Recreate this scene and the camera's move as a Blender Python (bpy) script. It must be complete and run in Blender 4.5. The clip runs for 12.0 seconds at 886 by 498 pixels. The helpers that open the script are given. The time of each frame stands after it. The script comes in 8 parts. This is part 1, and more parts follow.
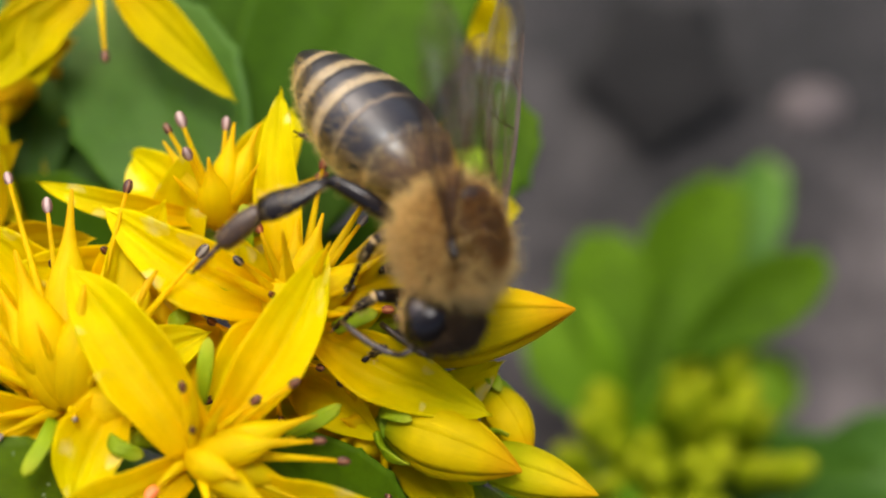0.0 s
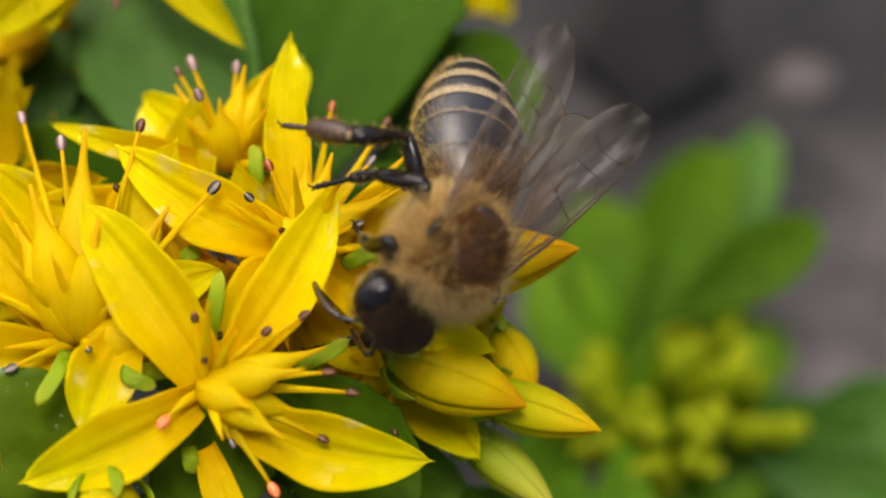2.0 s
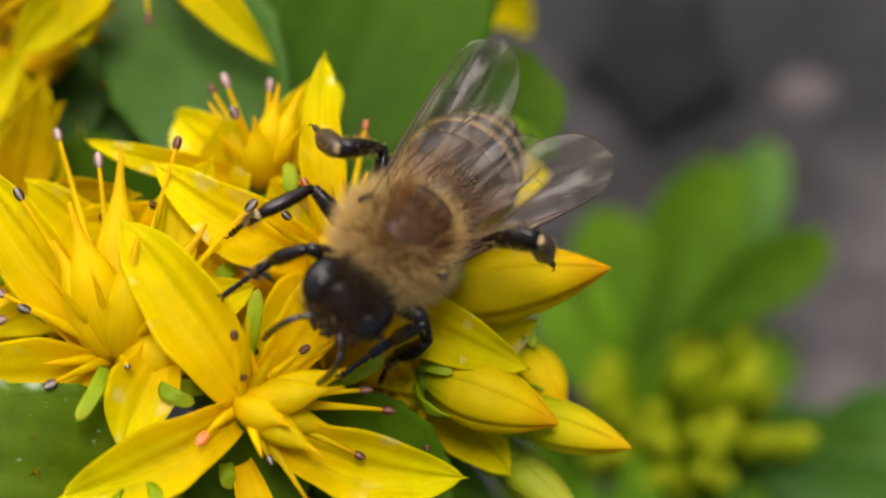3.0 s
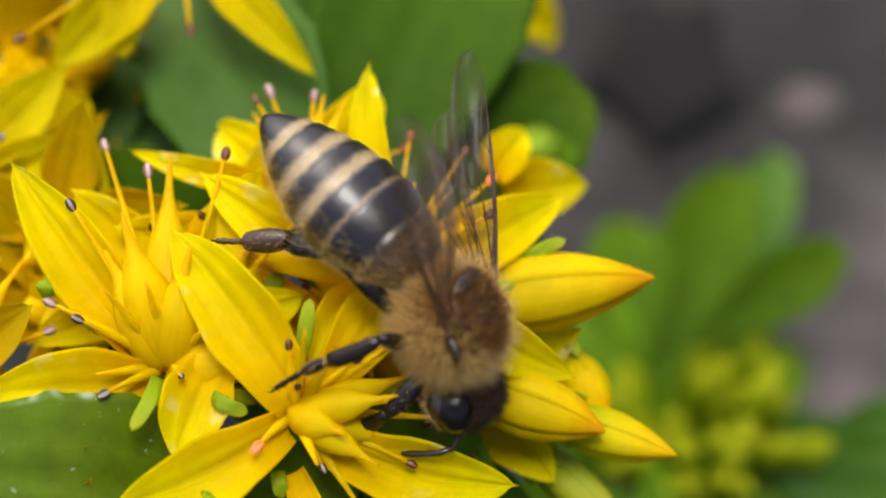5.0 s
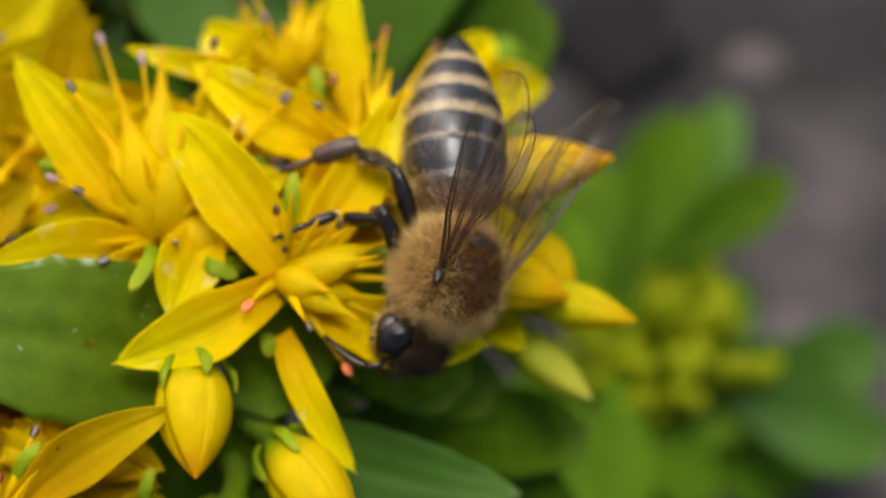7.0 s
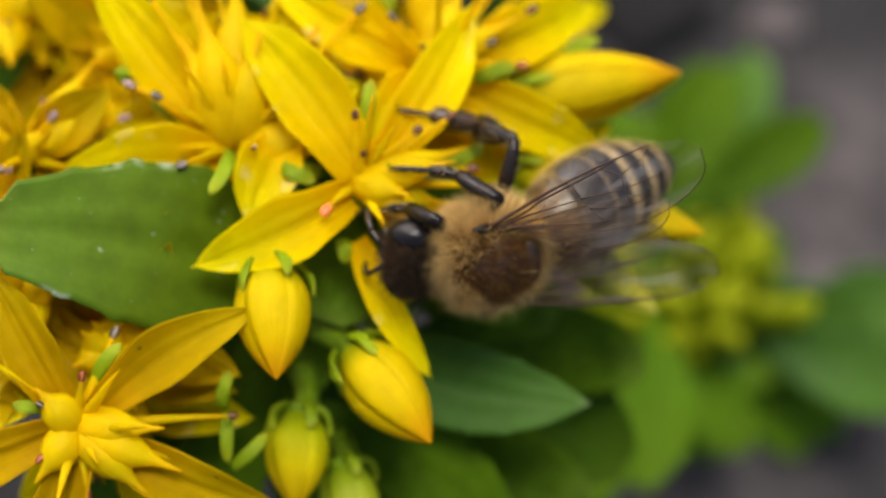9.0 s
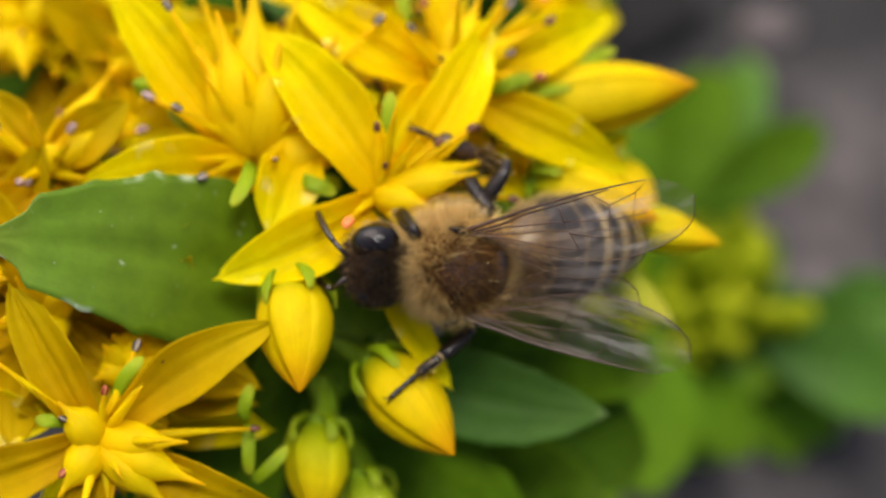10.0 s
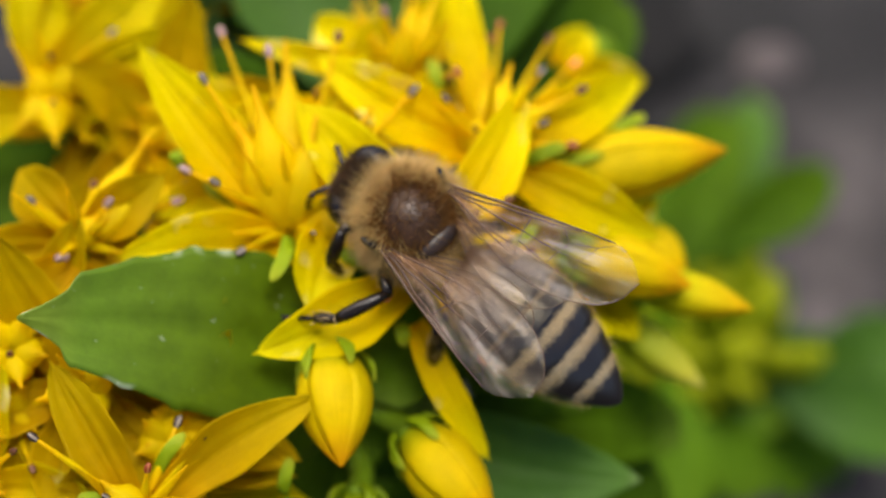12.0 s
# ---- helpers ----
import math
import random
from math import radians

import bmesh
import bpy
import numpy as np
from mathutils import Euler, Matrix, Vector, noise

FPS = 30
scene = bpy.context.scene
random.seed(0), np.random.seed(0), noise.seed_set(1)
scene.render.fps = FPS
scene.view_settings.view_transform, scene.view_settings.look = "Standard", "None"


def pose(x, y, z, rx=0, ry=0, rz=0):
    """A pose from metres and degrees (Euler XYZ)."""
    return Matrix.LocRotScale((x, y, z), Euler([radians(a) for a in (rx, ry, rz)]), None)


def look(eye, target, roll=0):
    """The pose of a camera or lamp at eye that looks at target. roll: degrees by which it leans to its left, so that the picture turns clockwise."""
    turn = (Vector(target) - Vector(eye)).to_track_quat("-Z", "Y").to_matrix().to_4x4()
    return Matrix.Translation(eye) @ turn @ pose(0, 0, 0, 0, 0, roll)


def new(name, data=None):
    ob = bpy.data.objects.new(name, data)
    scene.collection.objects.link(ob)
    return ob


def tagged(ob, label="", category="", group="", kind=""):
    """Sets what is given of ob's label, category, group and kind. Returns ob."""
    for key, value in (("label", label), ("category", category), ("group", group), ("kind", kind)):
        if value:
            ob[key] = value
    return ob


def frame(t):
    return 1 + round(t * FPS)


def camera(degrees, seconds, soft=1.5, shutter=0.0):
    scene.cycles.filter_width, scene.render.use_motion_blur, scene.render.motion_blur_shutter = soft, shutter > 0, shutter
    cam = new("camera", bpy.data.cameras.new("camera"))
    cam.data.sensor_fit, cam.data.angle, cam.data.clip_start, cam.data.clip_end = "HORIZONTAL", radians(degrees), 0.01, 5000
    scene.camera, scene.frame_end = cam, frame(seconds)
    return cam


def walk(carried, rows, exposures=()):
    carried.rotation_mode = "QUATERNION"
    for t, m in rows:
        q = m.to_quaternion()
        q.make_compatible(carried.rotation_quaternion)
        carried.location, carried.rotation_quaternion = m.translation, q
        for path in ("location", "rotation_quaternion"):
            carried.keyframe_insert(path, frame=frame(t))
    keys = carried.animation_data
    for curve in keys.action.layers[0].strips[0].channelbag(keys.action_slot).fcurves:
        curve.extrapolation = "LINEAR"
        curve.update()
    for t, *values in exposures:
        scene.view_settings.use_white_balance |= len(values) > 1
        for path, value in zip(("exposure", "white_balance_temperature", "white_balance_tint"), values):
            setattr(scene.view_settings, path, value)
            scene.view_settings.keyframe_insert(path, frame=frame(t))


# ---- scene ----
cam = camera(24, 12.0, 2.1)

PATH = [
    (0, look((0.007830, -0.033785, 0.063584), (0.003396, 0.003164, -0.002682), -6.342)),
    (0.5, look((0.008542, -0.034121, 0.064112), (0.003772, 0.002792, -0.002150), -6.627)),
    (1, look((0.008142, -0.034877, 0.064245), (0.003869, 0.002189, -0.001966), -5.886)),
    (1.5, look((0.006173, -0.035178, 0.064584), (0.002724, 0.001945, -0.001642), -4.635)),
    (2, look((0.006890, -0.037072, 0.063405), (0.003223, 0.000539, -0.002533), -4.911)),
    (2.5, look((0.007099, -0.037687, 0.063381), (0.003634, 0.000348, -0.002326), -4.585)),
    (3, look((0.004324, -0.036761, 0.064626), (0.002004, 0.000707, -0.001455), -2.787)),
    (3.2, look((0.004377, -0.037846, 0.064040), (0.001680, -0.000033, -0.001831), -3.238)),
    (4.8, look((0.001685, -0.038054, 0.064650), (0.000880, -0.000412, -0.001368), -0.871)),
    (5, look((0.000702, -0.037117, 0.065259), (0.000233, 0.000668, -0.000680), -0.416)),
    (5.5, look((-0.000000, -0.038000, 0.065818), (-0.000004, -0.000007, -0.000004), 0.011)),
    (6, look((-0.000126, -0.041264, 0.066851), (0.000164, -0.003133, 0.001109), 0.274)),
    (6.5, look((-0.000414, -0.044260, 0.066886), (0.000648, -0.004960, 0.001845), 1.005)),
    (6.7, look((0.000138, -0.045203, 0.066733), (0.001240, -0.005592, 0.001881), 1.024)),
    (8.3, look((-0.005549, -0.049443, 0.064857), (-0.001304, -0.008293, 0.001103), 4.418)),
    (8.5, look((-0.005511, -0.049529, 0.065303), (-0.001999, -0.009065, 0.001066), 3.949)),
    (9, look((-0.005156, -0.050562, 0.064409), (-0.001970, -0.009865, 0.000304), 3.630)),
    (9.5, look((-0.005829, -0.050241, 0.064419), (-0.001964, -0.009761, 0.000213), 4.376)),
    (10, look((-0.007708, -0.049871, 0.064630), (-0.002873, -0.009415, 0.000474), 5.497)),
    (10.5, look((-0.007138, -0.049815, 0.065048), (-0.002374, -0.009339, 0.000900), 5.362)),
    (11, look((-0.009706, -0.048386, 0.065536), (-0.003757, -0.007972, 0.001447), 6.642)),
    (11.5, look((-0.009377, -0.048491, 0.065920), (-0.003995, -0.008069, 0.001787), 5.800)),
    (12, look((-0.010775, -0.047164, 0.066526), (-0.004403, -0.007175, 0.002213), 7.056)),
]
EXPOSURE = [(0.0, 0.80), (0.5, 0.70), (1.0, 0.69), (2.0, 0.62), (3.0, 0.62), (5.0, 0.71), (6.0, 0.74), (6.5, 0.52), (8.5, 0.53), (9.0, 0.66), (9.5, 0.72), (10.5, 0.78), (11.0, 0.66), (12.0, 0.66)]
walk(cam, PATH, EXPOSURE)

cam.data.dof.use_dof = True
cam.data.dof.focus_distance = 0.0750
cam.data.dof.aperture_fstop = 26.0

# ---- daylight ----
world = bpy.data.worlds.new("sky")
scene.world = world
world.use_nodes = True
wn, wl = world.node_tree.nodes, world.node_tree.links
sky = wn.new("ShaderNodeTexSky")
sky.sky_type = "NISHITA"
sky.sun_disc = False
sky.sun_elevation = radians(55)
sky.sun_rotation = radians(-35)
sky.dust_density = 5.0
sky.air_density = 0.7
wn["Background"].inputs["Strength"].default_value = 0.16
wl.new(sky.outputs["Color"], wn["Background"].inputs["Color"])
sun = new("sun", bpy.data.lights.new("sun", "SUN"))
sun.data.energy = 2.0
sun.data.angle = radians(20)
sun.data.color = (1.0, 0.96, 0.9)
sun.matrix_world = look((0.05, -0.08, 1.2), (0, 0, 0))

MM = 0.001


# ---- materials ----
def material(name):
    m = bpy.data.materials.new(name)
    m.use_nodes = True
    return m, m.node_tree.nodes, m.node_tree.links, m.node_tree.nodes["Principled BSDF"]


def ramp(nodes, stops):
    r = nodes.new("ShaderNodeValToRGB")
    e = r.color_ramp.elements
    e[0].position, e[0].color = stops[0][0], (*stops[0][1], 1)
    e[1].position, e[1].color = stops[-1][0], (*stops[-1][1], 1)
    for p, c in stops[1:-1]:
        s = e.new(p)
        s.color = (*c, 1)
    return r


def noise_node(nodes, links, scale, detail=4.0, rough=0.55, vector=None):
    n = nodes.new("ShaderNodeTexNoise")
    n.inputs["Scale"].default_value = scale
    n.inputs["Detail"].default_value = detail
    n.inputs["Roughness"].default_value = rough
    if vector is None:
        vector = nodes.new("ShaderNodeTexCoord").outputs["Object"]
    links.new(vector, n.inputs["Vector"])
    return n


def mix_colour(nodes, links, blend, fac, a, b):
    m = nodes.new("ShaderNodeMix")
    m.data_type, m.blend_type = "RGBA", blend
    for socket, value in ((m.inputs[0], fac), (m.inputs[6], a), (m.inputs[7], b)):
        if isinstance(value, bpy.types.NodeSocket):
            links.new(value, socket)
        else:
            socket.default_value = value if isinstance(value, float) else (*value, 1)
    return m.outputs[2]


def bump(nodes, links, bsdf, height, strength, distance):
    b = nodes.new("ShaderNodeBump")
    b.inputs["Strength"].default_value = strength
    b.inputs["Distance"].default_value = distance
    links.new(height, b.inputs["Height"])
    links.new(b.outputs["Normal"], bsdf.inputs["Normal"])


def see_through(nodes, links, bsdf, colour, share):
    """A thin living tissue: part of the light passes through it."""
    tr = nodes.new("ShaderNodeBsdfTranslucent")
    if isinstance(colour, bpy.types.NodeSocket):
        links.new(colour, tr.inputs["Color"])
    else:
        tr.inputs["Color"].default_value = (*colour, 1)
    mx = nodes.new("ShaderNodeMixShader")
    mx.inputs[0].default_value = share
    links.new(bsdf.outputs[0], mx.inputs[1])
    links.new(tr.outputs[0], mx.inputs[2])
    links.new(mx.outputs[0], nodes["Material Output"].inputs["Surface"])


def tissue(name, stops, share, rough, streak=0.12, mottle=0.15, spec=0.5, ribs=1.0):
    """Petal or leaf: colour runs along the blade, with fine lengthwise streaks, blotches and a veined relief."""
    m, n, l, b = material(name)
    along = n.new("ShaderNodeAttribute")
    along.attribute_name = "along"
    r = ramp(n, stops)
    l.new(along.outputs["Fac"], r.inputs[0])
    comb = n.new("ShaderNodeCombineXYZ")
    across = n.new("ShaderNodeAttribute")
    across.attribute_name = "across"
    info = n.new("ShaderNodeObjectInfo")
    l.new(along.outputs["Fac"], comb.inputs[0])
    ten = n.new("ShaderNodeMath")
    ten.operation, ten.inputs[1].default_value = "MULTIPLY", 9.0
    l.new(across.outputs["Fac"], ten.inputs[0])
    l.new(ten.outputs[0], comb.inputs[1])
    l.new(info.outputs["Random"], comb.inputs[2])
    lines = noise_node(n, l, 2.2, 3.0, 0.6, comb.outputs[0])
    blot = noise_node(n, l, 900.0, 5.0, 0.6)
    dark = ramp(n, [(0.3, (1 - mottle,) * 3), (0.7, (1.0,) * 3)])
    l.new(blot.outputs["Fac"], dark.inputs[0])
    dark2 = ramp(n, [(0.3, (1 - streak,) * 3), (0.65, (1.0,) * 3)])
    l.new(lines.outputs["Fac"], dark2.inputs[0])
    c = mix_colour(n, l, "MULTIPLY", 1.0, r.outputs[0], dark.outputs[0])
    c = mix_colour(n, l, "MULTIPLY", 1.0, c, dark2.outputs[0])
    hue = n.new("ShaderNodeHueSaturation")
    vary = n.new("ShaderNodeMapRange")
    vary.inputs[3].default_value, vary.inputs[4].default_value = 0.9, 1.06
    l.new(info.outputs["Random"], vary.inputs[0])
    l.new(vary.outputs[0], hue.inputs["Value"])
    l.new(c, hue.inputs["Color"])
    c = hue.outputs[0]
    l.new(c, b.inputs["Base Color"])
    b.inputs["Roughness"].default_value = rough
    b.inputs["Specular IOR Level"].default_value = spec
    add = n.new("ShaderNodeMath")
    add.operation, add.inputs[1].default_value = "MULTIPLY_ADD", ribs
    l.new(lines.outputs["Fac"], add.inputs[0])
    l.new(blot.outputs["Fac"], add.inputs[2])
    bump(n, l, b, add.outputs[0], 0.35, 0.00012)
    see_through(n, l, b, c, share)
    return m


PETAL = tissue("petal_yellow", [(0.0, (0.94, 0.61, 0.0)), (0.3, (0.94, 0.705, 0.0)), (0.75, (0.94, 0.82, 0.0)), (1.0, (0.94, 0.835, 0.005))], 0.60, 0.34, 0.06, 0.12, 0.04)
# Darkened, warmer petal yellow: shade of the lower flowers is in the colour.
PETAL_GOLDEN_SHADE = tissue("petal_golden_shade", [(0.0, (0.64, 0.34, 0.0)), (0.3, (0.66, 0.41, 0.0)), (0.75, (0.66, 0.465, 0.0)), (1.0, (0.64, 0.46, 0.002))], 0.52, 0.45, 0.08, 0.18, 0.04)
# Dimmer petal yellow for the rear flowers, their shade put into the pigment.
PETAL_REAR_SHADE = tissue("petal_rear_shade", [(0.0, (0.73, 0.485, 0.0)), (0.3, (0.735, 0.575, 0.0)), (0.75, (0.735, 0.63, 0.0)), (1.0, (0.73, 0.615, 0.003))], 0.54, 0.45, 0.08, 0.16, 0.04)
BUD = tissue("bud_yellow", [(0.0, (0.36, 0.42, 0.004)), (0.24, (0.86, 0.67, 0.002)), (0.7, (0.94, 0.68, 0.0)), (1.0, (0.92, 0.44, 0.002))], 0.45, 0.45, 0.10, 0.16, 0.08)
BUD_LEMON = tissue("bud_lemon", [(0.0, (0.28, 0.40, 0.005)), (0.30, (0.62, 0.62, 0.004)), (0.6, (0.88, 0.72, 0.003)), (1.0, (0.92, 0.58, 0.002))], 0.45, 0.45, 0.10, 0.16, 0.08)
BUD_GREEN = tissue("bud_green", [(0.0, (0.22, 0.34, 0.006)), (0.5, (0.48, 0.52, 0.01)), (0.85, (0.74, 0.68, 0.05)), (1.0, (0.78, 0.70, 0.12))], 0.3, 0.45, 0.10, 0.12, 0.25)
CARPEL = tissue("carpel_yellow", [(0.0, (0.95, 0.63, 0.0)), (0.6, (0.95, 0.73, 0.0)), (1.0, (0.93, 0.58, 0.002))], 0.52, 0.45, 0.08, 0.10, 0.10)
SEPAL = tissue("sepal_green", [(0.0, (0.26, 0.38, 0.004)), (0.7, (0.36, 0.48, 0.006)), (1.0, (0.50, 0.54, 0.02))], 0.4, 0.42, 0.08, 0.15, 0.22)
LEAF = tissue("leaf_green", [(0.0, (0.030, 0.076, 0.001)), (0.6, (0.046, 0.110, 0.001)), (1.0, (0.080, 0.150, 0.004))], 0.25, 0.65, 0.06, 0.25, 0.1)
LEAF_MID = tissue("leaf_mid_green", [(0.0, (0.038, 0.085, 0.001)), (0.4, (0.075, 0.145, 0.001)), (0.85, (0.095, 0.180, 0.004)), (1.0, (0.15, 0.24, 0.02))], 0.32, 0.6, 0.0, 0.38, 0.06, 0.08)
LEAF_FRESH = tissue("leaf_fresh_green", [(0.0, (0.10, 0.215, 0.003)), (0.6, (0.14, 0.275, 0.008)), (1.0, (0.18, 0.32, 0.014))], 0.38, 0.6, 0.08, 0.3, 0.08)
LEAF_PALE = tissue("leaf_pale_green", [(0.0, (0.060, 0.135, 0.001)), (0.6, (0.078, 0.160, 0.002)), (1.0, (0.095, 0.185, 0.003))], 0.34, 0.6, 0.08, 0.35, 0.08)
FAR_BUD = tissue("far_bud_green", [(0.0, (0.16, 0.25, 0.003)), (0.6, (0.30, 0.37, 0.005)), (1.0, (0.46, 0.48, 0.012))], 0.35, 0.55, 0.08, 0.15, 0.1)
LEAF_BLUISH = tissue("leaf_bluish_green", [(0.0, (0.045, 0.120, 0.006)), (0.6, (0.070, 0.165, 0.014)), (0.93, (0.095, 0.20, 0.022)), (1.0, (0.20, 0.30, 0.08))], 0.3, 0.5, 0.05, 0.2, 0.2)
LEAF_WAXY = tissue("leaf_waxy_green", [(0.0, (0.075, 0.140, 0.001)), (0.35, (0.125, 0.205, 0.002)), (0.8, (0.155, 0.275, 0.014)), (1.0, (0.24, 0.33, 0.03))], 0.34, 0.45, 0.05, 0.30, 0.25, 0.12)


def waxy_margin(m):
    """Whitish waxy blotches along a leaf's edge and a faint bloom over the outer half."""
    n, l = m.node_tree.nodes, m.node_tree.links
    b = n["Principled BSDF"]
    old = b.inputs["Base Color"].links[0].from_socket
    across = n.new("ShaderNodeAttribute")
    across.attribute_name = "across"
    size = n.new("ShaderNodeMath")
    size.operation = "ABSOLUTE"
    l.new(across.outputs["Fac"], size.inputs[0])
    rim = ramp(n, [(0.90, (0.0,) * 3), (0.97, (1.0,) * 3)])
    l.new(size.outputs[0], rim.inputs[0])
    spots = ramp(n, [(0.56, (0.0,) * 3), (0.66, (1.0,) * 3)])
    l.new(noise_node(n, l, 620.0, 2.0, 0.5).outputs["Fac"], spots.inputs[0])
    both = mix_colour(n, l, "MULTIPLY", 1.0, rim.outputs[0], spots.outputs[0])
    flecks = ramp(n, [(0.70, (0.0,) * 3), (0.76, (0.55,) * 3)])
    l.new(noise_node(n, l, 2600.0, 2.0, 0.5).outputs["Fac"], flecks.inputs[0])
    both = mix_colour(n, l, "ADD", 1.0, both, flecks.outputs[0])
    l.new(mix_colour(n, l, "MIX", both, old, (0.50, 0.58, 0.36)), b.inputs["Base Color"])


waxy_margin(LEAF_WAXY)


def petal_glare(m):
    """Glare painted as small whitish patches towards a petal's tip, away from its midline."""
    n, l = m.node_tree.nodes, m.node_tree.links
    b = n["Principled BSDF"]
    old = b.inputs["Base Color"].links[0].from_socket
    along, across = n.new("ShaderNodeAttribute"), n.new("ShaderNodeAttribute")
    along.attribute_name, across.attribute_name = "along", "across"
    size = n.new("ShaderNodeMath")
    size.operation = "ABSOLUTE"
    l.new(across.outputs["Fac"], size.inputs[0])
    far = ramp(n, [(0.42, (0.0,) * 3), (0.62, (1.0,) * 3), (0.90, (1.0,) * 3), (0.97, (0.0,) * 3)])
    l.new(along.outputs["Fac"], far.inputs[0])
    side = ramp(n, [(0.30, (0.0,) * 3), (0.60, (1.0,) * 3)])
    l.new(size.outputs[0], side.inputs[0])
    spots = ramp(n, [(0.59, (0.0,) * 3), (0.72, (0.8,) * 3)])
    l.new(noise_node(n, l, 520.0, 2.5, 0.5).outputs["Fac"], spots.inputs[0])
    both = mix_colour(n, l, "MULTIPLY", 1.0, far.outputs[0], side.outputs[0])
    both = mix_colour(n, l, "MULTIPLY", 1.0, both, spots.outputs[0])
    l.new(mix_colour(n, l, "MIX", both, old, (0.97, 0.93, 0.55)), b.inputs["Base Color"])


petal_glare(PETAL)
STEM = tissue("stem_green", [(0.0, (0.12, 0.22, 0.006)), (1.0, (0.20, 0.32, 0.008))], 0.1, 0.5, 0.1, 0.2, 0.2)


def plain(name, colour, rough, spec=0.5, vary=0.3, scale=2500.0, relief=0.3):
    m, n, l, b = material(name)
    tex = noise_node(n, l, scale)
    r = ramp(n, [(0.3, tuple(v * (1 - vary) for v in colour)), (0.7, tuple(min(1, v * (1 + vary)) for v in colour))])
    l.new(tex.outputs["Fac"], r.inputs[0])
    l.new(r.outputs[0], b.inputs["Base Color"])
    b.inputs["Roughness"].default_value = rough
    b.inputs["Specular IOR Level"].default_value = spec
    bump(n, l, b, tex.outputs["Fac"], relief, 0.00008)
    return m


def pollen(name, rim, seam, width):
    """An anther: dark lobes with a paler seam along the middle."""
    m, n, l, b = material(name)
    across = n.new("ShaderNodeAttribute")
    across.attribute_name = "across"
    size = n.new("ShaderNodeMath")
    size.operation = "ABSOLUTE"
    l.new(across.outputs["Fac"], size.inputs[0])
    tex = noise_node(n, l, 3000.0)
    add = n.new("ShaderNodeMath")
    add.operation, add.inputs[1].default_value, add.inputs[2].default_value = "MULTIPLY_ADD", 0.4, -0.2
    l.new(tex.outputs["Fac"], add.inputs[0])
    both = n.new("ShaderNodeMath")
    both.operation = "ADD"
    l.new(size.outputs[0], both.inputs[0])
    l.new(add.outputs[0], both.inputs[1])
    r = ramp(n, [(max(0.0, width - 0.12), seam), (width + 0.12, rim)])
    l.new(both.outputs[0], r.inputs[0])
    l.new(r.outputs[0], b.inputs["Base Color"])
    b.inputs["Roughness"].default_value = 0.42
    b.inputs["Specular IOR Level"].default_value = 0.35
    bump(n, l, b, tex.outputs["Fac"], 0.3, 0.00005)
    return m


ANTHER_DARK = pollen("anther_dark", (0.030, 0.016, 0.010), (0.26, 0.21, 0.15), 0.42)
ANTHER_GREY = pollen("anther_grey", (0.05, 0.035, 0.03), (0.32, 0.27, 0.22), 0.5)
ANTHER_RED = pollen("anther_red", (0.20, 0.030, 0.008), (0.45, 0.17, 0.05), 0.3)
ANTHER_ORANGE = pollen("anther_orange", (0.80, 0.17, 0.04), (0.85, 0.28, 0.10), 0.3)
ANTHER_PINK = pollen("anther_pink", (0.17, 0.085, 0.065), (0.42, 0.29, 0.25), 0.5)
ANTHER_BROWN = pollen("anther_brown", (0.060, 0.016, 0.006), (0.22, 0.085, 0.028), 0.30)

soil_mat, n, l, b = material("soil")
big = noise_node(n, l, 95.0, 6.0, 0.62)
fine = noise_node(n, l, 420.0, 6.0, 0.65)
r = ramp(n, [(0.30, (0.0045, 0.0042, 0.0040)), (0.5, (0.0142, 0.0134, 0.0130)), (0.68, (0.040, 0.0370, 0.0355))])
l.new(big.outputs["Fac"], r.inputs[0])
r2 = ramp(n, [(0.3, (0.6,) * 3), (0.7, (1.0,) * 3)])
l.new(fine.outputs["Fac"], r2.inputs[0])
mottled = mix_colour(n, l, "MULTIPLY", 1.0, r.outputs[0], r2.outputs[0])
# Soil colour is multiplied up towards one spot and fades outwards.
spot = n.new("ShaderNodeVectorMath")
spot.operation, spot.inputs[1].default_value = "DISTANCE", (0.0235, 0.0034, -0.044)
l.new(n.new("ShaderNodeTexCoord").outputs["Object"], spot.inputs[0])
paler = ramp(n, [(0.012, (3.2, 2.9, 2.85)), (0.036, (1.22, 1.2, 1.19))])
l.new(spot.outputs["Value"], paler.inputs[0])
l.new(mix_colour(n, l, "MULTIPLY", 1.0, mottled, paler.outputs[0]), b.inputs["Base Color"])
b.inputs["Roughness"].default_value = 0.95
bump(n, l, b, fine.outputs["Fac"], 0.6, 0.002)
PEBBLE = plain("pebble_pinkish", (0.075, 0.060, 0.057), 0.8, 0.4, 0.25, 300.0)
CLOD = plain("clod_dark", (0.006, 0.0055, 0.005), 0.95, 0.3, 0.4, 300.0, 0.6)


# ---- building helpers: all lengths below are millimetres ----
ORIGIN = {}


def thing(name, at, label, category, group=""):
    ob = new(name)
    ob.empty_display_size = 0.001
    ob.location = Vector(at) * MM
    ORIGIN[ob] = Vector(at)
    return tagged(ob, label, category, group)


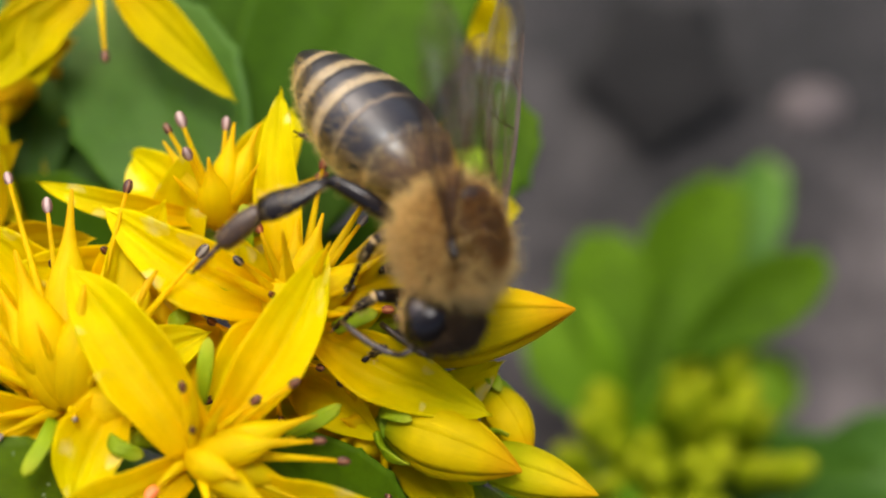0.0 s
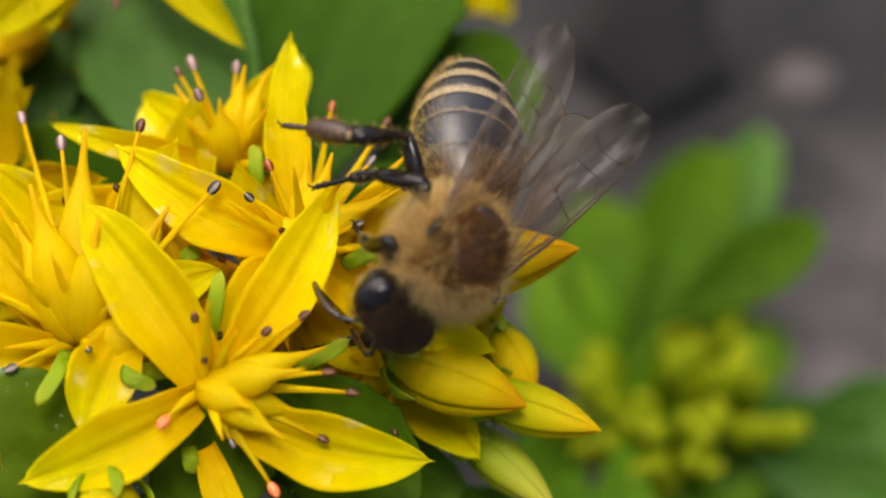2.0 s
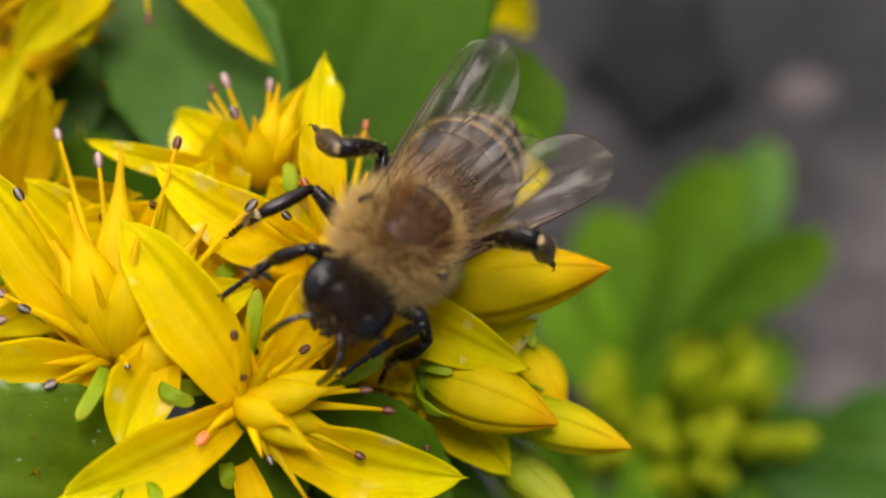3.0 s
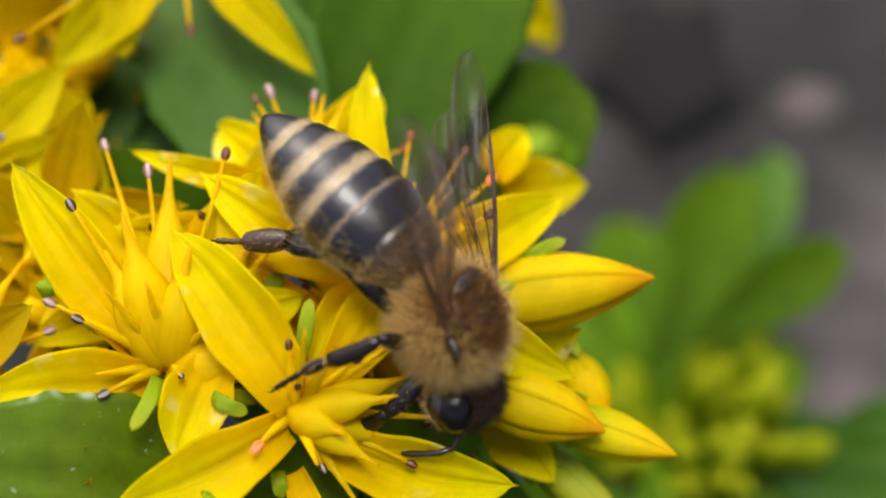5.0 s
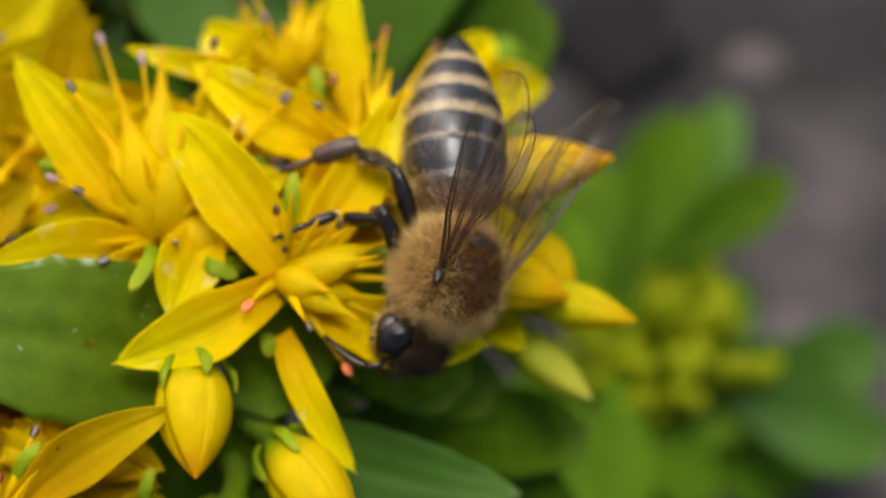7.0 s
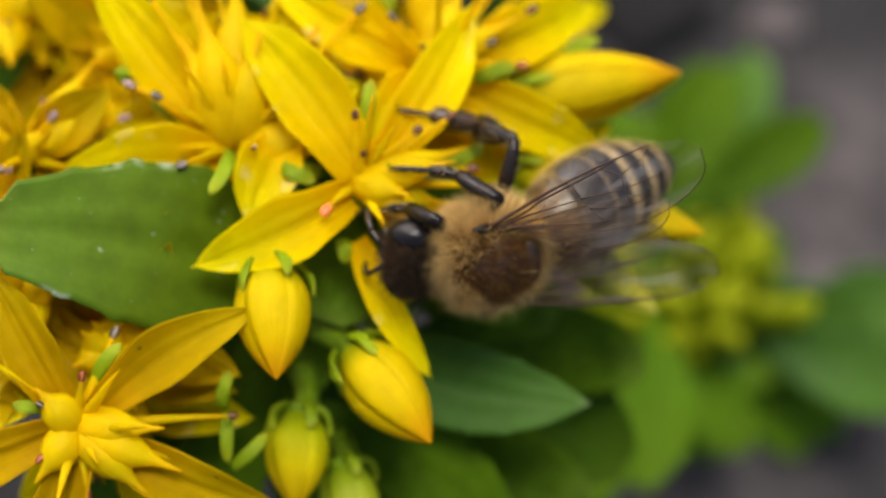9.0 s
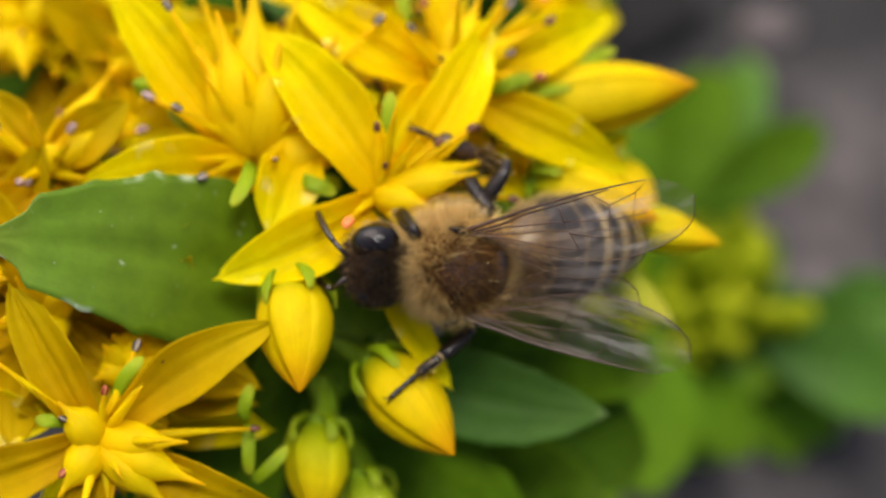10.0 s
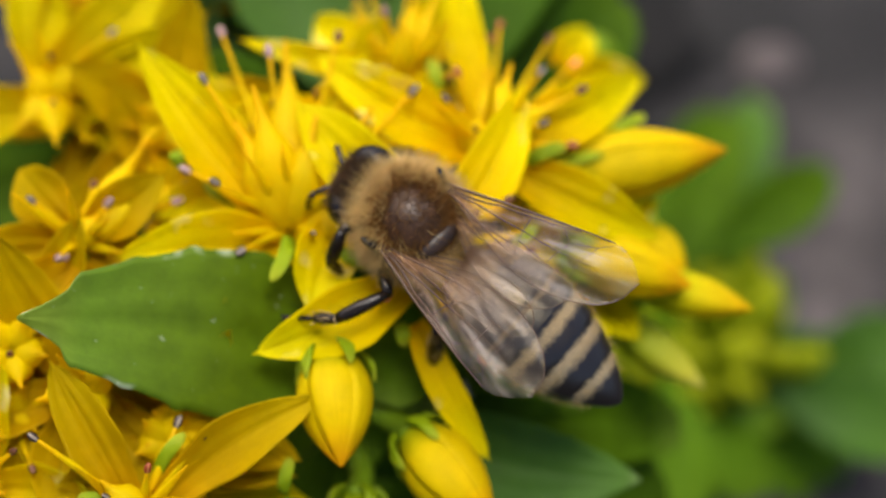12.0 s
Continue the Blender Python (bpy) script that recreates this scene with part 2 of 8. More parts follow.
def part(name, verts, faces, mat, parent=None, label="", smooth=True, along=None, across=None):
    """One mesh object under a thing or a part; verts are in the world's millimetres."""
    base = ORIGIN[parent] if parent else Vector((0, 0, 0))
    me = bpy.data.meshes.new(name)
    me.from_pydata([((v[0] - base[0]) * MM, (v[1] - base[1]) * MM, (v[2] - base[2]) * MM) for v in verts], [], faces)
    for key, values in (("along", along), ("across", across)):
        if values is not None:
            me.attributes.new(key, "FLOAT", "POINT").data.foreach_set("value", values)
    me.polygons.foreach_set("use_smooth", [smooth] * len(me.polygons))
    me.materials.append(mat)
    me.update()
    ob = new(name, me)
    if parent:
        ob.parent = parent
        ORIGIN[ob] = base
    if label:
        tagged(ob, label)
    return ob


def curve_point(p0, p1, p2, s):
    return p0 * (1 - s) ** 2 + p1 * 2 * s * (1 - s) + p2 * s * s


def frame_of(d, up):
    d = d.normalized()
    side = d.cross(up)
    side = side.normalized() if side.length > 1e-6 else d.orthogonal().normalized()
    return d, side, side.cross(d).normalized()


def blade(base, tip, up, width, arch=0.8, cup=0.35, thick=0.14, profile=None, rows=16, cols=8, wave=0.0, groove=0.0, seed=0, teeth=0.0, ragged=0.0):
    """A petal or leaf as a closed shell: an arched spine, a width profile, a cupped section with a midline groove."""
    rnd = random.Random(seed)
    base, tip, up = Vector(base), Vector(tip), Vector(up).normalized()
    length = (tip - base).length
    d, side, nrm = frame_of(tip - base, up)
    mid = (base + tip) / 2 + nrm * arch * 2
    profile = profile or petal_profile
    ph = rnd.uniform(0, 6.28)
    lean = rnd.uniform(-0.06, 0.06) * length
    top, bottom, along, across = [], [], [], []
    for i in range(rows + 1):
        s = i / rows
        p = curve_point(base, mid, tip, s) + side * lean * math.sin(math.pi * s)
        q = curve_point(base, mid, tip, min(1, s + 0.01)) - curve_point(base, mid, tip, max(0, s - 0.01))
        _, sd, nm = frame_of(q, nrm)
        w = width * profile(s) * (1 + ragged * math.sin(7 * s + ph * 1.7) + 0.5 * ragged * math.sin(17 * s + ph))
        if teeth and 0.45 < s < 0.97:
            w *= 1 + teeth * max(0.0, math.sin(s * 34 + ph)) ** 2
        for j in range(cols + 1):
            u = 2 * j / cols - 1
            lift = cup * w * (u * u) - groove * w * math.exp(-(u / 0.16) ** 2) - 0.30 * groove * w * math.exp(-((abs(u) - 0.5) / 0.14) ** 2) + wave * math.sin(9 * s + ph + 2 * u) * abs(u)
            x = p + sd * (w / 2 * u) + nm * lift
            t = thick * (1 - 0.75 * u * u) * (1 - 0.6 * s)
            top.append(x + nm * t / 2)
            bottom.append(x - nm * t / 2)
            along.append(s)
            across.append(u)
    n, k = len(top), cols + 1
    faces = []
    for i in range(rows):
        for j in range(cols):
            a = i * k + j
            faces.append((a, a + 1, a + k + 1, a + k))
            faces.append((n + a, n + a + k, n + a + k + 1, n + a + 1))
        for j, flip in ((0, False), (cols, True)):
            a, c = i * k + j, (i + 1) * k + j
            faces.append((a, n + a, n + c, c) if flip else (a, c, n + c, n + a))
    for i, flip in ((0, True), (rows, False)):
        for j in range(cols):
            a = i * k + j
            faces.append((a, n + a, n + a + 1, a + 1) if flip else (a, a + 1, n + a + 1, n + a))
    return top + bottom, faces, along * 2, across * 2


def petal_profile(s):
    """Lance shape with a narrowed claw and a fine drawn-out point."""
    if s > 0.93:
        return 0.10 * (1 - (s - 0.93) / 0.07) + 0.015
    body = (0.5 + 0.5 * min(1, s / 0.38) ** 0.8) if s < 0.38 else max(0.0, math.cos((s - 0.38) / 0.60 * math.pi / 2)) ** 0.72
    return max(0.10, body)


def sepal_profile(s):
    """Narrow strap with a rounded end."""
    return 0.78 + 0.16 * math.sin(math.pi * s / 0.9) if s < 0.72 else max(0.06, 0.87 * math.sqrt(max(0.0, 1 - ((s - 0.72) / 0.28) ** 2)))


def lance_profile(s):
    return 0.75 + 0.25 * math.sin(math.pi * min(1, s / 0.7)) if s < 0.35 else max(0.04, math.cos((s - 0.35) / 0.65 * math.pi / 2) ** 0.8)


def leaf_profile(s):
    return max(0.06, (math.sin(math.pi * min(1, s * 0.86 + 0.07)) ** 0.9) * (0.55 + 0.6 * s))


def tube(path, radii, sides=7):
    """A round rod along a path, closed at its ends."""
    pts = [Vector(p) for p in path]
    verts, faces, along, across = [], [], [], []
    last = Vector((0.3, 0.2, 1.0))
    for i, p in enumerate(pts):
        q = pts[min(i + 1, len(pts) - 1)] - pts[max(i - 1, 0)]
        d, s, u = frame_of(q, last)
        last = u
        for k in range(sides):
            a = 2 * math.pi * k / sides
            verts.append(p + (s * math.cos(a) + u * math.sin(a)) * radii[i])
            along.append(i / (len(pts) - 1))
            across.append(math.sin(a))
    for i in range(len(pts) - 1):
        for k in range(sides):
            a, c = i * sides + k, i * sides + (k + 1) % sides
            faces.append((a, c, c + sides, a + sides))
    faces.append(tuple(reversed(range(sides))))
    faces.append(tuple(range((len(pts) - 1) * sides, len(pts) * sides)))
    return verts, faces, along, across


def bend(a, b, bow, n=7):
    a, b, bow = Vector(a), Vector(b), Vector(bow)
    return [curve_point(a, (a + b) / 2 + bow, b, i / n) for i in range(n + 1)]


def blob(centre, axis, up, radii, rows=8, cols=12, shape=None):
    """An ellipsoid-like closed body: radii along axis, side and up; shape(u, v) scales the surface."""
    d, s, u = frame_of(Vector(axis), Vector(up))
    c = Vector(centre)
    verts, faces, along, across = [], [], [], []
    for i in range(rows + 1):
        th = math.pi * i / rows
        for j in range(cols):
            ph = 2 * math.pi * j / cols
            k = shape(i / rows, ph) if shape else 1.0
            verts.append(c - d * radii[0] * math.cos(th) + (s * radii[1] * math.cos(ph) + u * radii[2] * math.sin(ph)) * math.sin(th) * k)
            along.append(i / rows)
            across.append(math.cos(ph))
    for i in range(rows):
        for j in range(cols):
            a, b2 = i * cols + j, i * cols + (j + 1) % cols
            faces.append((a, b2, b2 + cols, a + cols))
    return verts, faces, along, across


def build(name, data, mat, parent=None, label="", smooth=True):
    v, f, al, ac = data
    return part(name, v, f, mat, parent, label, smooth, al, ac)


# ---- ground ----
def ground():
    xs = sorted({-20000, -4000, -1000, -400, 400, 1000, 4000, 20000, *range(-160, 161, 4)})
    verts, faces = [], []
    for y in xs:
        for x in xs:
            z = -44.0
            if abs(x) < 170 and abs(y) < 170:
                z += 3.0 * noise.fractal((x / 22, y / 22, 0.3), 0.8, 2.0, 4)
            verts.append((x + 10, y + 20, z))
    k = len(xs)
    for i in range(k - 1):
        for j in range(k - 1):
            a = i * k + j
            faces.append((a, a + 1, a + k + 1, a + k))
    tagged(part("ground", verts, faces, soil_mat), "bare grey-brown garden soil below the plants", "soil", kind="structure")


def clod(name, at, size, mat, label, category, seed, group=""):
    def lumpy(u, v):
        return 1 + 0.22 * noise.noise((math.cos(v) * 1.3 + seed, math.sin(v) * 1.3, u * 3))
    t = thing(name, at, label, category, group)
    build("stone_body" if category == "stone" else "clod_body", blob(at, (1, 0.2, 0), (0, 0, 1), size, 10, 16, lumpy), mat, t)
    for k in range(0 if category == "stone" else 5):
        a = 1.3 * k + seed
        p = Vector(at) + Vector((math.cos(a) * size[0] * 0.95, math.sin(a) * size[1] * 0.95, -0.15 * size[2]))
        build("crumb", blob(p, (1, 0.3 * k, 0), (0, 0, 1), (size[0] * 0.34, size[1] * 0.28, size[2] * 0.7), 8, 12, lumpy), mat, t)


# ---- flowers ----
def anther(at, d, mat, size, parent):
    """Two pollen lobes with a seam between them."""
    def lobes(u, v):
        return 0.72 + 0.34 * abs(math.cos(v)) ** 0.8
    build("anther", blob(Vector(at), d, (0.2, -0.5, 0.86), (size * 0.58, size * 0.34, size * 0.30), 8, 12, lobes), mat, parent)


def stamen(flower, base, tip, mat, size=0.46, across=None, bow=(0, 0, 0.25)):
    base, tip = Vector(base), Vector(tip)
    pts = bend(base, tip, bow)
    f = build("stamen", tube(pts, [0.26, 0.24, 0.21, 0.17, 0.135, 0.105, 0.085, 0.07]), CARPEL, flower, "slender yellow filament")
    d = Vector(across) if across else (pts[-1] - pts[-3])
    anther(tip + (pts[-1] - pts[-2]).normalized() * size * 0.25, d, mat, size, f)


def carpel(flower, base, tip, width=1.05, up=(0, -0.5, 0.86)):
    base, tip = Vector(base), Vector(tip)
    width *= 1.14
    pts = bend(base, tip, Vector(up) * 0.15 * (tip - base).length, 12)
    radii = [width / 2 * r for r in (0.80, 0.96, 1.04, 1.06, 1.04, 0.98, 0.86, 0.68, 0.46, 0.27, 0.17, 0.12, 0.06)]
    build("carpel", tube(pts, radii, 9), CARPEL, flower, "plump yellow seed vessel with a pointed style")


def sepal(flower, base, tip, width=0.62, up=(0, -0.5, 0.86)):
    build("sepal", blade(base, tip, up, width, 0.30, 0.06, 0.32, sepal_profile, 16, 8, 0.05, 0.06, int(abs(base[0]) * 100)), SEPAL, flower, "fleshy green sepal")


def petal(flower, base, tip, width, up, arch=0.7, cup=0.28, seed=1, groove=0.10, mat=None):
    build("petal", blade(base, tip, up, width, arch, cup, 0.16, None, 28, 16, 0.14, groove * (0.6 + 0.35 * (seed % 4)), seed, 0.0, 0.045), mat or PETAL, flower)


def pedicel(flower, top, bottom, r=0.55):
    top, bottom = Vector(top), Vector(bottom)
    build("flower_stalk", tube(bend(bottom, top, ((bottom - top).cross(Vector((0, 1, 0)))).normalized() * 0.6), [r * k for k in (1.1, 1.05, 1, 1, 1, 1.05, 1.25, 1.6)], 9), STEM, flower, "green stalk")


def bud(at, tip, width, label, green=0.0, sepals=5, seed=3, stalk=None):
    """Five overlapping petals closed into a pointed body, held by short sepals."""
    rnd = random.Random(seed)
    at, tip = Vector(at), Vector(tip)
    axis = tip - at
    length = axis.length
    d, s, u = frame_of(axis, Vector((0.1, -0.5, 0.86)))
    t = thing("flower_bud", at, label, "flower bud", "buds of the yellow cluster")
    for k in range(5):
        a0 = 2 * math.pi * k / 5 + rnd.uniform(0, 0.2)
        rows, cols = 14, 6
        verts, along, across, faces = [], [], [], []
        for shell in (0, 1):
            for i in range(rows + 1):
                q = i / rows
                rad = width / 2 * max(0.03, (math.sin(math.pi * (0.12 + 0.88 * q)) ** 0.75) * (1.08 - 0.30 * q) if q < 0.85 else 0.38 * max(0.0, 1 - (q - 0.85) / 0.15) ** 0.9 + 0.03)
                for j in range(cols + 1):
                    w = (2 * j / cols - 1)
                    a = a0 + w * 0.80 * (1 - 0.25 * q)
                    lift = 1.0 + 0.035 * (1 - abs(w)) - 0.016 * w - 0.12 * shell * (1 - q) - 0.03 * shell
                    verts.append(at + d * length * (q - 0.004 * shell) + (s * math.cos(a) + u * math.sin(a)) * rad * lift)
                    along.append(q)
                    across.append(w)
        n, c = (rows + 1) * (cols + 1), cols + 1
        for i in range(rows):
            for j in range(cols):
                b0 = i * c + j
                faces.append((b0, b0 + 1, b0 + c + 1, b0 + c))
                faces.append((n + b0, n + b0 + c, n + b0 + c + 1, n + b0 + 1))
            for j in (0, cols):
                b0 = i * c + j
                faces.append((b0, b0 + c, n + b0 + c, n + b0))
        part("petal", verts, faces, BUD_GREEN if green == 1 else BUD_LEMON if green else BUD, t, "", True, along, across)
    for k in range(sepals):
        a = 2 * math.pi * (k + 0.5) / 5
        rim = s * math.cos(a) + u * math.sin(a)
        sepal(t, at - d * 0.3 + rim * width * 0.25, at + d * length * rnd.uniform(0.16, 0.30) + rim * width * rnd.uniform(0.46, 0.53), 0.52, rim)
    pedicel(t, at + d * 0.3, stalk or at - d * 2.5 + Vector((0, 0.5, -2.5)), 0.5)
    return t


def fan_profile(s):
    """Broad near the stalk, with a shoulder tooth and a drawn-out point."""
    return float(np.interp(s, (0, 0.12, 0.25, 0.5, 0.69, 0.84, 0.865, 0.93, 1), (0.3, 0.86, 1, 0.87, 0.67, 0.50, 0.31, 0.16, 0.03)))


def leaf(at, tip, width, up, label, mat=None, arch=0.8, cup=0.12, seed=0, thick=0.7, teeth=0.05, group="leaves of the flowering plant", profile=None):
    t = thing("leaf", at, label, "leaf", group)
    build("leaf_blade", blade(at, tip, up, width, arch, cup, thick, profile or leaf_profile, 60, 16, 0.12, 0.03, seed, teeth), mat or LEAF, t)
    at, tip, u = Vector(at), Vector(tip), Vector(up).normalized()
    d, s, n = frame_of(tip - at, u)
    build("midrib", tube([curve_point(at, (at + tip) / 2 + n * arch * 2, tip, q / 9) - n * thick * 0.32 for q in range(10)], [0.26 - 0.022 * q for q in range(10)], 7), STEM, t, "raised vein under the leaf")
    return t


UP = (0, -0.5, 0.866)
ground()


def flower(at, label="open five-petalled yellow flower with spreading stamens"):
    return thing("flower", at, label, "flower", "open flowers of the yellow cluster")


def brush(f, c, axis, reach, count, seed, side):
    """Bare filaments that have lost their anthers, round the seed vessels."""
    r = random.Random(seed)
    d, s, u = frame_of(Vector(axis), Vector((1, 0, 0.1)))
    for k in range(count):
        a, q = 6.283 * (k + r.uniform(-0.3, 0.3)) / count, r.uniform(0.35, 0.75)
        w = s * math.cos(a) + u * math.sin(a)
        if w.dot(Vector(side)) < 0:
            continue
        tip = c + w * reach * q + d * reach * r.uniform(0.35, 0.7)
        build("filament", tube(bend(c + w * 0.3, tip, d * 0.3), [0.26, 0.25, 0.23, 0.20, 0.16, 0.12, 0.08, 0.03]), CARPEL, f)


# ---- the middle flower ----
c1 = Vector((-9.73, -2.88, -3.16))
f = flower(c1)
petal(f, (-10.73, -2.36, -2.86), (-15.86, 4.09, -0.18), 2.60, UP, 0.3, 0.3, 11)
petal(f, (-10.05, -3.59, -3.23), (-16.65, -4.32, -2.73), 2.8, UP, 0.7, 0.25, 12)
petal(f, (-7.91, -3.21, -2.09), (-9.25, -6.97, -2.64), 2.6, UP, 0.3, 0.25, 13)
petal(f, (-8.95, -2.22, -2.67), (-8.20, 4.02, -1.14), 2.15, (0.5, -0.3, 0.5), 0.3, 0.3, 14)
petal(f, (-8.63, -2.28, -3.17), (-4.81, -0.29, -2.48), 2.15, UP, 0.4, 0.25, 15)
for tip, mat, size in (
    ((-13.12, 1.45, 0.84), ANTHER_DARK, 0.5), ((-10.64, 3.40, -0.00), ANTHER_PINK, 0.55), ((-12.52, 5.20, -1.04), ANTHER_PINK, 0.5),
    ((-7.89, 4.29, -0.18), ANTHER_BROWN, 0.5), ((-13.81, -1.55, -0.90), ANTHER_PINK, 0.5), ((-12.66, -2.48, -0.39), ANTHER_DARK, 0.48),
    ((-11.72, -4.76, -1.59), ANTHER_GREY, 0.5), ((-9.05, -4.26, -1.19), ANTHER_DARK, 0.36), ((-5.05, 1.69, -0.29), ANTHER_DARK, 0.55)):
    stamen(f, c1 + (Vector(tip) - c1) * 0.12, tip, mat, size)
for tip in ((-11.29, 1.11, 1.10), (-9.97, 4.48, -0.42), (-8.83, 0.05, 0.49), (-12.01, 0.23, -0.10), (-6.56, 1.15, -0.49), (-5.46, -3.22, -2.09)):
    carpel(f, c1 + (Vector(tip) - c1) * 0.05, tip, 1.75)
for base, tip in (((-9.99, -4.08, -1.90), (-10.66, -6.35, -1.36)), ((-7.88, -4.79, -1.84), (-6.69, -5.32, -1.92)), ((-11.76, -1.68, -3.05), (-13.29, -0.84, -2.79)), ((-14.18, -0.78, -1.60), (-14.31, -0.20, -1.50)), ((-7.51, -3.68, -3.51), (-6.71, -4.14, -3.54))):
    sepal(f, base, tip)
brush(f, c1, UP, 5.2, 9, 13, (-0.4, 0.9, 0.3))
pedicel(f, c1 - Vector((0, 0, 0.4)), c1 + Vector((2.0, 2.0, -8.0)))

# ---- the lower flower ----
c2 = Vector((-5.05, -5.08, -2.47))
f = flower(c2)
petal(f, (-4.88, -5.00, -1.96), (-9.60, 1.03, 0.13), 3.05, UP, 0.5, 0.25, 21)
petal(f, (-5.32, -5.60, -2.54), (-11.41, -8.57, -2.99), 2.54, UP, 0.6, 0.28, 22)
petal(f, (-4.04, -5.94, -2.97), (3.01, -6.93, -4.69), 2.66, UP, 0.4, 0.30, 23)
petal(f, (-5.05, -6.75, -3.95), (-2.20, -11.60, -6.40), 1.45, UP, 0.5, 0.22, 24)
petal(f, (-4.24, -4.56, -2.17), (-0.48, 2.05, -0.20), 2.37, UP, 0.3, 0.3, 25)
for tip, mat, size in (
    ((-5.15, -3.76, 0.02), ANTHER_BROWN, 0.42), ((-4.85, -4.95, -0.78), ANTHER_BROWN, 0.36), ((-6.18, -6.67, -1.77), ANTHER_ORANGE, 0.56),
    ((-0.75, -4.82, -1.86), ANTHER_BROWN, 0.46), ((0.05, -5.33, -2.39), ANTHER_BROWN, 0.46), ((-0.95, -6.71, -3.18), ANTHER_BROWN, 0.42),
    ((-4.02, -7.06, -2.69), ANTHER_DARK, 0.38), ((-2.61, -8.40, -3.58), ANTHER_ORANGE, 0.54), ((-2.86, -3.82, -0.82), ANTHER_BROWN, 0.44),
    ((-1.56, -3.23, -0.71), ANTHER_BROWN, 0.46)):
    stamen(f, c2 + (Vector(tip) - c2) * 0.2, tip, mat, size)
for tip, w in (((-1.30, -5.24, -0.72), 1.2), ((-3.11, -6.61, -1.04), 1.15), ((-1.92, -7.31, -2.14), 1.1), ((-0.73, -3.86, -1.77), 1.15), ((-1.13, -6.02, -3.02), 1.1)):
    carpel(f, c2 + (Vector(tip) - c2) * 0.05, tip, w)
for base, tip in (((-4.94, -3.24, -2.10), (-4.55, -1.40, -0.69)), ((-6.57, -4.38, -2.76), (-8.06, -4.38, -2.53)), ((-5.66, -6.82, -3.94), (-5.49, -7.63, -4.18)), ((-1.98, -3.93, -3.19), (-0.06, -3.01, -2.89))):
    sepal(f, base, tip)
brush(f, c2, UP, 4.4, 7, 23, (0.9, 0.1, 0))
pedicel(f, c2 - Vector((0, 0, 0.4)), c2 + Vector((1.0, 4.0, -8.0)))

# ---- the rear right flower ----
c3 = Vector((-1.85, 0.63, -2.87))
f = flower(c3)
petal(f, (-2.49, 0.78, -2.55), (-8.79, 3.84, -0.55), 2.60, UP, 0.6, 0.25, 31)
petal(f, (-2.00, 1.29, -2.49), (-2.65, 9.04, -0.90), 1.75, UP, 0.4, 0.25, 32)
petal(f, (-0.84, 1.04, -2.75), (4.81, 4.44, -3.21), 2.60, UP, 0.4, 0.25, 33)
petal(f, (-1.02, -0.18, -2.99), (5.20, -2.64, -4.53), 2.37, UP, 0.5, 0.28, 34)
petal(f, (-2.30, -0.22, -2.90), (-4.55, -3.04, -3.14), 2.71, UP, 0.5, 0.25, 35)
for tip, mat, size in (
    ((-3.04, 2.85, -0.66), ANTHER_RED, 0.46), ((-3.59, 1.37, -0.36), ANTHER_DARK, 0.44), ((-2.45, 0.41, -1.03), ANTHER_BROWN, 0.36),
    ((0.15, 0.65, -1.01), ANTHER_DARK, 0.46), ((1.84, 2.26, -1.01), ANTHER_BROWN, 0.5), ((0.95, 5.58, -1.97), ANTHER_BROWN, 0.46),
    ((1.95, 4.52, -2.24), ANTHER_ORANGE, 0.5), ((1.41, 0.38, -2.09), ANTHER_RED, 0.46), ((-1.07, 6.14, -1.77), ANTHER_RED, 0.46), ((0.44, 3.80, -1.85), ANTHER_GREY, 0.46)):
    stamen(f, c3 + (Vector(tip) - c3) * 0.12, tip, mat, size)
for tip in ((-0.83, 3.66, -0.89), (0.97, 2.18, -1.51), (-1.83, 3.71, -1.32), (1.27, 2.58, -1.75), (-3.33, 1.53, -1.43)):
    carpel(f, c3 + (Vector(tip) - c3) * 0.05, tip, 1.3)
for base, tip in (((-3.51, 0.76, -2.79), (-5.09, 1.28, -2.03)), ((-3.83, 3.22, -2.99), (-3.85, 4.68, -2.15)), ((2.93, 1.55, -3.72), (4.82, 2.33, -2.81)), ((-0.30, -0.28, -2.24), (1.17, 0.13, -1.77)), ((-5.82, 0.39, -2.54), (-6.38, -0.07, -2.35))):
    sepal(f, base, tip)
brush(f, c3, UP, 5.0, 9, 33, (0.3, 0.9, 0.3))
pedicel(f, c3 - Vector((0, 0, 0.4)), c3 + Vector((-2.0, 0.0, -8.0)))

# ---- the rear left flower ----
c4 = Vector((-5.11, 5.05, -4.01))
f = flower(c4)
petal(f, (-5.80, 5.14, -3.73), (-11.93, 6.03, -2.41), 1.15, UP, 1.0, 0.3, 41)
petal(f, (-5.81, 5.56, -3.72), (-8.69, 7.89, -3.53), 2.49, UP, 0.4, 0.25, 42)
petal(f, (-4.53, 5.67, -3.88), (-2.58, 10.13, -3.97), 2.37, UP, 0.4, 0.25, 43)
petal(f, (-4.74, 4.26, -3.89), (-2.54, 2.90, -4.79), 2.37, UP, 0.4, 0.25, 44)
for tip, mat, size in (((-6.46, 8.12, -1.78), ANTHER_PINK, 0.6), ((-5.87, 5.99, -0.70), ANTHER_PINK, 0.55), ((-4.81, 7.93, -1.77), ANTHER_PINK, 0.5), ((-7.01, 7.98, -2.09), ANTHER_BROWN, 0.45), ((-1.36, 6.44, -2.98), ANTHER_RED, 0.5), ((-3.22, 3.88, -2.15), ANTHER_RED, 0.42)):
    stamen(f, c4 + (Vector(tip) - c4) * 0.12, tip, mat, size)
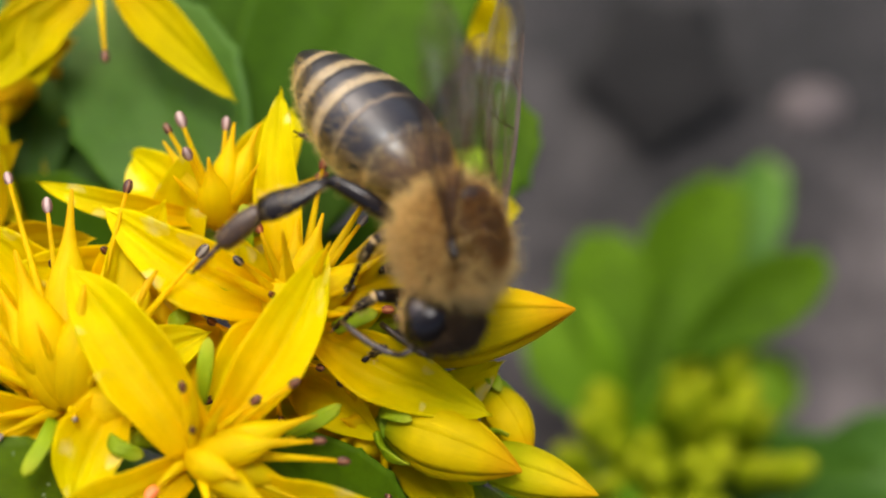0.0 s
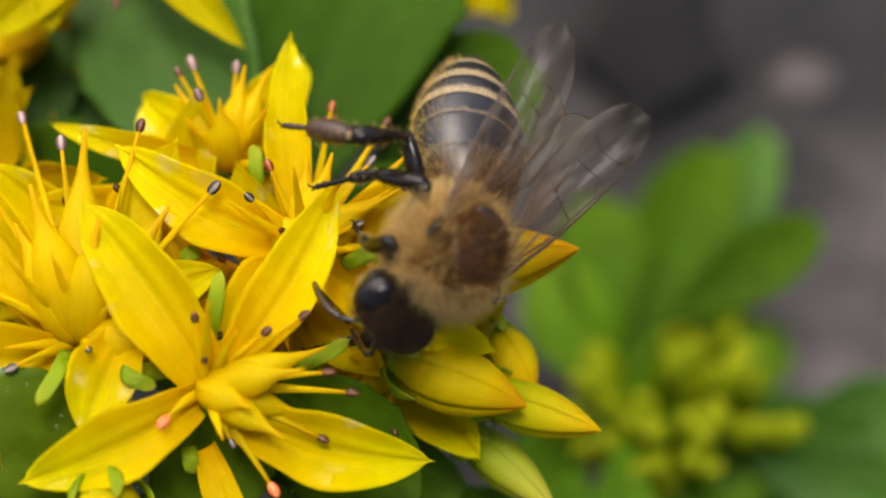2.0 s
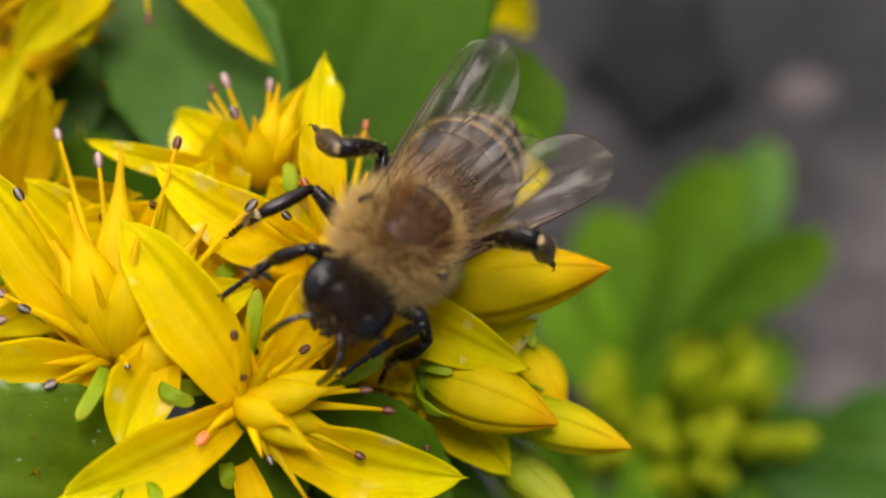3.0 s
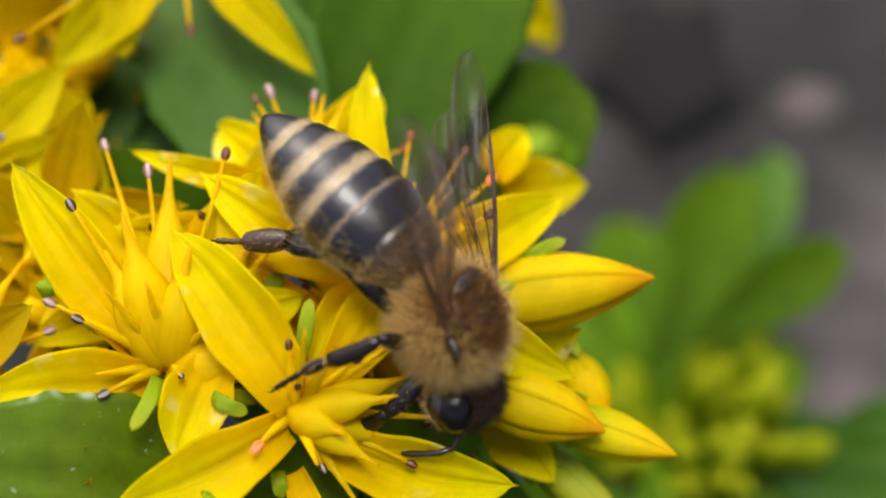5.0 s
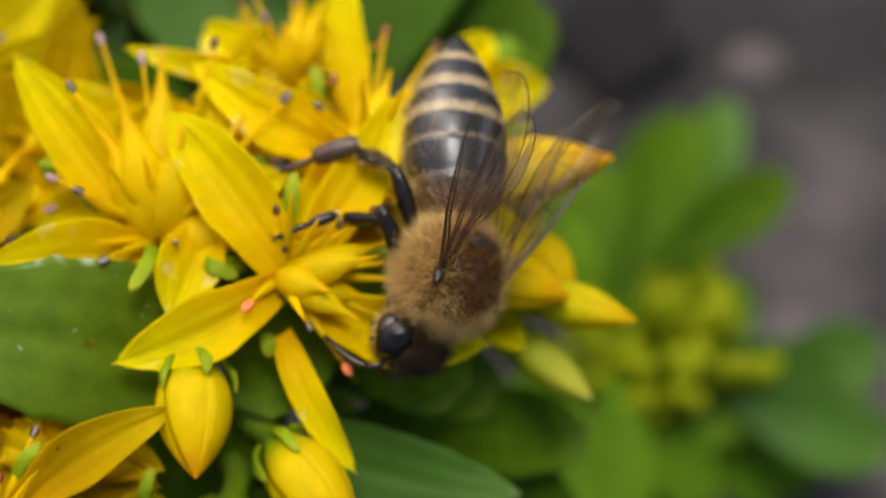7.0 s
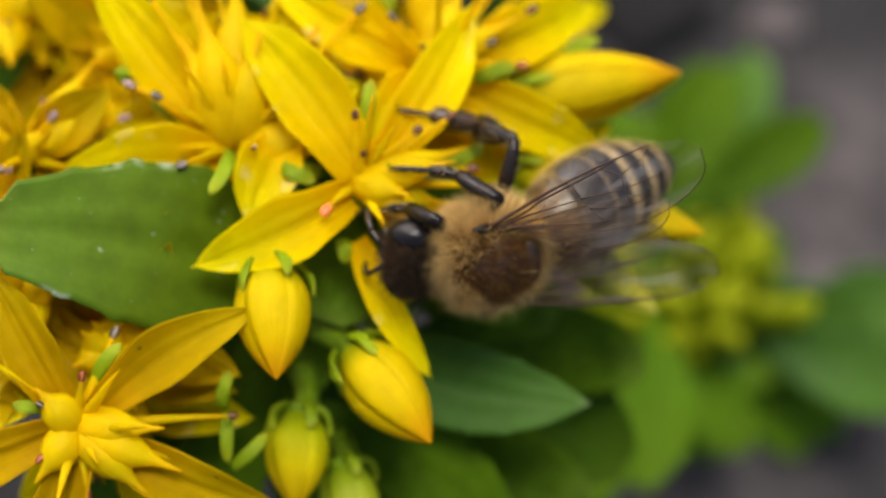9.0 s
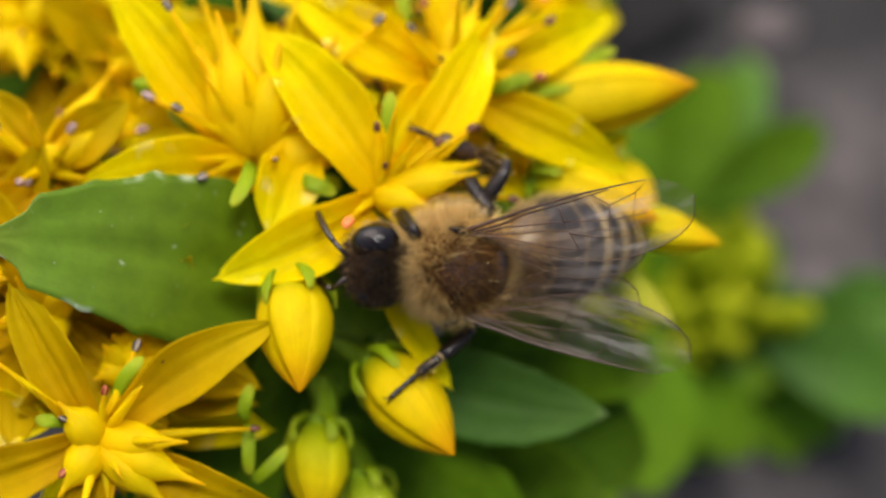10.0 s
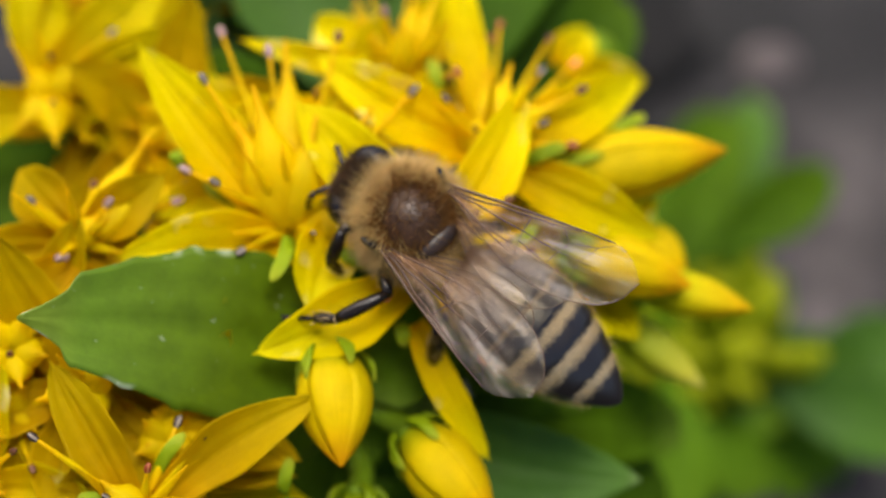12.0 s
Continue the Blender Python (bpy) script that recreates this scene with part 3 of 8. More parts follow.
for tip in ((-4.39, 7.82, -1.26), (-3.50, 7.92, -1.55), (-7.16, 7.49, -2.02), (-5.22, 6.18, -1.05)):
    carpel(f, c4 + (Vector(tip) - c4) * 0.05, tip, 1.2)
sepal(f, (-3.54, 4.05, -2.98), (-3.99, 4.87, -2.27))
brush(f, c4, UP, 4.6, 8, 43, (0, 0.9, 0.4))
pedicel(f, c4 - Vector((0, 0, 0.4)), c4 + Vector((0.0, -2.0, -8.0)))

# ---- the flower at the near corner ----
c5 = Vector((-15.59, -14.02, -5.56))
f = flower(c5, "golden-yellow flower, petals darkened for shade, beside the large leaf")
petal(f, (-15.95, -13.75, -4.94), (-18.91, -8.99, -2.42), 2.15, UP, 0.4, 0.25, 51, mat=PETAL_GOLDEN_SHADE)
petal(f, (-14.91, -13.76, -4.94), (-8.67, -10.38, -2.87), 2.15, UP, 0.4, 0.25, 52, mat=PETAL_GOLDEN_SHADE)
petal(f, (-14.51, -14.58, -5.65), (-7.92, -16.44, -7.76), 2.15, UP, 0.5, 0.25, 53, mat=PETAL_GOLDEN_SHADE)
petal(f, (-16.16, -14.29, -5.25), (-21.99, -15.52, -6.65), 2.15, UP, 0.4, 0.25, 54, mat=PETAL_GOLDEN_SHADE)
petal(f, (-15.46, -14.84, -5.80), (-16.62, -19.20, -9.35), 2.15, UP, 0.4, 0.25, 55, mat=PETAL_GOLDEN_SHADE)
petal(f, (-14.41, -10.96, -5.87), (-11.61, -9.76, -5.17), 2.37, UP, 0.3, 0.25, 56, mat=PETAL_GOLDEN_SHADE)
for tip, mat, size in (
    ((-12.00, -12.97, -4.14), ANTHER_RED, 0.42), ((-15.28, -13.10, -3.52), ANTHER_RED, 0.42), ((-13.32, -12.02, -3.13), ANTHER_BROWN, 0.46),
    ((-14.24, -11.15, -3.67), ANTHER_DARK, 0.48), ((-9.93, -13.40, -5.89), ANTHER_BROWN, 0.4), ((-10.45, -15.72, -6.07), ANTHER_DARK, 0.4),
    ((-16.72, -13.88, -4.09), ANTHER_DARK, 0.36), ((-16.74, -15.41, -5.20), ANTHER_RED, 0.42), ((-15.16, -16.33, -6.19), ANTHER_RED, 0.44), ((-19.31, -12.15, -2.63), ANTHER_DARK, 0.44)):
    stamen(f, c5 + (Vector(tip) - c5) * 0.2, tip, mat, size)
for tip in ((-12.23, -14.63, -4.52), (-11.62, -15.92, -5.50), (-12.85, -16.58, -6.11), (-16.99, -13.31, -3.76), (-17.01, -16.27, -5.70)):
    carpel(f, c5 + (Vector(tip) - c5) * 0.05, tip, 1.35)
for base, tip in (((-14.96, -12.57, -4.71), (-13.93, -11.49, -3.63)), ((-16.68, -13.56, -4.83), (-17.87, -13.69, -4.44)), ((-10.25, -12.67, -6.39), (-9.96, -11.65, -5.57)), ((-10.09, -12.86, -6.73), (-10.09, -14.57, -7.49)), ((-9.89, -14.55, -7.94), (-8.59, -13.43, -7.29))):
    sepal(f, base, tip, 0.55)
brush(f, c5, UP, 4.4, 8, 53, (0.6, -0.5, 0))
pedicel(f, c5 - Vector((0, 0, 0.4)), c5 + Vector((3.0, 6.0, -9.0)))

# ---- flowers at the left and behind ----
c6 = Vector((-18.16, -3.14, -3.66))
f = flower(c6, "open yellow flower beside the large leaf")
petal(f, (-17.58, -2.87, -3.27), (-14.74, -1.09, -1.78), 2.15, UP, 0.4, 0.25, 61, mat=PETAL_GOLDEN_SHADE)
petal(f, (-18.38, -2.66, -3.38), (-20.53, 0.01, -2.88), 2.26, UP, 0.4, 0.25, 62, mat=PETAL_GOLDEN_SHADE)
petal(f, (-18.60, -3.24, -3.72), (-22.77, -3.42, -3.82), 2.26, UP, 0.4, 0.25, 63, mat=PETAL_GOLDEN_SHADE)
petal(f, (-18.18, -3.96, -3.44), (-21.84, -8.07, -4.08), 2.26, UP, 0.4, 0.25, 64, mat=PETAL_GOLDEN_SHADE)
petal(f, (-17.72, -3.43, -3.83), (-15.09, -3.90, -4.33), 2.26, UP, 0.3, 0.25, 65, mat=PETAL_GOLDEN_SHADE)
for tip, mat, size in (((-16.98, -2.55, -1.71), ANTHER_PINK, 0.52), ((-18.49, -4.45, -2.34), ANTHER_PINK, 0.5), ((-14.45, -1.50, -3.17), ANTHER_PINK, 0.5), ((-18.67, -4.92, -1.68), ANTHER_PINK, 0.5), ((-19.79, -2.22, -1.98), ANTHER_DARK, 0.44), ((-17.70, -0.38, -3.68), ANTHER_BROWN, 0.44)):
    stamen(f, c6 + (Vector(tip) - c6) * 0.12, tip, mat, size)
for tip in ((-15.47, 1.18, -2.55), (-17.22, -2.68, -2.01), (-15.05, -1.33, -2.38)):
    carpel(f, c6 + (Vector(tip) - c6) * 0.05, tip, 1.1)
brush(f, c6, UP, 4.4, 6, 63, (0.5, 0.8, 0))
pedicel(f, c6 - Vector((0, 0, 0.4)), c6 + Vector((2.0, 2.0, -9.0)))

c7 = Vector((-19.75, 5.64, -5.98))
f = flower(c7, "open yellow flower further back in the cluster")
petal(f, (-18.87, 5.65, -5.40), (-14.07, 7.20, -3.35), 2.37, UP, 0.3, 0.25, 71, mat=PETAL_REAR_SHADE)
petal(f, (-18.41, 5.29, -5.72), (-17.05, 4.98, -4.98), 2.26, UP, 0.3, 0.25, 72, mat=PETAL_REAR_SHADE)
petal(f, (-18.67, 5.00, -6.12), (-13.70, 3.63, -7.14), 2.60, UP, 0.4, 0.25, 73, mat=PETAL_REAR_SHADE)
petal(f, (-20.07, 6.25, -5.40), (-20.59, 10.86, -3.54), 2.60, UP, 0.4, 0.25, 74, mat=PETAL_REAR_SHADE)
petal(f, (-20.56, 5.21, -6.00), (-25.52, 4.52, -6.63), 2.60, UP, 0.4, 0.25, 75, mat=PETAL_REAR_SHADE)
petal(f, (-19.56, 6.42, -4.84), (-14.82, 10.54, -3.15), 2.60, UP, 0.4, 0.25, 76, mat=PETAL_REAR_SHADE)
petal(f, (-17.21, 12.05, -5.6), (-12.86, 5.19, -4.6), 2.2, UP, 0.3, 0.25, 77, mat=PETAL_REAR_SHADE)
petal(f, (-15.56, 10.91, -6.2), (-14.19, 7.11, -5.6), 2.2, UP, 0.3, 0.25, 78, mat=PETAL_REAR_SHADE)
for tip, mat, size in (((-19.50, 4.06, -4.01), ANTHER_BROWN, 0.42), ((-19.65, 5.88, -3.53), ANTHER_BROWN, 0.42), ((-17.24, 7.10, -3.41), ANTHER_GREY, 0.45)):
    stamen(f, c7 + (Vector(tip) - c7) * 0.12, tip, mat, size)
for tip in ((-19.40, 2.44, -4.94), (-18.26, 5.77, -3.59), (-20.83, 5.70, -3.87), (-21.08, 3.46, -5.16)):
    carpel(f, c7 + (Vector(tip) - c7) * 0.05, tip, 1.3)
brush(f, c7, UP, 4.8, 8, 73, (0, 1, 0))
pedicel(f, c7 - Vector((0, 0, 0.4)), c7 + Vector((2.0, 0.0, -9.0)))

c8 = Vector((-10.59, 16.12, -2.24))
f = flower(c8, "yellow flower with hanging petals behind the cluster")
petal(f, (-9.87, 15.39, -2.43), (-4.94, 10.66, -4.24), 1.9, UP, 0.3, 0.25, 81, mat=PETAL_REAR_SHADE)
petal(f, (-11.24, 14.86, -2.51), (-15.58, 10.67, -3.77), 2.71, UP, 0.3, 0.25, 82, mat=PETAL_REAR_SHADE)
petal(f, (-11.70, 15.86, -1.93), (-18.20, 14.86, -2.51), 2.49, UP, 0.3, 0.25, 83, mat=PETAL_REAR_SHADE)
petal(f, (-12.40, 14.26, -2.85), (-12.70, 11.14, -3.73), 1.81, UP, 0.3, 0.25, 84, mat=PETAL_REAR_SHADE)
petal(f, (-10.15, 17.05, -1.93), (-7.18, 21.24, -0.44), 2.49, UP, 0.3, 0.25, 85, mat=PETAL_REAR_SHADE)
stamen(f, c8, (-9.96, 11.92, -2.59), ANTHER_BROWN, 0.5)
stamen(f, c8, (-16.51, 11.17, -2.21), ANTHER_BROWN, 0.5)
pedicel(f, c8 - Vector((0, 0, 0.4)), c8 + Vector((2.0, 2.0, -9.0)))

c9 = Vector((4.19, 10.35, -7.88))
f = flower(c9, "partly hidden yellow flower behind the cluster")
petal(f, (2.23, 7.84, -7.02), (3.52, 9.42, -6.11), 2.03, UP, 0.3, 0.25, 91)
petal(f, (2.73, 7.76, -8.22), (6.12, 7.74, -7.65), 2.49, UP, 0.3, 0.25, 92)
petal(f, (2.66, 21.69, -14.86), (5.37, 21.22, -15.14), 2.26, UP, 0.3, 0.25, 93, mat=PETAL_REAR_SHADE)
petal(f, (2.39, 23.02, -14.10), (5.42, 20.28, -15.69), 2.71, UP, 0.3, 0.25, 94, mat=PETAL_REAR_SHADE)
pedicel(f, c9 - Vector((0, 0, 0.4)), c9 + Vector((-2.0, -2.0, -9.0)))


def inner_flower(at, seed, reach, label, axis=UP, mat=None):
    """A flower lower in the cluster, its petals spread round its axis."""
    r = random.Random(seed)
    at = Vector(at)
    d, s, u = frame_of(Vector(axis), Vector((1, 0, 0.1)))
    f = flower(at, label)
    a0 = r.uniform(0, 6)
    for k in range(5):
        a = a0 + 2 * math.pi * k / 5 + r.uniform(-0.2, 0.2)
        w = s * math.cos(a) + u * math.sin(a)
        petal(f, at + w * 0.5, at + w * reach * r.uniform(0.85, 1.1) + d * r.uniform(0.6, 2.2), r.uniform(2.1, 2.6), axis, -0.3, 0.25, seed * 10 + k, mat=mat)
        q = at + (s * math.cos(a + 0.6) + u * math.sin(a + 0.6)) * reach * 0.4 + d * reach * 0.5
        carpel(f, at + d * 0.2, at + w * reach * 0.25 + d * reach * 0.45, 1.2)
        if not mat:
            stamen(f, at + d * 0.2, q, ANTHER_BROWN, 0.42)
    pedicel(f, at - d * 0.3, at + Vector((0, 1.0, -8.0)))


for at, seed, reach in (((-7.27, 2.47, -4.92), 4, 5.6), ((0.89, -1.59, -7.84), 5, 5.4), ((-3.17, 0.23, -5.64), 6, 5.4),
                        ((-10.02, 1.21, -4.50), 34, 5.4),
                        ((-20.88, -8.61, -7.28), 10, 5.6), ((-14.79, -11.17, -9.91), 11, 5.6), ((-22.00, -11.73, -7.35), 12, 5.4)):
    inner_flower(at, seed, reach, "yellow flower lower in the cluster, half covered")
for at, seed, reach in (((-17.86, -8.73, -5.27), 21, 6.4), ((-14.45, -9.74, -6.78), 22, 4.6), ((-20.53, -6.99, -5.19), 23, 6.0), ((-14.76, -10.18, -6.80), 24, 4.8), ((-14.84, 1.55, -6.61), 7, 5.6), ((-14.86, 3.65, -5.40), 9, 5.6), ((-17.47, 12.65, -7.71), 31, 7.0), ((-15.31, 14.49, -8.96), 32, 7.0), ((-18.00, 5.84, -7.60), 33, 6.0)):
    inner_flower(at, seed, reach, "golden-yellow flower lower in the cluster, half covered, shade in its petal colour", UP, PETAL_GOLDEN_SHADE)

# ---- buds ----
bud((1.17, 0.56, -4.53), (8.20, 1.15, -3.61), 3.1, "large pointed yellow bud about to open", 0, 5, 1)
bud((1.57, -2.61, -5.20), (6.26, -4.63, -4.98), 2.7, "pointed yellow bud tinged with orange", 0, 5, 2)
bud((4.60, -3.12, -7.11), (8.98, -5.05, -6.15), 2.0, "slim yellow bud with a green base", 0.5, 4, 3)
bud((3.82, -3.48, -9.51), (7.35, -6.73, -9.66), 1.9, "pale green bud still tightly closed", 1, 4, 4)
bud((-8.38, -8.35, -3.55), (-8.12, -12.88, -3.97), 3.0, "plump yellow bud with a green top", 0, 5, 5)
bud((-5.21, -10.44, -6.26), (-2.32, -14.46, -6.16), 3.0, "plump yellow bud beside the green leaves", 0, 5, 6)
bud((-7.43, -11.95, -8.52), (-7.54, -15.63, -9.49), 2.6, "greenish yellow bud half opened at the tip", 0.5, 5, 7)
bud((-5.67, -13.08, -11.01), (-4.90, -16.52, -11.85), 2.4, "pale green bud still tightly closed", 1, 5, 8)
bud((5.05, -0.60, -6.95), (6.55, -3.20, -7.05), 1.9, "small yellow bud on the cluster's edge", 0, 2, 9)

# ---- leaves of the flowering plant ----
leaf((-8.79, -7.19, -5.56), (-19.84, -8.51, -0.03), 6.82, (0.15, -0.45, 0.85), "broad fleshy green leaf with a pale-toothed margin", LEAF_WAXY, 0.3, 0.03, 5, 0.5, 0.05, profile=fan_profile)
leaf((-3.91, -8.64, -10.18), (4.28, -10.82, -9.94), 3.7, (0.1, -0.6, 0.8), "pointed bluish green leaf under the buds", LEAF_BLUISH, 0.4, 0.1, 6, profile=lance_profile)
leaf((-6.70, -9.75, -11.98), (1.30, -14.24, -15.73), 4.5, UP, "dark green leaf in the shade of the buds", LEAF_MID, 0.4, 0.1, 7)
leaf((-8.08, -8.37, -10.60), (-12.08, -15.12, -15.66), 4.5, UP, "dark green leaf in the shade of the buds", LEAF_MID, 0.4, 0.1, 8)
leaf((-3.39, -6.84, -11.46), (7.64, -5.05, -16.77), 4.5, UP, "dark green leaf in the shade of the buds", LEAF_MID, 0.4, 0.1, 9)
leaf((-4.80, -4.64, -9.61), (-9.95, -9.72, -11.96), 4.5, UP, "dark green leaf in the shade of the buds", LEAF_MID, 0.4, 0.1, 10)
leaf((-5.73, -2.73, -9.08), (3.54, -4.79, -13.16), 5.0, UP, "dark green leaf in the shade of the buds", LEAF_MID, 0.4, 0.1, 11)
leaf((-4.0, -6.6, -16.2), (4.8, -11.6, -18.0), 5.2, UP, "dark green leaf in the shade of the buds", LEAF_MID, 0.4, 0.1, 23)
leaf((-11.95, 7.94, -12.74), (-25.23, 5.32, -13.10), 6.0, UP, "green leaf below the open flowers", LEAF, 0.4, 0.1, 12)
leaf((-8.99, 9.86, -11.63), (-15.99, 15.06, -10.93), 6.0, UP, "green leaf below the open flowers", LEAF_BLUISH, 0.4, 0.1, 13)
leaf((-5.23, 5.42, -8.42), (-11.09, 17.15, -6.26), 8.5, UP, "broad green leaf with a bluish bloom behind the cluster", LEAF_BLUISH, 0.6, 0.1, 14)
leaf((-3.87, 5.72, -9.40), (2.64, 21.62, -5.99), 10.0, UP, "broad dark green leaf behind the cluster", LEAF, 0.6, 0.1, 15)
leaf((-0.12, 9.17, -11.5), (6.07, 14.63, -10.5), 6.6, UP, "broad dark green leaf behind the cluster", LEAF, 0.4, 0.1, 16, teeth=0.10)
leaf((1.38, 8.25, -11.0), (5.55, 11.33, -10.0), 3.4, UP, "green leaf edge behind the cluster", LEAF_PALE, 0.3, 0.1, 19, teeth=0.08)
leaf((-8.49, 9.67, -11.5), (-16.46, 17.18, -9.5), 6.0, UP, "broad green leaf with a bluish bloom behind the cluster", LEAF_BLUISH, 0.6, 0.1, 21)
leaf((-7.09, 13.20, -10.86), (-4.75, 26.02, -6.92), 9.0, UP, "broad dark green leaf behind the cluster", LEAF, 0.6, 0.1, 17)
leaf((-14.26, 9.97, -10.41), (-16.17, 24.24, -6.79), 9.0, UP, "broad green leaf with a bluish bloom behind the cluster", LEAF_BLUISH, 0.6, 0.1, 18)

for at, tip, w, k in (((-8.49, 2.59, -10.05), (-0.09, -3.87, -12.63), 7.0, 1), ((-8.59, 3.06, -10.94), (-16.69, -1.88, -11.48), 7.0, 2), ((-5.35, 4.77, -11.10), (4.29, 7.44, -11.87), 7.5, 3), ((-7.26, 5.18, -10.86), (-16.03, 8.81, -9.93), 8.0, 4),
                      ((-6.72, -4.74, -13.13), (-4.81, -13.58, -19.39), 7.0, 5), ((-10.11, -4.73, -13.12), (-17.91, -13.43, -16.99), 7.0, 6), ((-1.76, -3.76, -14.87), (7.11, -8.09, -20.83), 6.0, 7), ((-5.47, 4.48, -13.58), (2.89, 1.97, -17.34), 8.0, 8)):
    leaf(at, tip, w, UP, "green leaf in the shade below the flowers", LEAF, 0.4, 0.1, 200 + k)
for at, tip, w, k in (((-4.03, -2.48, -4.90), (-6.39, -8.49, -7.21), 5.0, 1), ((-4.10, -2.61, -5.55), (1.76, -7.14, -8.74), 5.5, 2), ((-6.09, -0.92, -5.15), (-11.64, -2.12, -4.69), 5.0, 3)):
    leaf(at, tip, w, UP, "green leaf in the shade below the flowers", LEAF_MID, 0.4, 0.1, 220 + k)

# ---- main stems ----
def stem(a, b, r, label):
    t = thing("plant_stem", b, label, "plant stem", "stems of the flowering plant")
    build("stem_rod", tube(bend(b, a, (0.8, 0.4, 0), 9), [r * 1.1, r * 1.1, r, r, r, r, r, r, r * 0.95, r * 0.9], 10), STEM, t)


stem(Vector(c2) + Vector((1.0, 4.0, -7.8)), (-4, -4, -44), 1.3, "upright fleshy green stem carrying the flower cluster")
stem(Vector(c5) + Vector((3.0, 6.0, -8.8)), (-10, -8, -44), 1.1, "upright fleshy green stem carrying the flower cluster")
stem(Vector(c7) + Vector((2.0, 0.0, -8.8)), (-14, 9, -44), 1.1, "upright fleshy green stem carrying the flower cluster")

# ---- the blurred neighbour plant ----
N = "leaves of the neighbouring plant"


def neighbour_leaves(rows):
    for base, tip, w, k in rows:
        leaf(base, tip, w, UP, "fresh green leaf of the neighbouring plant", LEAF_BLUISH if k in (2, 4, 0) else LEAF_PALE if k in (1, 3, 10) else LEAF_FRESH, 0.7, 0.14, 100 + k, 0.6, 0.04, N)


neighbour_leaves((
    ((11.32, 11.25, -35.0), (16.63, 24.7, -34.0), 6.2, 1),
    ((13.43, 16.34, -37.0), (19.56, 27.01, -36.0), 4.6, 2),
    ((10.4, 12.07, -34.0), (9.78, 20.97, -33.0), 5.4, 3),
    ((13.16, 12.55, -31.0), (20.95, 17.26, -29.5), 4.2, 10),
    ((11.0, 10.26, -35.0), (7.0, 16.93, -33.0), 5.4, 14),
    ((10.17, 6.39, -38.0), (18.19, 15.16, -36.0), 7.0, 15),
    ((10.01, 10.78, -39.0), (19.45, 7.12, -38.0), 7.0, 16),
    ((15.81, 11.09, -36.32), (25.22, 7.78, -39.39), 6.2, 4),
    ((11.01, 8.14, -35.72), (15.64, 3.23, -42.01), 5.6, 5),
    ((17.17, 9.67, -40.60), (22.91, 5.23, -45.48), 5.6, 6),
    ((17.56, 7.69, -37.13), (26.90, 5.15, -38.60), 5.6, 0),
    ((16.48, 9.31, -37.35), (13.00, 3.67, -41.76), 4.6, 0),
))
neighbour_leaves((
    ((19.62, 9.80, -38.22), (26.89, 10.89, -37.59), 5.0, 0),
    ((8.45, 10.03, -36.93), (5.44, 5.63, -40.63), 5.6, 8),
    ((12.56, 13.38, -39.62), (20.52, 15.93, -40.45), 5.2, 9),
    ((10.89, 5.80, -31.30), (9.60, -2.90, -34.00), 5.0, 11),
    ((8.48, 3.77, -30.16), (6.10, -4.74, -32.76), 5.4, 12),
    ((13.68, 6.72, -35.38), (16.14, 1.29, -38.52), 4.0, 13),
))
rnd = random.Random(9)
hub = Vector((13.64, 8.67, -31.95))
for k in range(48):
    a, q = rnd.uniform(0, 6.28), rnd.uniform(0.1, 1) ** 0.6
    p = hub + Vector((math.cos(a) * 5.2 * q, math.sin(a) * 4.4 * q - 0.5, rnd.uniform(-1.5, 1.2) - 2.0 * q))
    d = Vector((math.cos(a) * 0.8 * q, math.sin(a) * 0.8 * q, 1.0)).normalized()
    t = thing("green_bud", p, "small closed yellow-green bud of the neighbouring plant", "flower bud", "buds of the neighbouring plant")
    build("bud_body", blob(p + d * 0.7, d, (0, 1, 0.2), (1.5, 0.95, 0.95), 8, 10, lambda u, v: 1.1 - 0.5 * u + 0.08 * math.cos(5 * v)), FAR_BUD, t)
    build("bud_stalk", tube(bend(hub + Vector((0, 0, -5)), p, (0, 0, -0.5)), [0.3] * 8, 6), STEM, t)
stem(hub + Vector((0, 0, -4.5)), hub + Vector((-1, 1, -44 - hub.z)), 1.2, "green stem of the neighbouring plant")

# ---- on the soil ----
clod("pebble", (22.76, 35.37, -43.09), (2.0, 1.7, 0.8), PEBBLE, "pale pinkish pebble lying on the soil", "stone", 1.0)
clod("soil_clod", (13.52, 37.52, -41.85), (4.0, 4.8, 0.9), CLOD, "dark clod of soil", "soil clod", 2.0)


# ---- the honeybee: forward x, left y, up z, in its own millimetres ----
def place(at, fwd, up):
    f = Vector(fwd).normalized()
    side = Vector(up).cross(f).normalized()
    return Matrix.LocRotScale(Vector(at) * MM, Matrix((f, side, f.cross(side))).transposed().to_quaternion(), None)


def sail(at, along, chord):
    """A wing's pose: its span and the way to its trailing edge."""
    a = Vector(along).normalized()
    c = (Vector(chord) - a * a.dot(Vector(chord))).normalized()
    return Matrix.LocRotScale(Vector(at) * MM, Matrix((a, c, a.cross(c))).transposed().to_quaternion(), None)


def bone(at, along):
    """A leg joint's pose: the rod runs from at along the given way."""
    return place(at, along, (0.12, 0.2, 1.0))


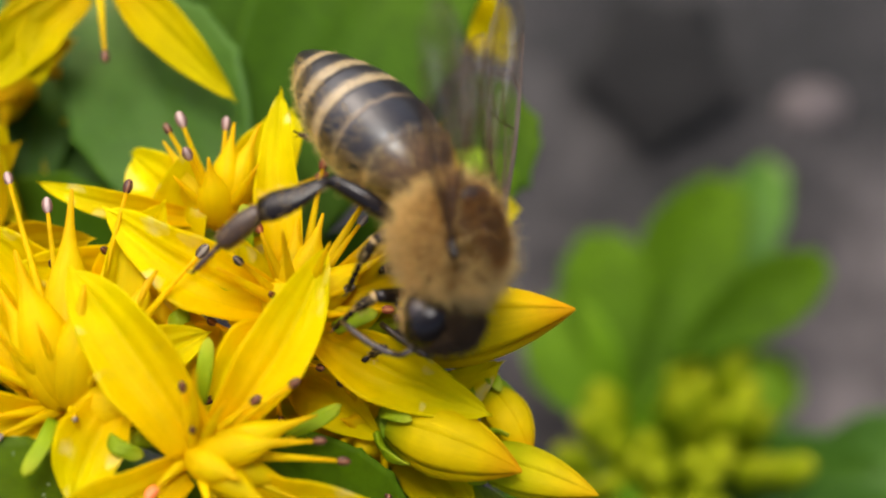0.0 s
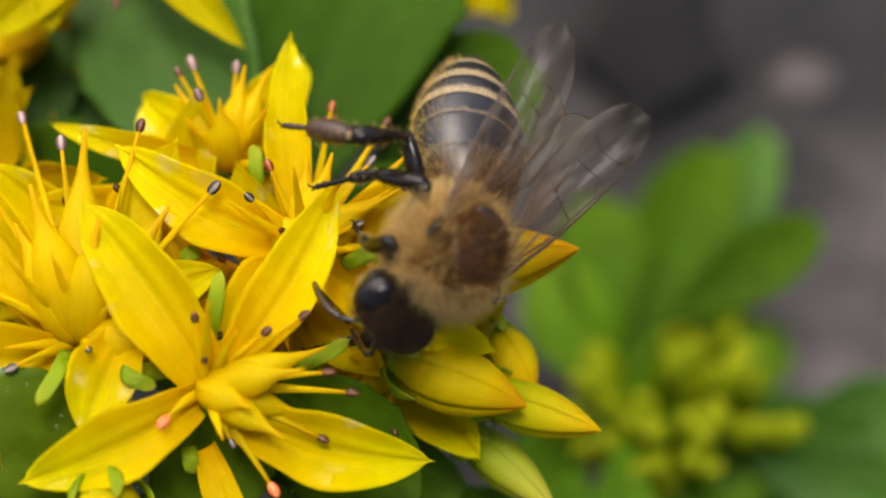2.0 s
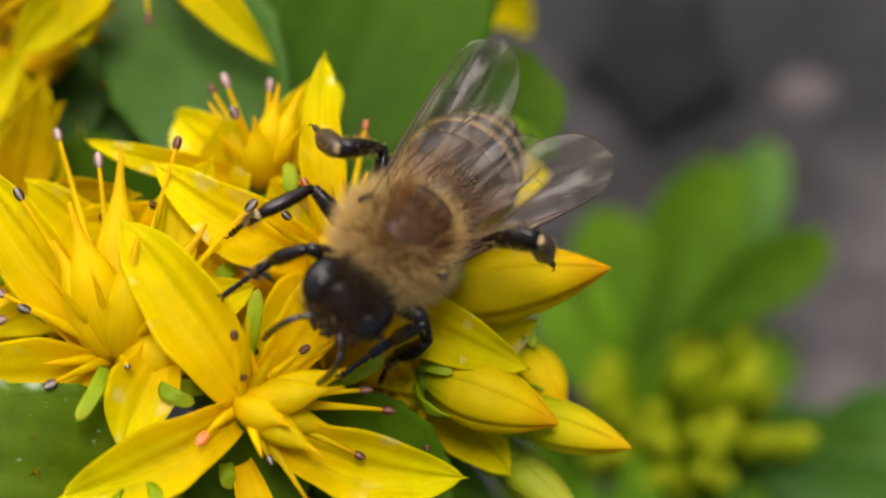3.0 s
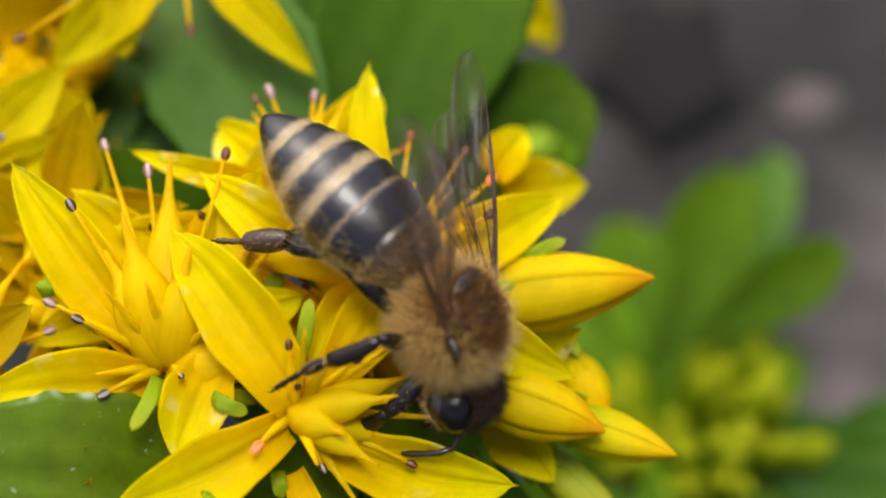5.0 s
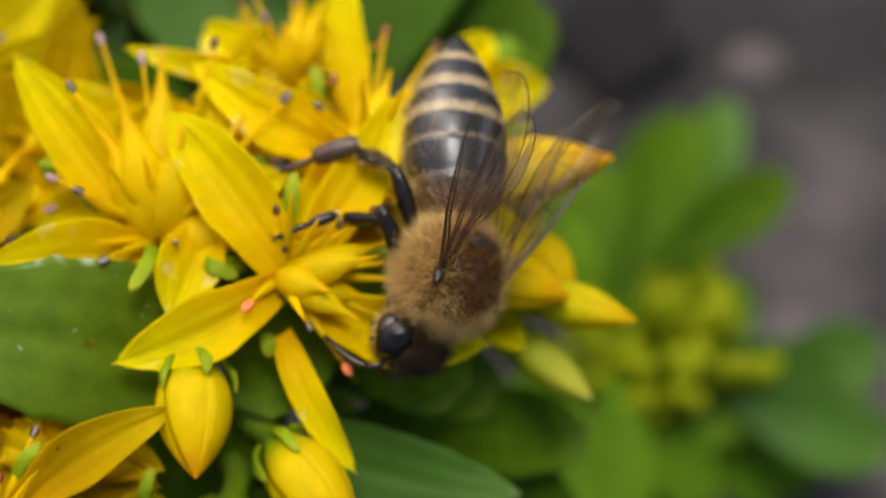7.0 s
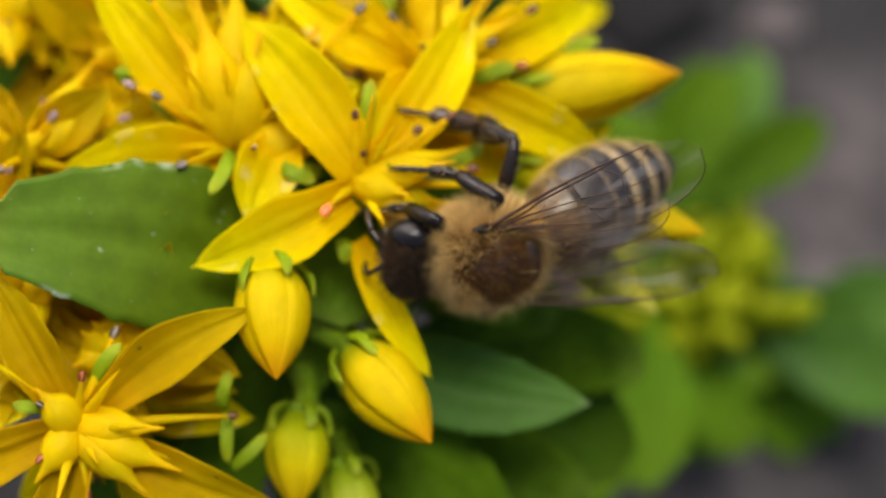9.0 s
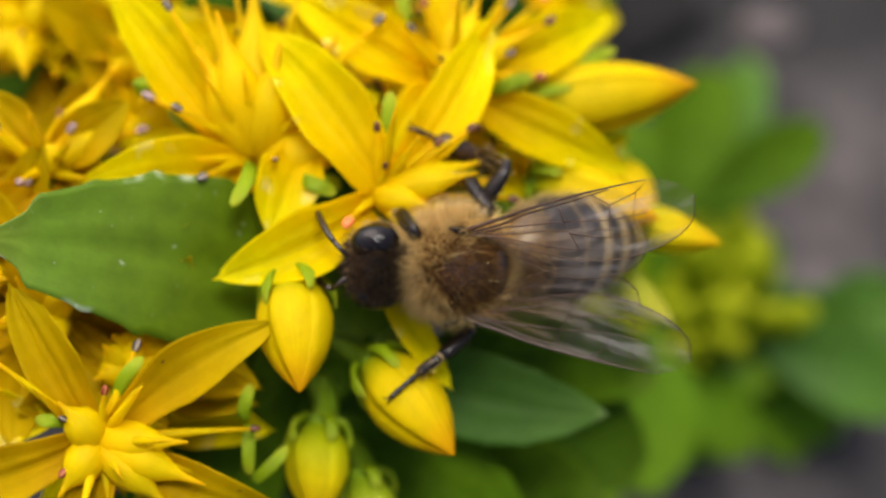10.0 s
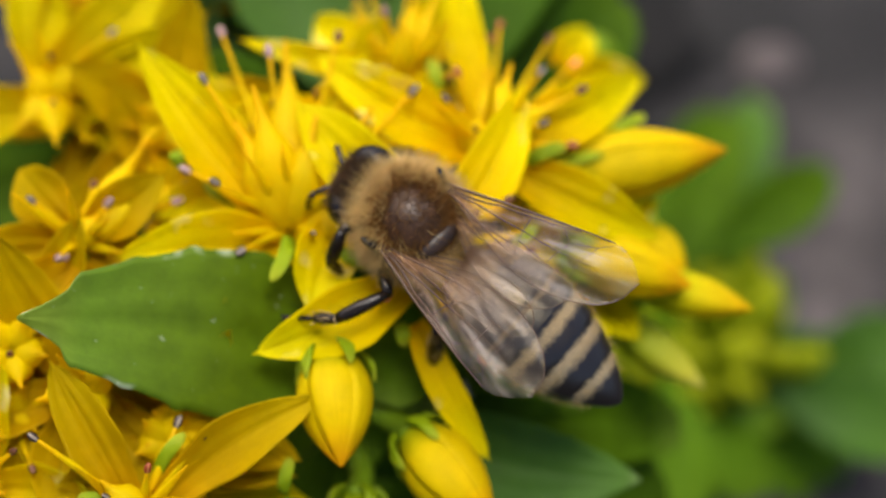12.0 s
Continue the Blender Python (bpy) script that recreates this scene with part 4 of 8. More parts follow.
def shell(name, colour, rough, coat=0.3, vary=0.35, scale=1800.0):
    m, n, l, b = material(name)
    tex = noise_node(n, l, scale, 6.0, 0.6)
    r = ramp(n, [(0.3, tuple(v * (1 - vary) for v in colour)), (0.72, tuple(v * (1 + vary) for v in colour))])
    l.new(tex.outputs["Fac"], r.inputs[0])
    l.new(r.outputs[0], b.inputs["Base Color"])
    b.inputs["Roughness"].default_value = rough
    b.inputs["Coat Weight"].default_value = coat
    b.inputs["Coat Roughness"].default_value = 0.25
    bump(n, l, b, tex.outputs["Fac"], 0.35, 0.00006)
    return m


CHITIN = shell("chitin_brown", (0.020, 0.0085, 0.0035), 0.42, 0.10)
SHIELD = shell("shield_red_brown", (0.075, 0.030, 0.008), 0.44, 0.08, 0.6, 1500.0)
JOINT = shell("joint_pale", (0.34, 0.23, 0.09), 0.5, 0.0)
UNDERCOAT = plain("undercoat_tan", (0.13, 0.066, 0.018), 0.9, 0.1, 0.35, 2200.0, 0.8)
HEAD = shell("chitin_head_dark", (0.018, 0.0088, 0.0045), 0.32, 0.25)
LEG = shell("leg_dark_brown", (0.0085, 0.005, 0.003), 0.26, 0.0)
LEG.node_tree.nodes["Principled BSDF"].inputs["Specular IOR Level"].default_value = 0.3
FOOT = shell("foot_brown", (0.040, 0.019, 0.006), 0.42, 0.1)
EYE = shell("eye_black", (0.006, 0.004, 0.0035), 0.10, 0.0, 0.3, 9000.0)
EYE.node_tree.nodes["Principled BSDF"].inputs["Specular IOR Level"].default_value = 0.28
VEIN = shell("wing_vein_brown", (0.050, 0.020, 0.006), 0.40, 0.05)

TERGITE, n, l, b = material("abdomen_banded")
along = n.new("ShaderNodeAttribute")
along.attribute_name = "along"
wob = noise_node(n, l, 3600.0, 5.0, 0.7)
shift = n.new("ShaderNodeMath")
shift.operation, shift.inputs[1].default_value, shift.inputs[2].default_value = "MULTIPLY_ADD", 0.07, -0.035
l.new(wob.outputs["Fac"], shift.inputs[0])
summed = n.new("ShaderNodeMath")
summed.operation = "ADD"
l.new(along.outputs["Fac"], summed.inputs[0])
l.new(shift.outputs[0], summed.inputs[1])
DARK, TAN, AMBER, EDGE = (0.009, 0.0065, 0.006), (0.31, 0.235, 0.125), (0.060, 0.030, 0.010), (0.16, 0.11, 0.06)
bands = ramp(n, [(0.0, AMBER), (0.12, AMBER), (0.19, DARK), (0.365, DARK), (0.375, EDGE), (0.385, (0.10, 0.07, 0.035)), (0.40, DARK), (0.485, DARK), (0.508, TAN), (0.53, TAN), (0.57, DARK), (0.640, DARK), (0.663, TAN), (0.685, TAN), (0.725, DARK),
                 (0.80, DARK), (0.820, TAN), (0.842, TAN), (0.875, DARK), (1.0, DARK)])
l.new(summed.outputs[0], bands.inputs[0])
l.new(bands.outputs[0], b.inputs["Base Color"])
b.inputs["Roughness"].default_value = 0.34
b.inputs["Coat Weight"].default_value = 0.35
b.inputs["Coat Roughness"].default_value = 0.22
bump(n, l, b, wob.outputs["Fac"], 0.3, 0.00008)


def hair_material(name, dark, light):
    m, n, l, b = material(name)
    geo = n.new("ShaderNodeNewGeometry")
    r = ramp(n, [(0.0, dark), (1.0, light)])
    l.new(geo.outputs["Random Per Island"], r.inputs[0])
    l.new(r.outputs[0], b.inputs["Base Color"])
    b.inputs["Roughness"].default_value = 0.6
    see_through(n, l, b, r.outputs[0], 0.5)
    return m


HAIR = hair_material("hair_tan", (0.44, 0.25, 0.05), (1.0, 0.79, 0.34))
HAIR_RUST = hair_material("hair_rust", (0.11, 0.034, 0.005), (0.36, 0.14, 0.018))
HAIR_AMBER = hair_material("hair_amber", (0.14, 0.055, 0.010), (0.52, 0.28, 0.06))
HAIR_BROWN = hair_material("hair_brown", (0.030, 0.011, 0.003), (0.15, 0.062, 0.014))
HAIR_PALE = hair_material("hair_pale", (0.46, 0.33, 0.14), (0.76, 0.58, 0.30))
HAIR_DARK = hair_material("hair_dark", (0.014, 0.008, 0.004), (0.11, 0.058, 0.018))

WING, n, l, b = material("wing_membrane")
clear = n.new("ShaderNodeBsdfTransparent")
clear.inputs["Color"].default_value = (0.97, 0.94, 0.88, 1)
span = n.new("ShaderNodeAttribute")
span.attribute_name = "along"
tone = ramp(n, [(0.0, (0.20, 0.072, 0.012)), (0.35, (0.27, 0.17, 0.10)), (0.7, (0.46, 0.42, 0.40)), (1.0, (0.52, 0.48, 0.38))])
l.new(span.outputs["Fac"], tone.inputs[0])
l.new(tone.outputs[0], b.inputs["Base Color"])
b.inputs["Roughness"].default_value = 0.4
b.inputs["Specular IOR Level"].default_value = 0.2
lay = n.new("ShaderNodeMapping")
lay.inputs["Scale"].default_value = (330.0, 2000.0, 330.0)
l.new(n.new("ShaderNodeTexCoord").outputs["Object"], lay.inputs["Vector"])
pleats = noise_node(n, l, 1.0, 3.0, 0.55, lay.outputs[0])
body = ramp(n, [(0.0, (0.30,) * 3), (0.32, (0.09,) * 3), (1.0, (0.052,) * 3)])
l.new(span.outputs["Fac"], body.inputs[0])
folds = ramp(n, [(0.38, (0.12,) * 3), (0.50, (0.55,) * 3), (0.62, (2.6,) * 3)])
l.new(pleats.outputs["Fac"], folds.inputs[0])
mx = n.new("ShaderNodeMixShader")
l.new(mix_colour(n, l, "MULTIPLY", 1.0, body.outputs[0], folds.outputs[0]), mx.inputs[0])
l.new(clear.outputs[0], mx.inputs[1])
l.new(b.outputs[0], mx.inputs[2])
sheen = n.new("ShaderNodeBsdfGlossy")
sheen.inputs["Color"].default_value = (0.95, 0.86, 0.84, 1)
sheen.inputs["Roughness"].default_value = 0.16
rise = n.new("ShaderNodeBump")
rise.inputs["Strength"].default_value, rise.inputs["Distance"].default_value = 0.7, 0.00035
l.new(pleats.outputs["Fac"], rise.inputs["Height"])
l.new(rise.outputs["Normal"], sheen.inputs["Normal"])
glint = n.new("ShaderNodeFresnel")
glint.inputs["IOR"].default_value = 1.2
l.new(rise.outputs["Normal"], glint.inputs["Normal"])
top_mix = n.new("ShaderNodeMixShader")
gloss = n.new("ShaderNodeMath")
gloss.operation, gloss.inputs[1].default_value = "MULTIPLY", 0.36
l.new(glint.outputs[0], gloss.inputs[0])
l.new(gloss.outputs[0], top_mix.inputs[0])
l.new(mx.outputs[0], top_mix.inputs[1])
l.new(sheen.outputs[0], top_mix.inputs[2])
l.new(top_mix.outputs[0], n["Material Output"].inputs["Surface"])


def hairs(spots, rnd, length, radius, jitter=0.5):
    """Fine tapering three-sided hairs; spots are places with the way that each hair points."""
    verts, faces = [], []
    for p, d in spots:
        d = (d.normalized() + Vector((rnd.gauss(0, jitter), rnd.gauss(0, jitter), rnd.gauss(0, jitter))) * 0.6).normalized()
        s = d.orthogonal().normalized()
        u = d.cross(s)
        k = rnd.uniform(0.55, 1.15) * length
        q = len(verts)
        for a in (0.0, 2.1, 4.2):
            verts.append(p + (s * math.cos(a) + u * math.sin(a)) * radius)
        mid = p + d * k * 0.55 + Vector((rnd.gauss(0, 0.05), rnd.gauss(0, 0.05), rnd.gauss(0, 0.05))) * k
        for a in (0.0, 2.1, 4.2):
            verts.append(mid + (s * math.cos(a) + u * math.sin(a)) * radius * 0.7)
        verts.append(mid + (mid - p).normalized() * k * 0.5)
        faces += [(q, q + 1, q + 4, q + 3), (q + 1, q + 2, q + 5, q + 4), (q + 2, q, q + 3, q + 5), (q + 3, q + 4, q + 6), (q + 4, q + 5, q + 6), (q + 5, q + 3, q + 6)]
    return verts, faces


def sphere_spots(rnd, count, centre, radii, keep, sweep=(0, 0, 0), tuft=0.55):
    out = []
    while len(out) < count:
        v = Vector((rnd.gauss(0, 1), rnd.gauss(0, 1), rnd.gauss(0, 1)))
        if v.length < 1e-3:
            continue
        v.normalize()
        if rnd.random() > keep(v):
            continue
        p = Vector(centre) + Vector((v.x * radii[0], v.y * radii[1], v.z * radii[2]))
        n = Vector((v.x / radii[0], v.y / radii[1], v.z / radii[2])).normalized()
        out.append((p - n * 0.04, n + Vector(sweep) + noise.noise_vector(v * 5.5) * tuft))
    return out


def fur(name, spots, mat, parent, length, radius, label, seed, jitter=0.5):
    v, f = hairs(spots, random.Random(seed), length, radius, jitter)
    return tagged(part(name, v, f, mat, parent, label, True), kind="stuff")


bee = thing("honeybee", (0, 0, 0), "tan-furred honeybee with a striped abdomen foraging on yellow flowers", "bee")
rnd = random.Random(31)

# thorax
TR = (2.0, 1.85, 1.7)
thorax = build("thorax", blob((0, 0, 0), (1, 0, 0), (0, 0, 1), TR, 20, 28, lambda u, v: 1 + 0.03 * math.cos(2 * v)), UNDERCOAT, bee, "thorax under tan fur")


def shield_mesh():
    """The bare back plate: a low dome that follows the thorax, with an uneven rim."""
    rings, cols = 14, 36
    verts, faces = [Vector((-0.12, 0, TR[2] * 1.004))], []
    for i in range(1, rings + 1):
        for j in range(cols):
            a = 2 * math.pi * j / cols
            q = i / rings * (0.80 + 0.04 * math.sin(3 * a + 1) + 0.02 * math.sin(7 * a))
            x, y = q * math.cos(a) * 0.92 - 0.06, q * math.sin(a)
            z = math.sqrt(max(0.0, 1 - x * x - y * y))
            k = 1.004 - 0.03 * max(0.0, i / rings - 0.8) / 0.2
            verts.append(Vector((x * TR[0] * k, y * TR[1] * k, z * TR[2] * k)))
    for j in range(cols):
        faces.append((0, 1 + j, 1 + (j + 1) % cols))
    for i in range(rings - 1):
        for j in range(cols):
            a, c = 1 + i * cols + j, 1 + i * cols + (j + 1) % cols
            faces.append((a, a + cols, c + cols, c))
    return verts, faces


part("shield", *shield_mesh(), SHIELD, thorax, "dark brown shining back plate")


def coat(v):
    """How thick the long fur grows: full on the sides, almost none over the round bare shield of the back."""
    bare = math.hypot((v.x + 0.06) / 0.72, v.y / 0.72) + 0.30 * noise.noise(v * 2.3) + 0.18 * noise.noise(v * 6.0) if v.z > 0 else 2.0
    return min(1.0, max(0.008, (bare - 0.82) / 0.50)) * (0.8 + 0.4 * noise.noise(v * 3.1))


fur("thorax_fur", sphere_spots(rnd, 12500, (0, 0, 0), TR, coat, (-0.15, 0, 0.1)), HAIR, thorax, 0.92, 0.0068, "dense golden tan fur", 1, 0.42)
fur("ring_fur", sphere_spots(rnd, 4200, (0, 0, 0), (2.04, 1.89, 1.73), lambda v: min(1.0, max(0.0, (math.hypot((v.x + 0.06) / 0.72, v.y / 0.72) + 0.35 * noise.noise(v * 3.0) - 0.5) / 0.7)) if v.z > 0 and abs(v.x) < 0.8 and abs(v.y) < 0.8 else 0.0, (-0.3, 0, 0.1)), HAIR_RUST, thorax, 0.40, 0.0065, "rust-brown fur round the bare shield", 7)
fur("dorsal_fur", sphere_spots(rnd, 6000, (0, 0, 0), TR, lambda v: 0.0 if v.z < 0.2 or math.hypot(v.x + 0.06, v.y) > 0.85 else 1.0, (-0.4, 0, 0.1)), HAIR_BROWN, thorax, 0.30, 0.006, "short brown fur on the back", 2)
fur("crest_fur", sphere_spots(rnd, 1700, (0, 0, 0), TR, lambda v: max(0.0, 0.6 + noise.noise(v * 3.3)) if v.z > 0.2 and math.hypot(v.x + 0.06, v.y) < 0.8 else 0.0, (-0.3, 0, 0.2)), HAIR_AMBER, thorax, 0.50, 0.006, "thin amber hairs over the bare back", 8)
fur("collar_fur", sphere_spots(rnd, 2400, (0, 0, 0), TR, lambda v: 1.0 if abs(v.x) > 0.78 and v.z > -0.5 else 0.0, (0, 0, 0.25)), HAIR_PALE, thorax, 0.62, 0.007, "pale fur collar", 3)
build("scutellum", blob((-1.25, 0, 1.25), (0, 1, 0), (0, 0, 1), (0.95, 0.42, 0.30), 10, 14), CHITIN, thorax, "brown raised plate")
for s in (-1, 1):
    build("wing_joint", blob((0.26, 1.80 * s, 0.98), (1, 0.35 * s, 0.2), (0, 0.6 * s, 1), (0.56, 0.17, 0.18), 10, 12, lambda u, v: 1 + 0.2 * math.sin(5 * u + 2 * v)), LEG, thorax, "dark wing root")

# head, from the neck joint
def face(u, v):
    return 1.0 - 0.12 * max(0.0, u - 0.5)


head = build("head", blob((1.05, 0, 0), (1, 0, 0), (0, 0, 1), (1.05, 1.72, 1.12), 16, 22, face), HEAD, bee, "dark heart-shaped head")
for s in (-1, 1):
    build("eye", blob((1.10, 1.00 * s, 0.29), (1, -0.16 * s, 0.15), (0, 0.55 * s, 1), (0.93, 0.72, 0.74), 18, 24), EYE, head, "glossy black eye")
    scape = [(1.85, 0.30 * s, 0.35), (2.25, 0.62 * s, 0.62), (2.6, 0.95 * s, 0.62)]
    whip = [(2.6, 0.95 * s, 0.62), (2.95, 1.12 * s, 0.25), (3.3, 1.22 * s, -0.35), (3.6, 1.25 * s, -1.0), (3.85, 1.22 * s, -1.6)]
    build("antenna_scape", tube(scape, [0.095, 0.105, 0.10], 8), HEAD, head, "dark antenna base")
    build("antenna", tube(whip, [0.10, 0.125, 0.13, 0.13, 0.10], 8), HEAD, head, "dark elbowed antenna")
    build("mandible", tube([(2.0, 0.38 * s, -0.45), (2.35, 0.34 * s, -0.75), (2.5, 0.10 * s, -1.0)], [0.16, 0.15, 0.06], 8), FOOT, head, "brown jaw")
build("tongue", tube([(2.0, 0, -0.6), (2.3, 0, -1.1), (2.35, 0, -1.7)], [0.16, 0.12, 0.05], 8), FOOT, head, "brown tongue sheath")
for x, y in ((0.85, 0.0), (0.65, 0.22), (0.65, -0.22)):
    build("simple_eye", blob((x, y, 1.08), (1, 0, 0), (0, 0, 1), (0.09, 0.09, 0.07), 6, 8), EYE, head)
HR = (1.05, 1.72, 1.12)
fur("head_fur", sphere_spots(rnd, 2400, (1.05, 0, 0), HR, lambda v: 1.0 if v.z > 0.0 and v.x < 0.0 + 0.25 * noise.noise(v * 4) and abs(v.y) < 0.6 else 0.0, (0.1, 0, 0.3)), HAIR_DARK, head, 0.62, 0.010, "upright dark brown fur on the crown", 4)
fur("forehead_fur", sphere_spots(rnd, 700, (1.05, 0, 0), HR, lambda v: 1.0 if v.x > -0.2 and v.z > -0.4 and abs(v.y) < 0.62 else 0.0, (0, 0, 0.25)), HAIR_DARK, head, 0.60, 0.010, "sparse upright dark hairs", 9)
fur("brow_fur", sphere_spots(rnd, 2200, (1.05, 0, 0), HR, lambda v: 1.0 if v.x > -0.1 and v.z > -0.3 and abs(v.y) < 0.5 else 0.0, (0, 0, 0.2)), HAIR_BROWN, head, 0.30, 0.008, "short brown fur on the face", 6)
fur("face_fur", sphere_spots(rnd, 1500, (1.05, 0, 0), HR, lambda v: 1.0 if (v.z < 0.1 or v.x > 0.7) and abs(v.y) < 0.85 else 0.0), HAIR, head, 0.34, 0.008, "tan fur on the cheeks", 5)

# abdomen, from the waist joint backwards
EDGES = (0.0, 0.20, 0.37, 0.485, 0.64, 0.80, 1.001)


def girth(s):
    k = max(i for i in range(6) if EDGES[i] <= s)
    q = (s - EDGES[k]) / (EDGES[k + 1] - EDGES[k])
    r = 2.18 * math.sin(math.pi * (0.02 + 0.98 * s) ** 0.8) ** 0.60 if s < 0.985 else 0.34
    r *= 1 - 0.12 * max(0.0, (s - 0.55) / 0.45) ** 1.6
    return max(0.1, r * (1 + 0.045 * q - 0.02))


def abdomen_mesh():
    rows, cols, length = 64, 30, 8.3
    verts, faces, along, across = [], [], [], []
    for i in range(rows + 1):
        s = i / rows
        r = girth(s) if i < rows else 0.03
        for j in range(cols):
            a = 2 * math.pi * j / cols
            verts.append(Vector((-length * s, r * math.cos(a), r * math.sin(a) * (0.92 if math.sin(a) > 0 else 0.82) - 0.35 * math.sin(math.pi * s) * 0.4)))
            along.append(s)
            across.append(math.sin(a))
    for i in range(rows):
        for j in range(cols):
            a, c = i * cols + j, i * cols + (j + 1) % cols
            faces.append((a, a + cols, c + cols, c))
    faces.append(tuple(range(cols)))
    return verts, faces, along, across


abdomen = build("abdomen", abdomen_mesh(), TERGITE, bee, "glossy black abdomen with tan bands")


def belt_spots(count, s0, s1, lay, rnd, low=-0.6, high=1.0):
    out = []
    for _ in range(count):
        s, a = rnd.uniform(s0, s1), rnd.uniform(0, 2 * math.pi)
        while not low <= math.sin(a) <= high:
            a = rnd.uniform(0, 2 * math.pi)
        r = girth(s)
        n = Vector((0.15, math.cos(a), math.sin(a)))
        out.append((Vector((-8.3 * s, r * math.cos(a), r * math.sin(a) * (0.92 if math.sin(a) > 0 else 0.82) - 0.14 * math.sin(math.pi * s))) - n * 0.02, n * (1 - lay) + Vector((-1, 0, 0)) * lay))
    return out


for k, (s0, s1, count) in enumerate(((0.495, 0.54, 520), (0.65, 0.695, 520), (0.81, 0.85, 400))):
    fur("hair_band", belt_spots(count, s0, s1, 0.72, rnd), HAIR_PALE, abdomen, 0.14, 0.007, "pale tan hair band", 10 + k, 0.25)
fur("waist_fur", belt_spots(1300, 0.05, 0.20, 0.45, rnd), HAIR, abdomen, 0.32, 0.0045, "tan fur at the waist", 15)
fur("flank_fur", belt_spots(3000, 0.10, 0.90, 0.40, rnd, -1.0, 0.30), HAIR, abdomen, 0.32, 0.0042, "fine pale hairs", 16)


# wings: span along x, trailing edge towards y
def fore_chord(s):
    lead = -0.12 * math.sin(math.pi * s) + 1.05 * max(0.0, (s - 0.80) / 0.20) ** 2.6
    if s < 0.68:
        trail = 0.16 + 2.50 * math.sin(math.pi / 2 * min(1, s / 0.68)) ** 1.4
    else:
        trail = 1.10 + 1.56 * math.sqrt(max(0.0, 1 - ((s - 0.68) / 0.32) ** 2.4))
    return lead, max(trail, lead + 0.02)


def hind_chord(s):
    lead = 0.05 * math.sin(math.pi * s) + 0.70 * max(0.0, (s - 0.78) / 0.22) ** 2.4
    if s < 0.66:
        trail = 0.12 + 1.85 * math.sin(math.pi / 2 * s / 0.66) ** 1.1
    else:
        trail = 0.75 + 1.22 * math.sqrt(max(0.0, 1 - ((s - 0.66) / 0.34) ** 2.2))
    return lead, max(trail, lead + 0.02)


def billow(x, y, length):
    s = x / length
    return 0.16 * math.sin(5.5 * s + 1.1 * y) * s + 0.10 * math.sin(3.1 * y) * s - 0.05 * y


def wing(name, length, chord, veins):
    rows, cols = 30, 10
    verts, faces, span, n = [], [], [], 31 * 11
    for h in (0.006, -0.006):
        for i in range(rows + 1):
            s = i / rows
            a, c = chord(s)
            for j in range(cols + 1):
                y = a + (c - a) * j / cols
                verts.append(Vector((length * s, y, billow(length * s, y, length) + h)))
                span.append(s)
    k = cols + 1
    for i in range(rows):
        for j in range(cols):
            a = i * k + j
            faces.append((a, a + k, a + k + 1, a + 1))
            faces.append((n + a, n + a + 1, n + a + k + 1, n + a + k))
        for j in (0, cols):
            a = i * k + j
            faces.append((a, a + k, n + a + k, n + a))
    w = part(name, verts, faces, WING, bee, "clear smoky wing", True, span)
    for r0, r1, pts in veins:
        path = []
        for (s0, q0), (s1, q1) in zip(pts, pts[1:]):
            for i in range(5):
                t = i / 5
                s, q = s0 + (s1 - s0) * t, q0 + (q1 - q0) * t
                a, c = chord(s)
                path.append((length * s, a + (c - a) * q))
        a, c = chord(pts[-1][0])
        path.append((length * pts[-1][0], a + (c - a) * pts[-1][1]))
        path = [Vector((x, y, billow(x, y, length))) for x, y in path]
        m = len(path) - 1
        build("vein", tube(path, [(1.15 - 0.62 * path[i].x / length) * (r0 + (r1 - r0) * i / m) for i in range(m + 1)], 5), VEIN, w)
    rim = []
    for i in range(41):
        q = i / 40
        lead, trail = chord(q)
        rim.append(Vector((length * q, trail, billow(length * q, trail, length))))
    lead, trail = chord(1.0)
    rim += [Vector((length * (1 + 0.001 * k), trail + (lead - trail) * k / 4, billow(length, trail, length))) for k in (1, 2, 3, 4)]
    build("wing_edge", tube(rim[6:], [0.018] * (len(rim) - 6), 5), VEIN, w)
    return w


FORE_VEINS = (
    (0.080, 0.034, ((0.0, 0.1), (0.3, 0.0), (0.6, 0.0), (0.84, 0.01))), (0.046, 0.029, ((0.02, 0.5), (0.3, 0.10), (0.55, 0.06), (0.68, 0.03))),
    (0.046, 0.029, ((0.03, 0.7), (0.2, 0.38), (0.45, 0.36))), (0.042, 0.019, ((0.02, 0.9), (0.25, 0.82), (0.48, 0.80))),
    (0.028, 0.019, ((0.45, 0.10), (0.45, 0.36), (0.48, 0.80))), (0.028, 0.018, ((0.45, 0.36), (0.62, 0.42), (0.80, 0.46))),
    (0.028, 0.018, ((0.46, 0.55), (0.62, 0.66), (0.74, 0.72))), (0.026, 0.018, ((0.60, 0.05), (0.66, 0.24), (0.78, 0.16), (0.84, 0.04))),
    (0.025, 0.018, ((0.66, 0.24), (0.64, 0.44), (0.62, 0.66))), (0.020, 0.014, ((0.78, 0.16), (0.74, 0.45), (0.74, 0.72))))
HIND_VEINS = ((0.046, 0.019, ((0.0, 0.2), (0.4, 0.02), (0.8, 0.02))), (0.033, 0.015, ((0.02, 0.6), (0.35, 0.40), (0.75, 0.42))), (0.028, 0.015, ((0.02, 0.8), (0.3, 0.75), (0.55, 0.8))), (0.020, 0.014, ((0.4, 0.05), (0.42, 0.41))))
right_fore_wing = wing("fore_wing", 9.0, fore_chord, FORE_VEINS)
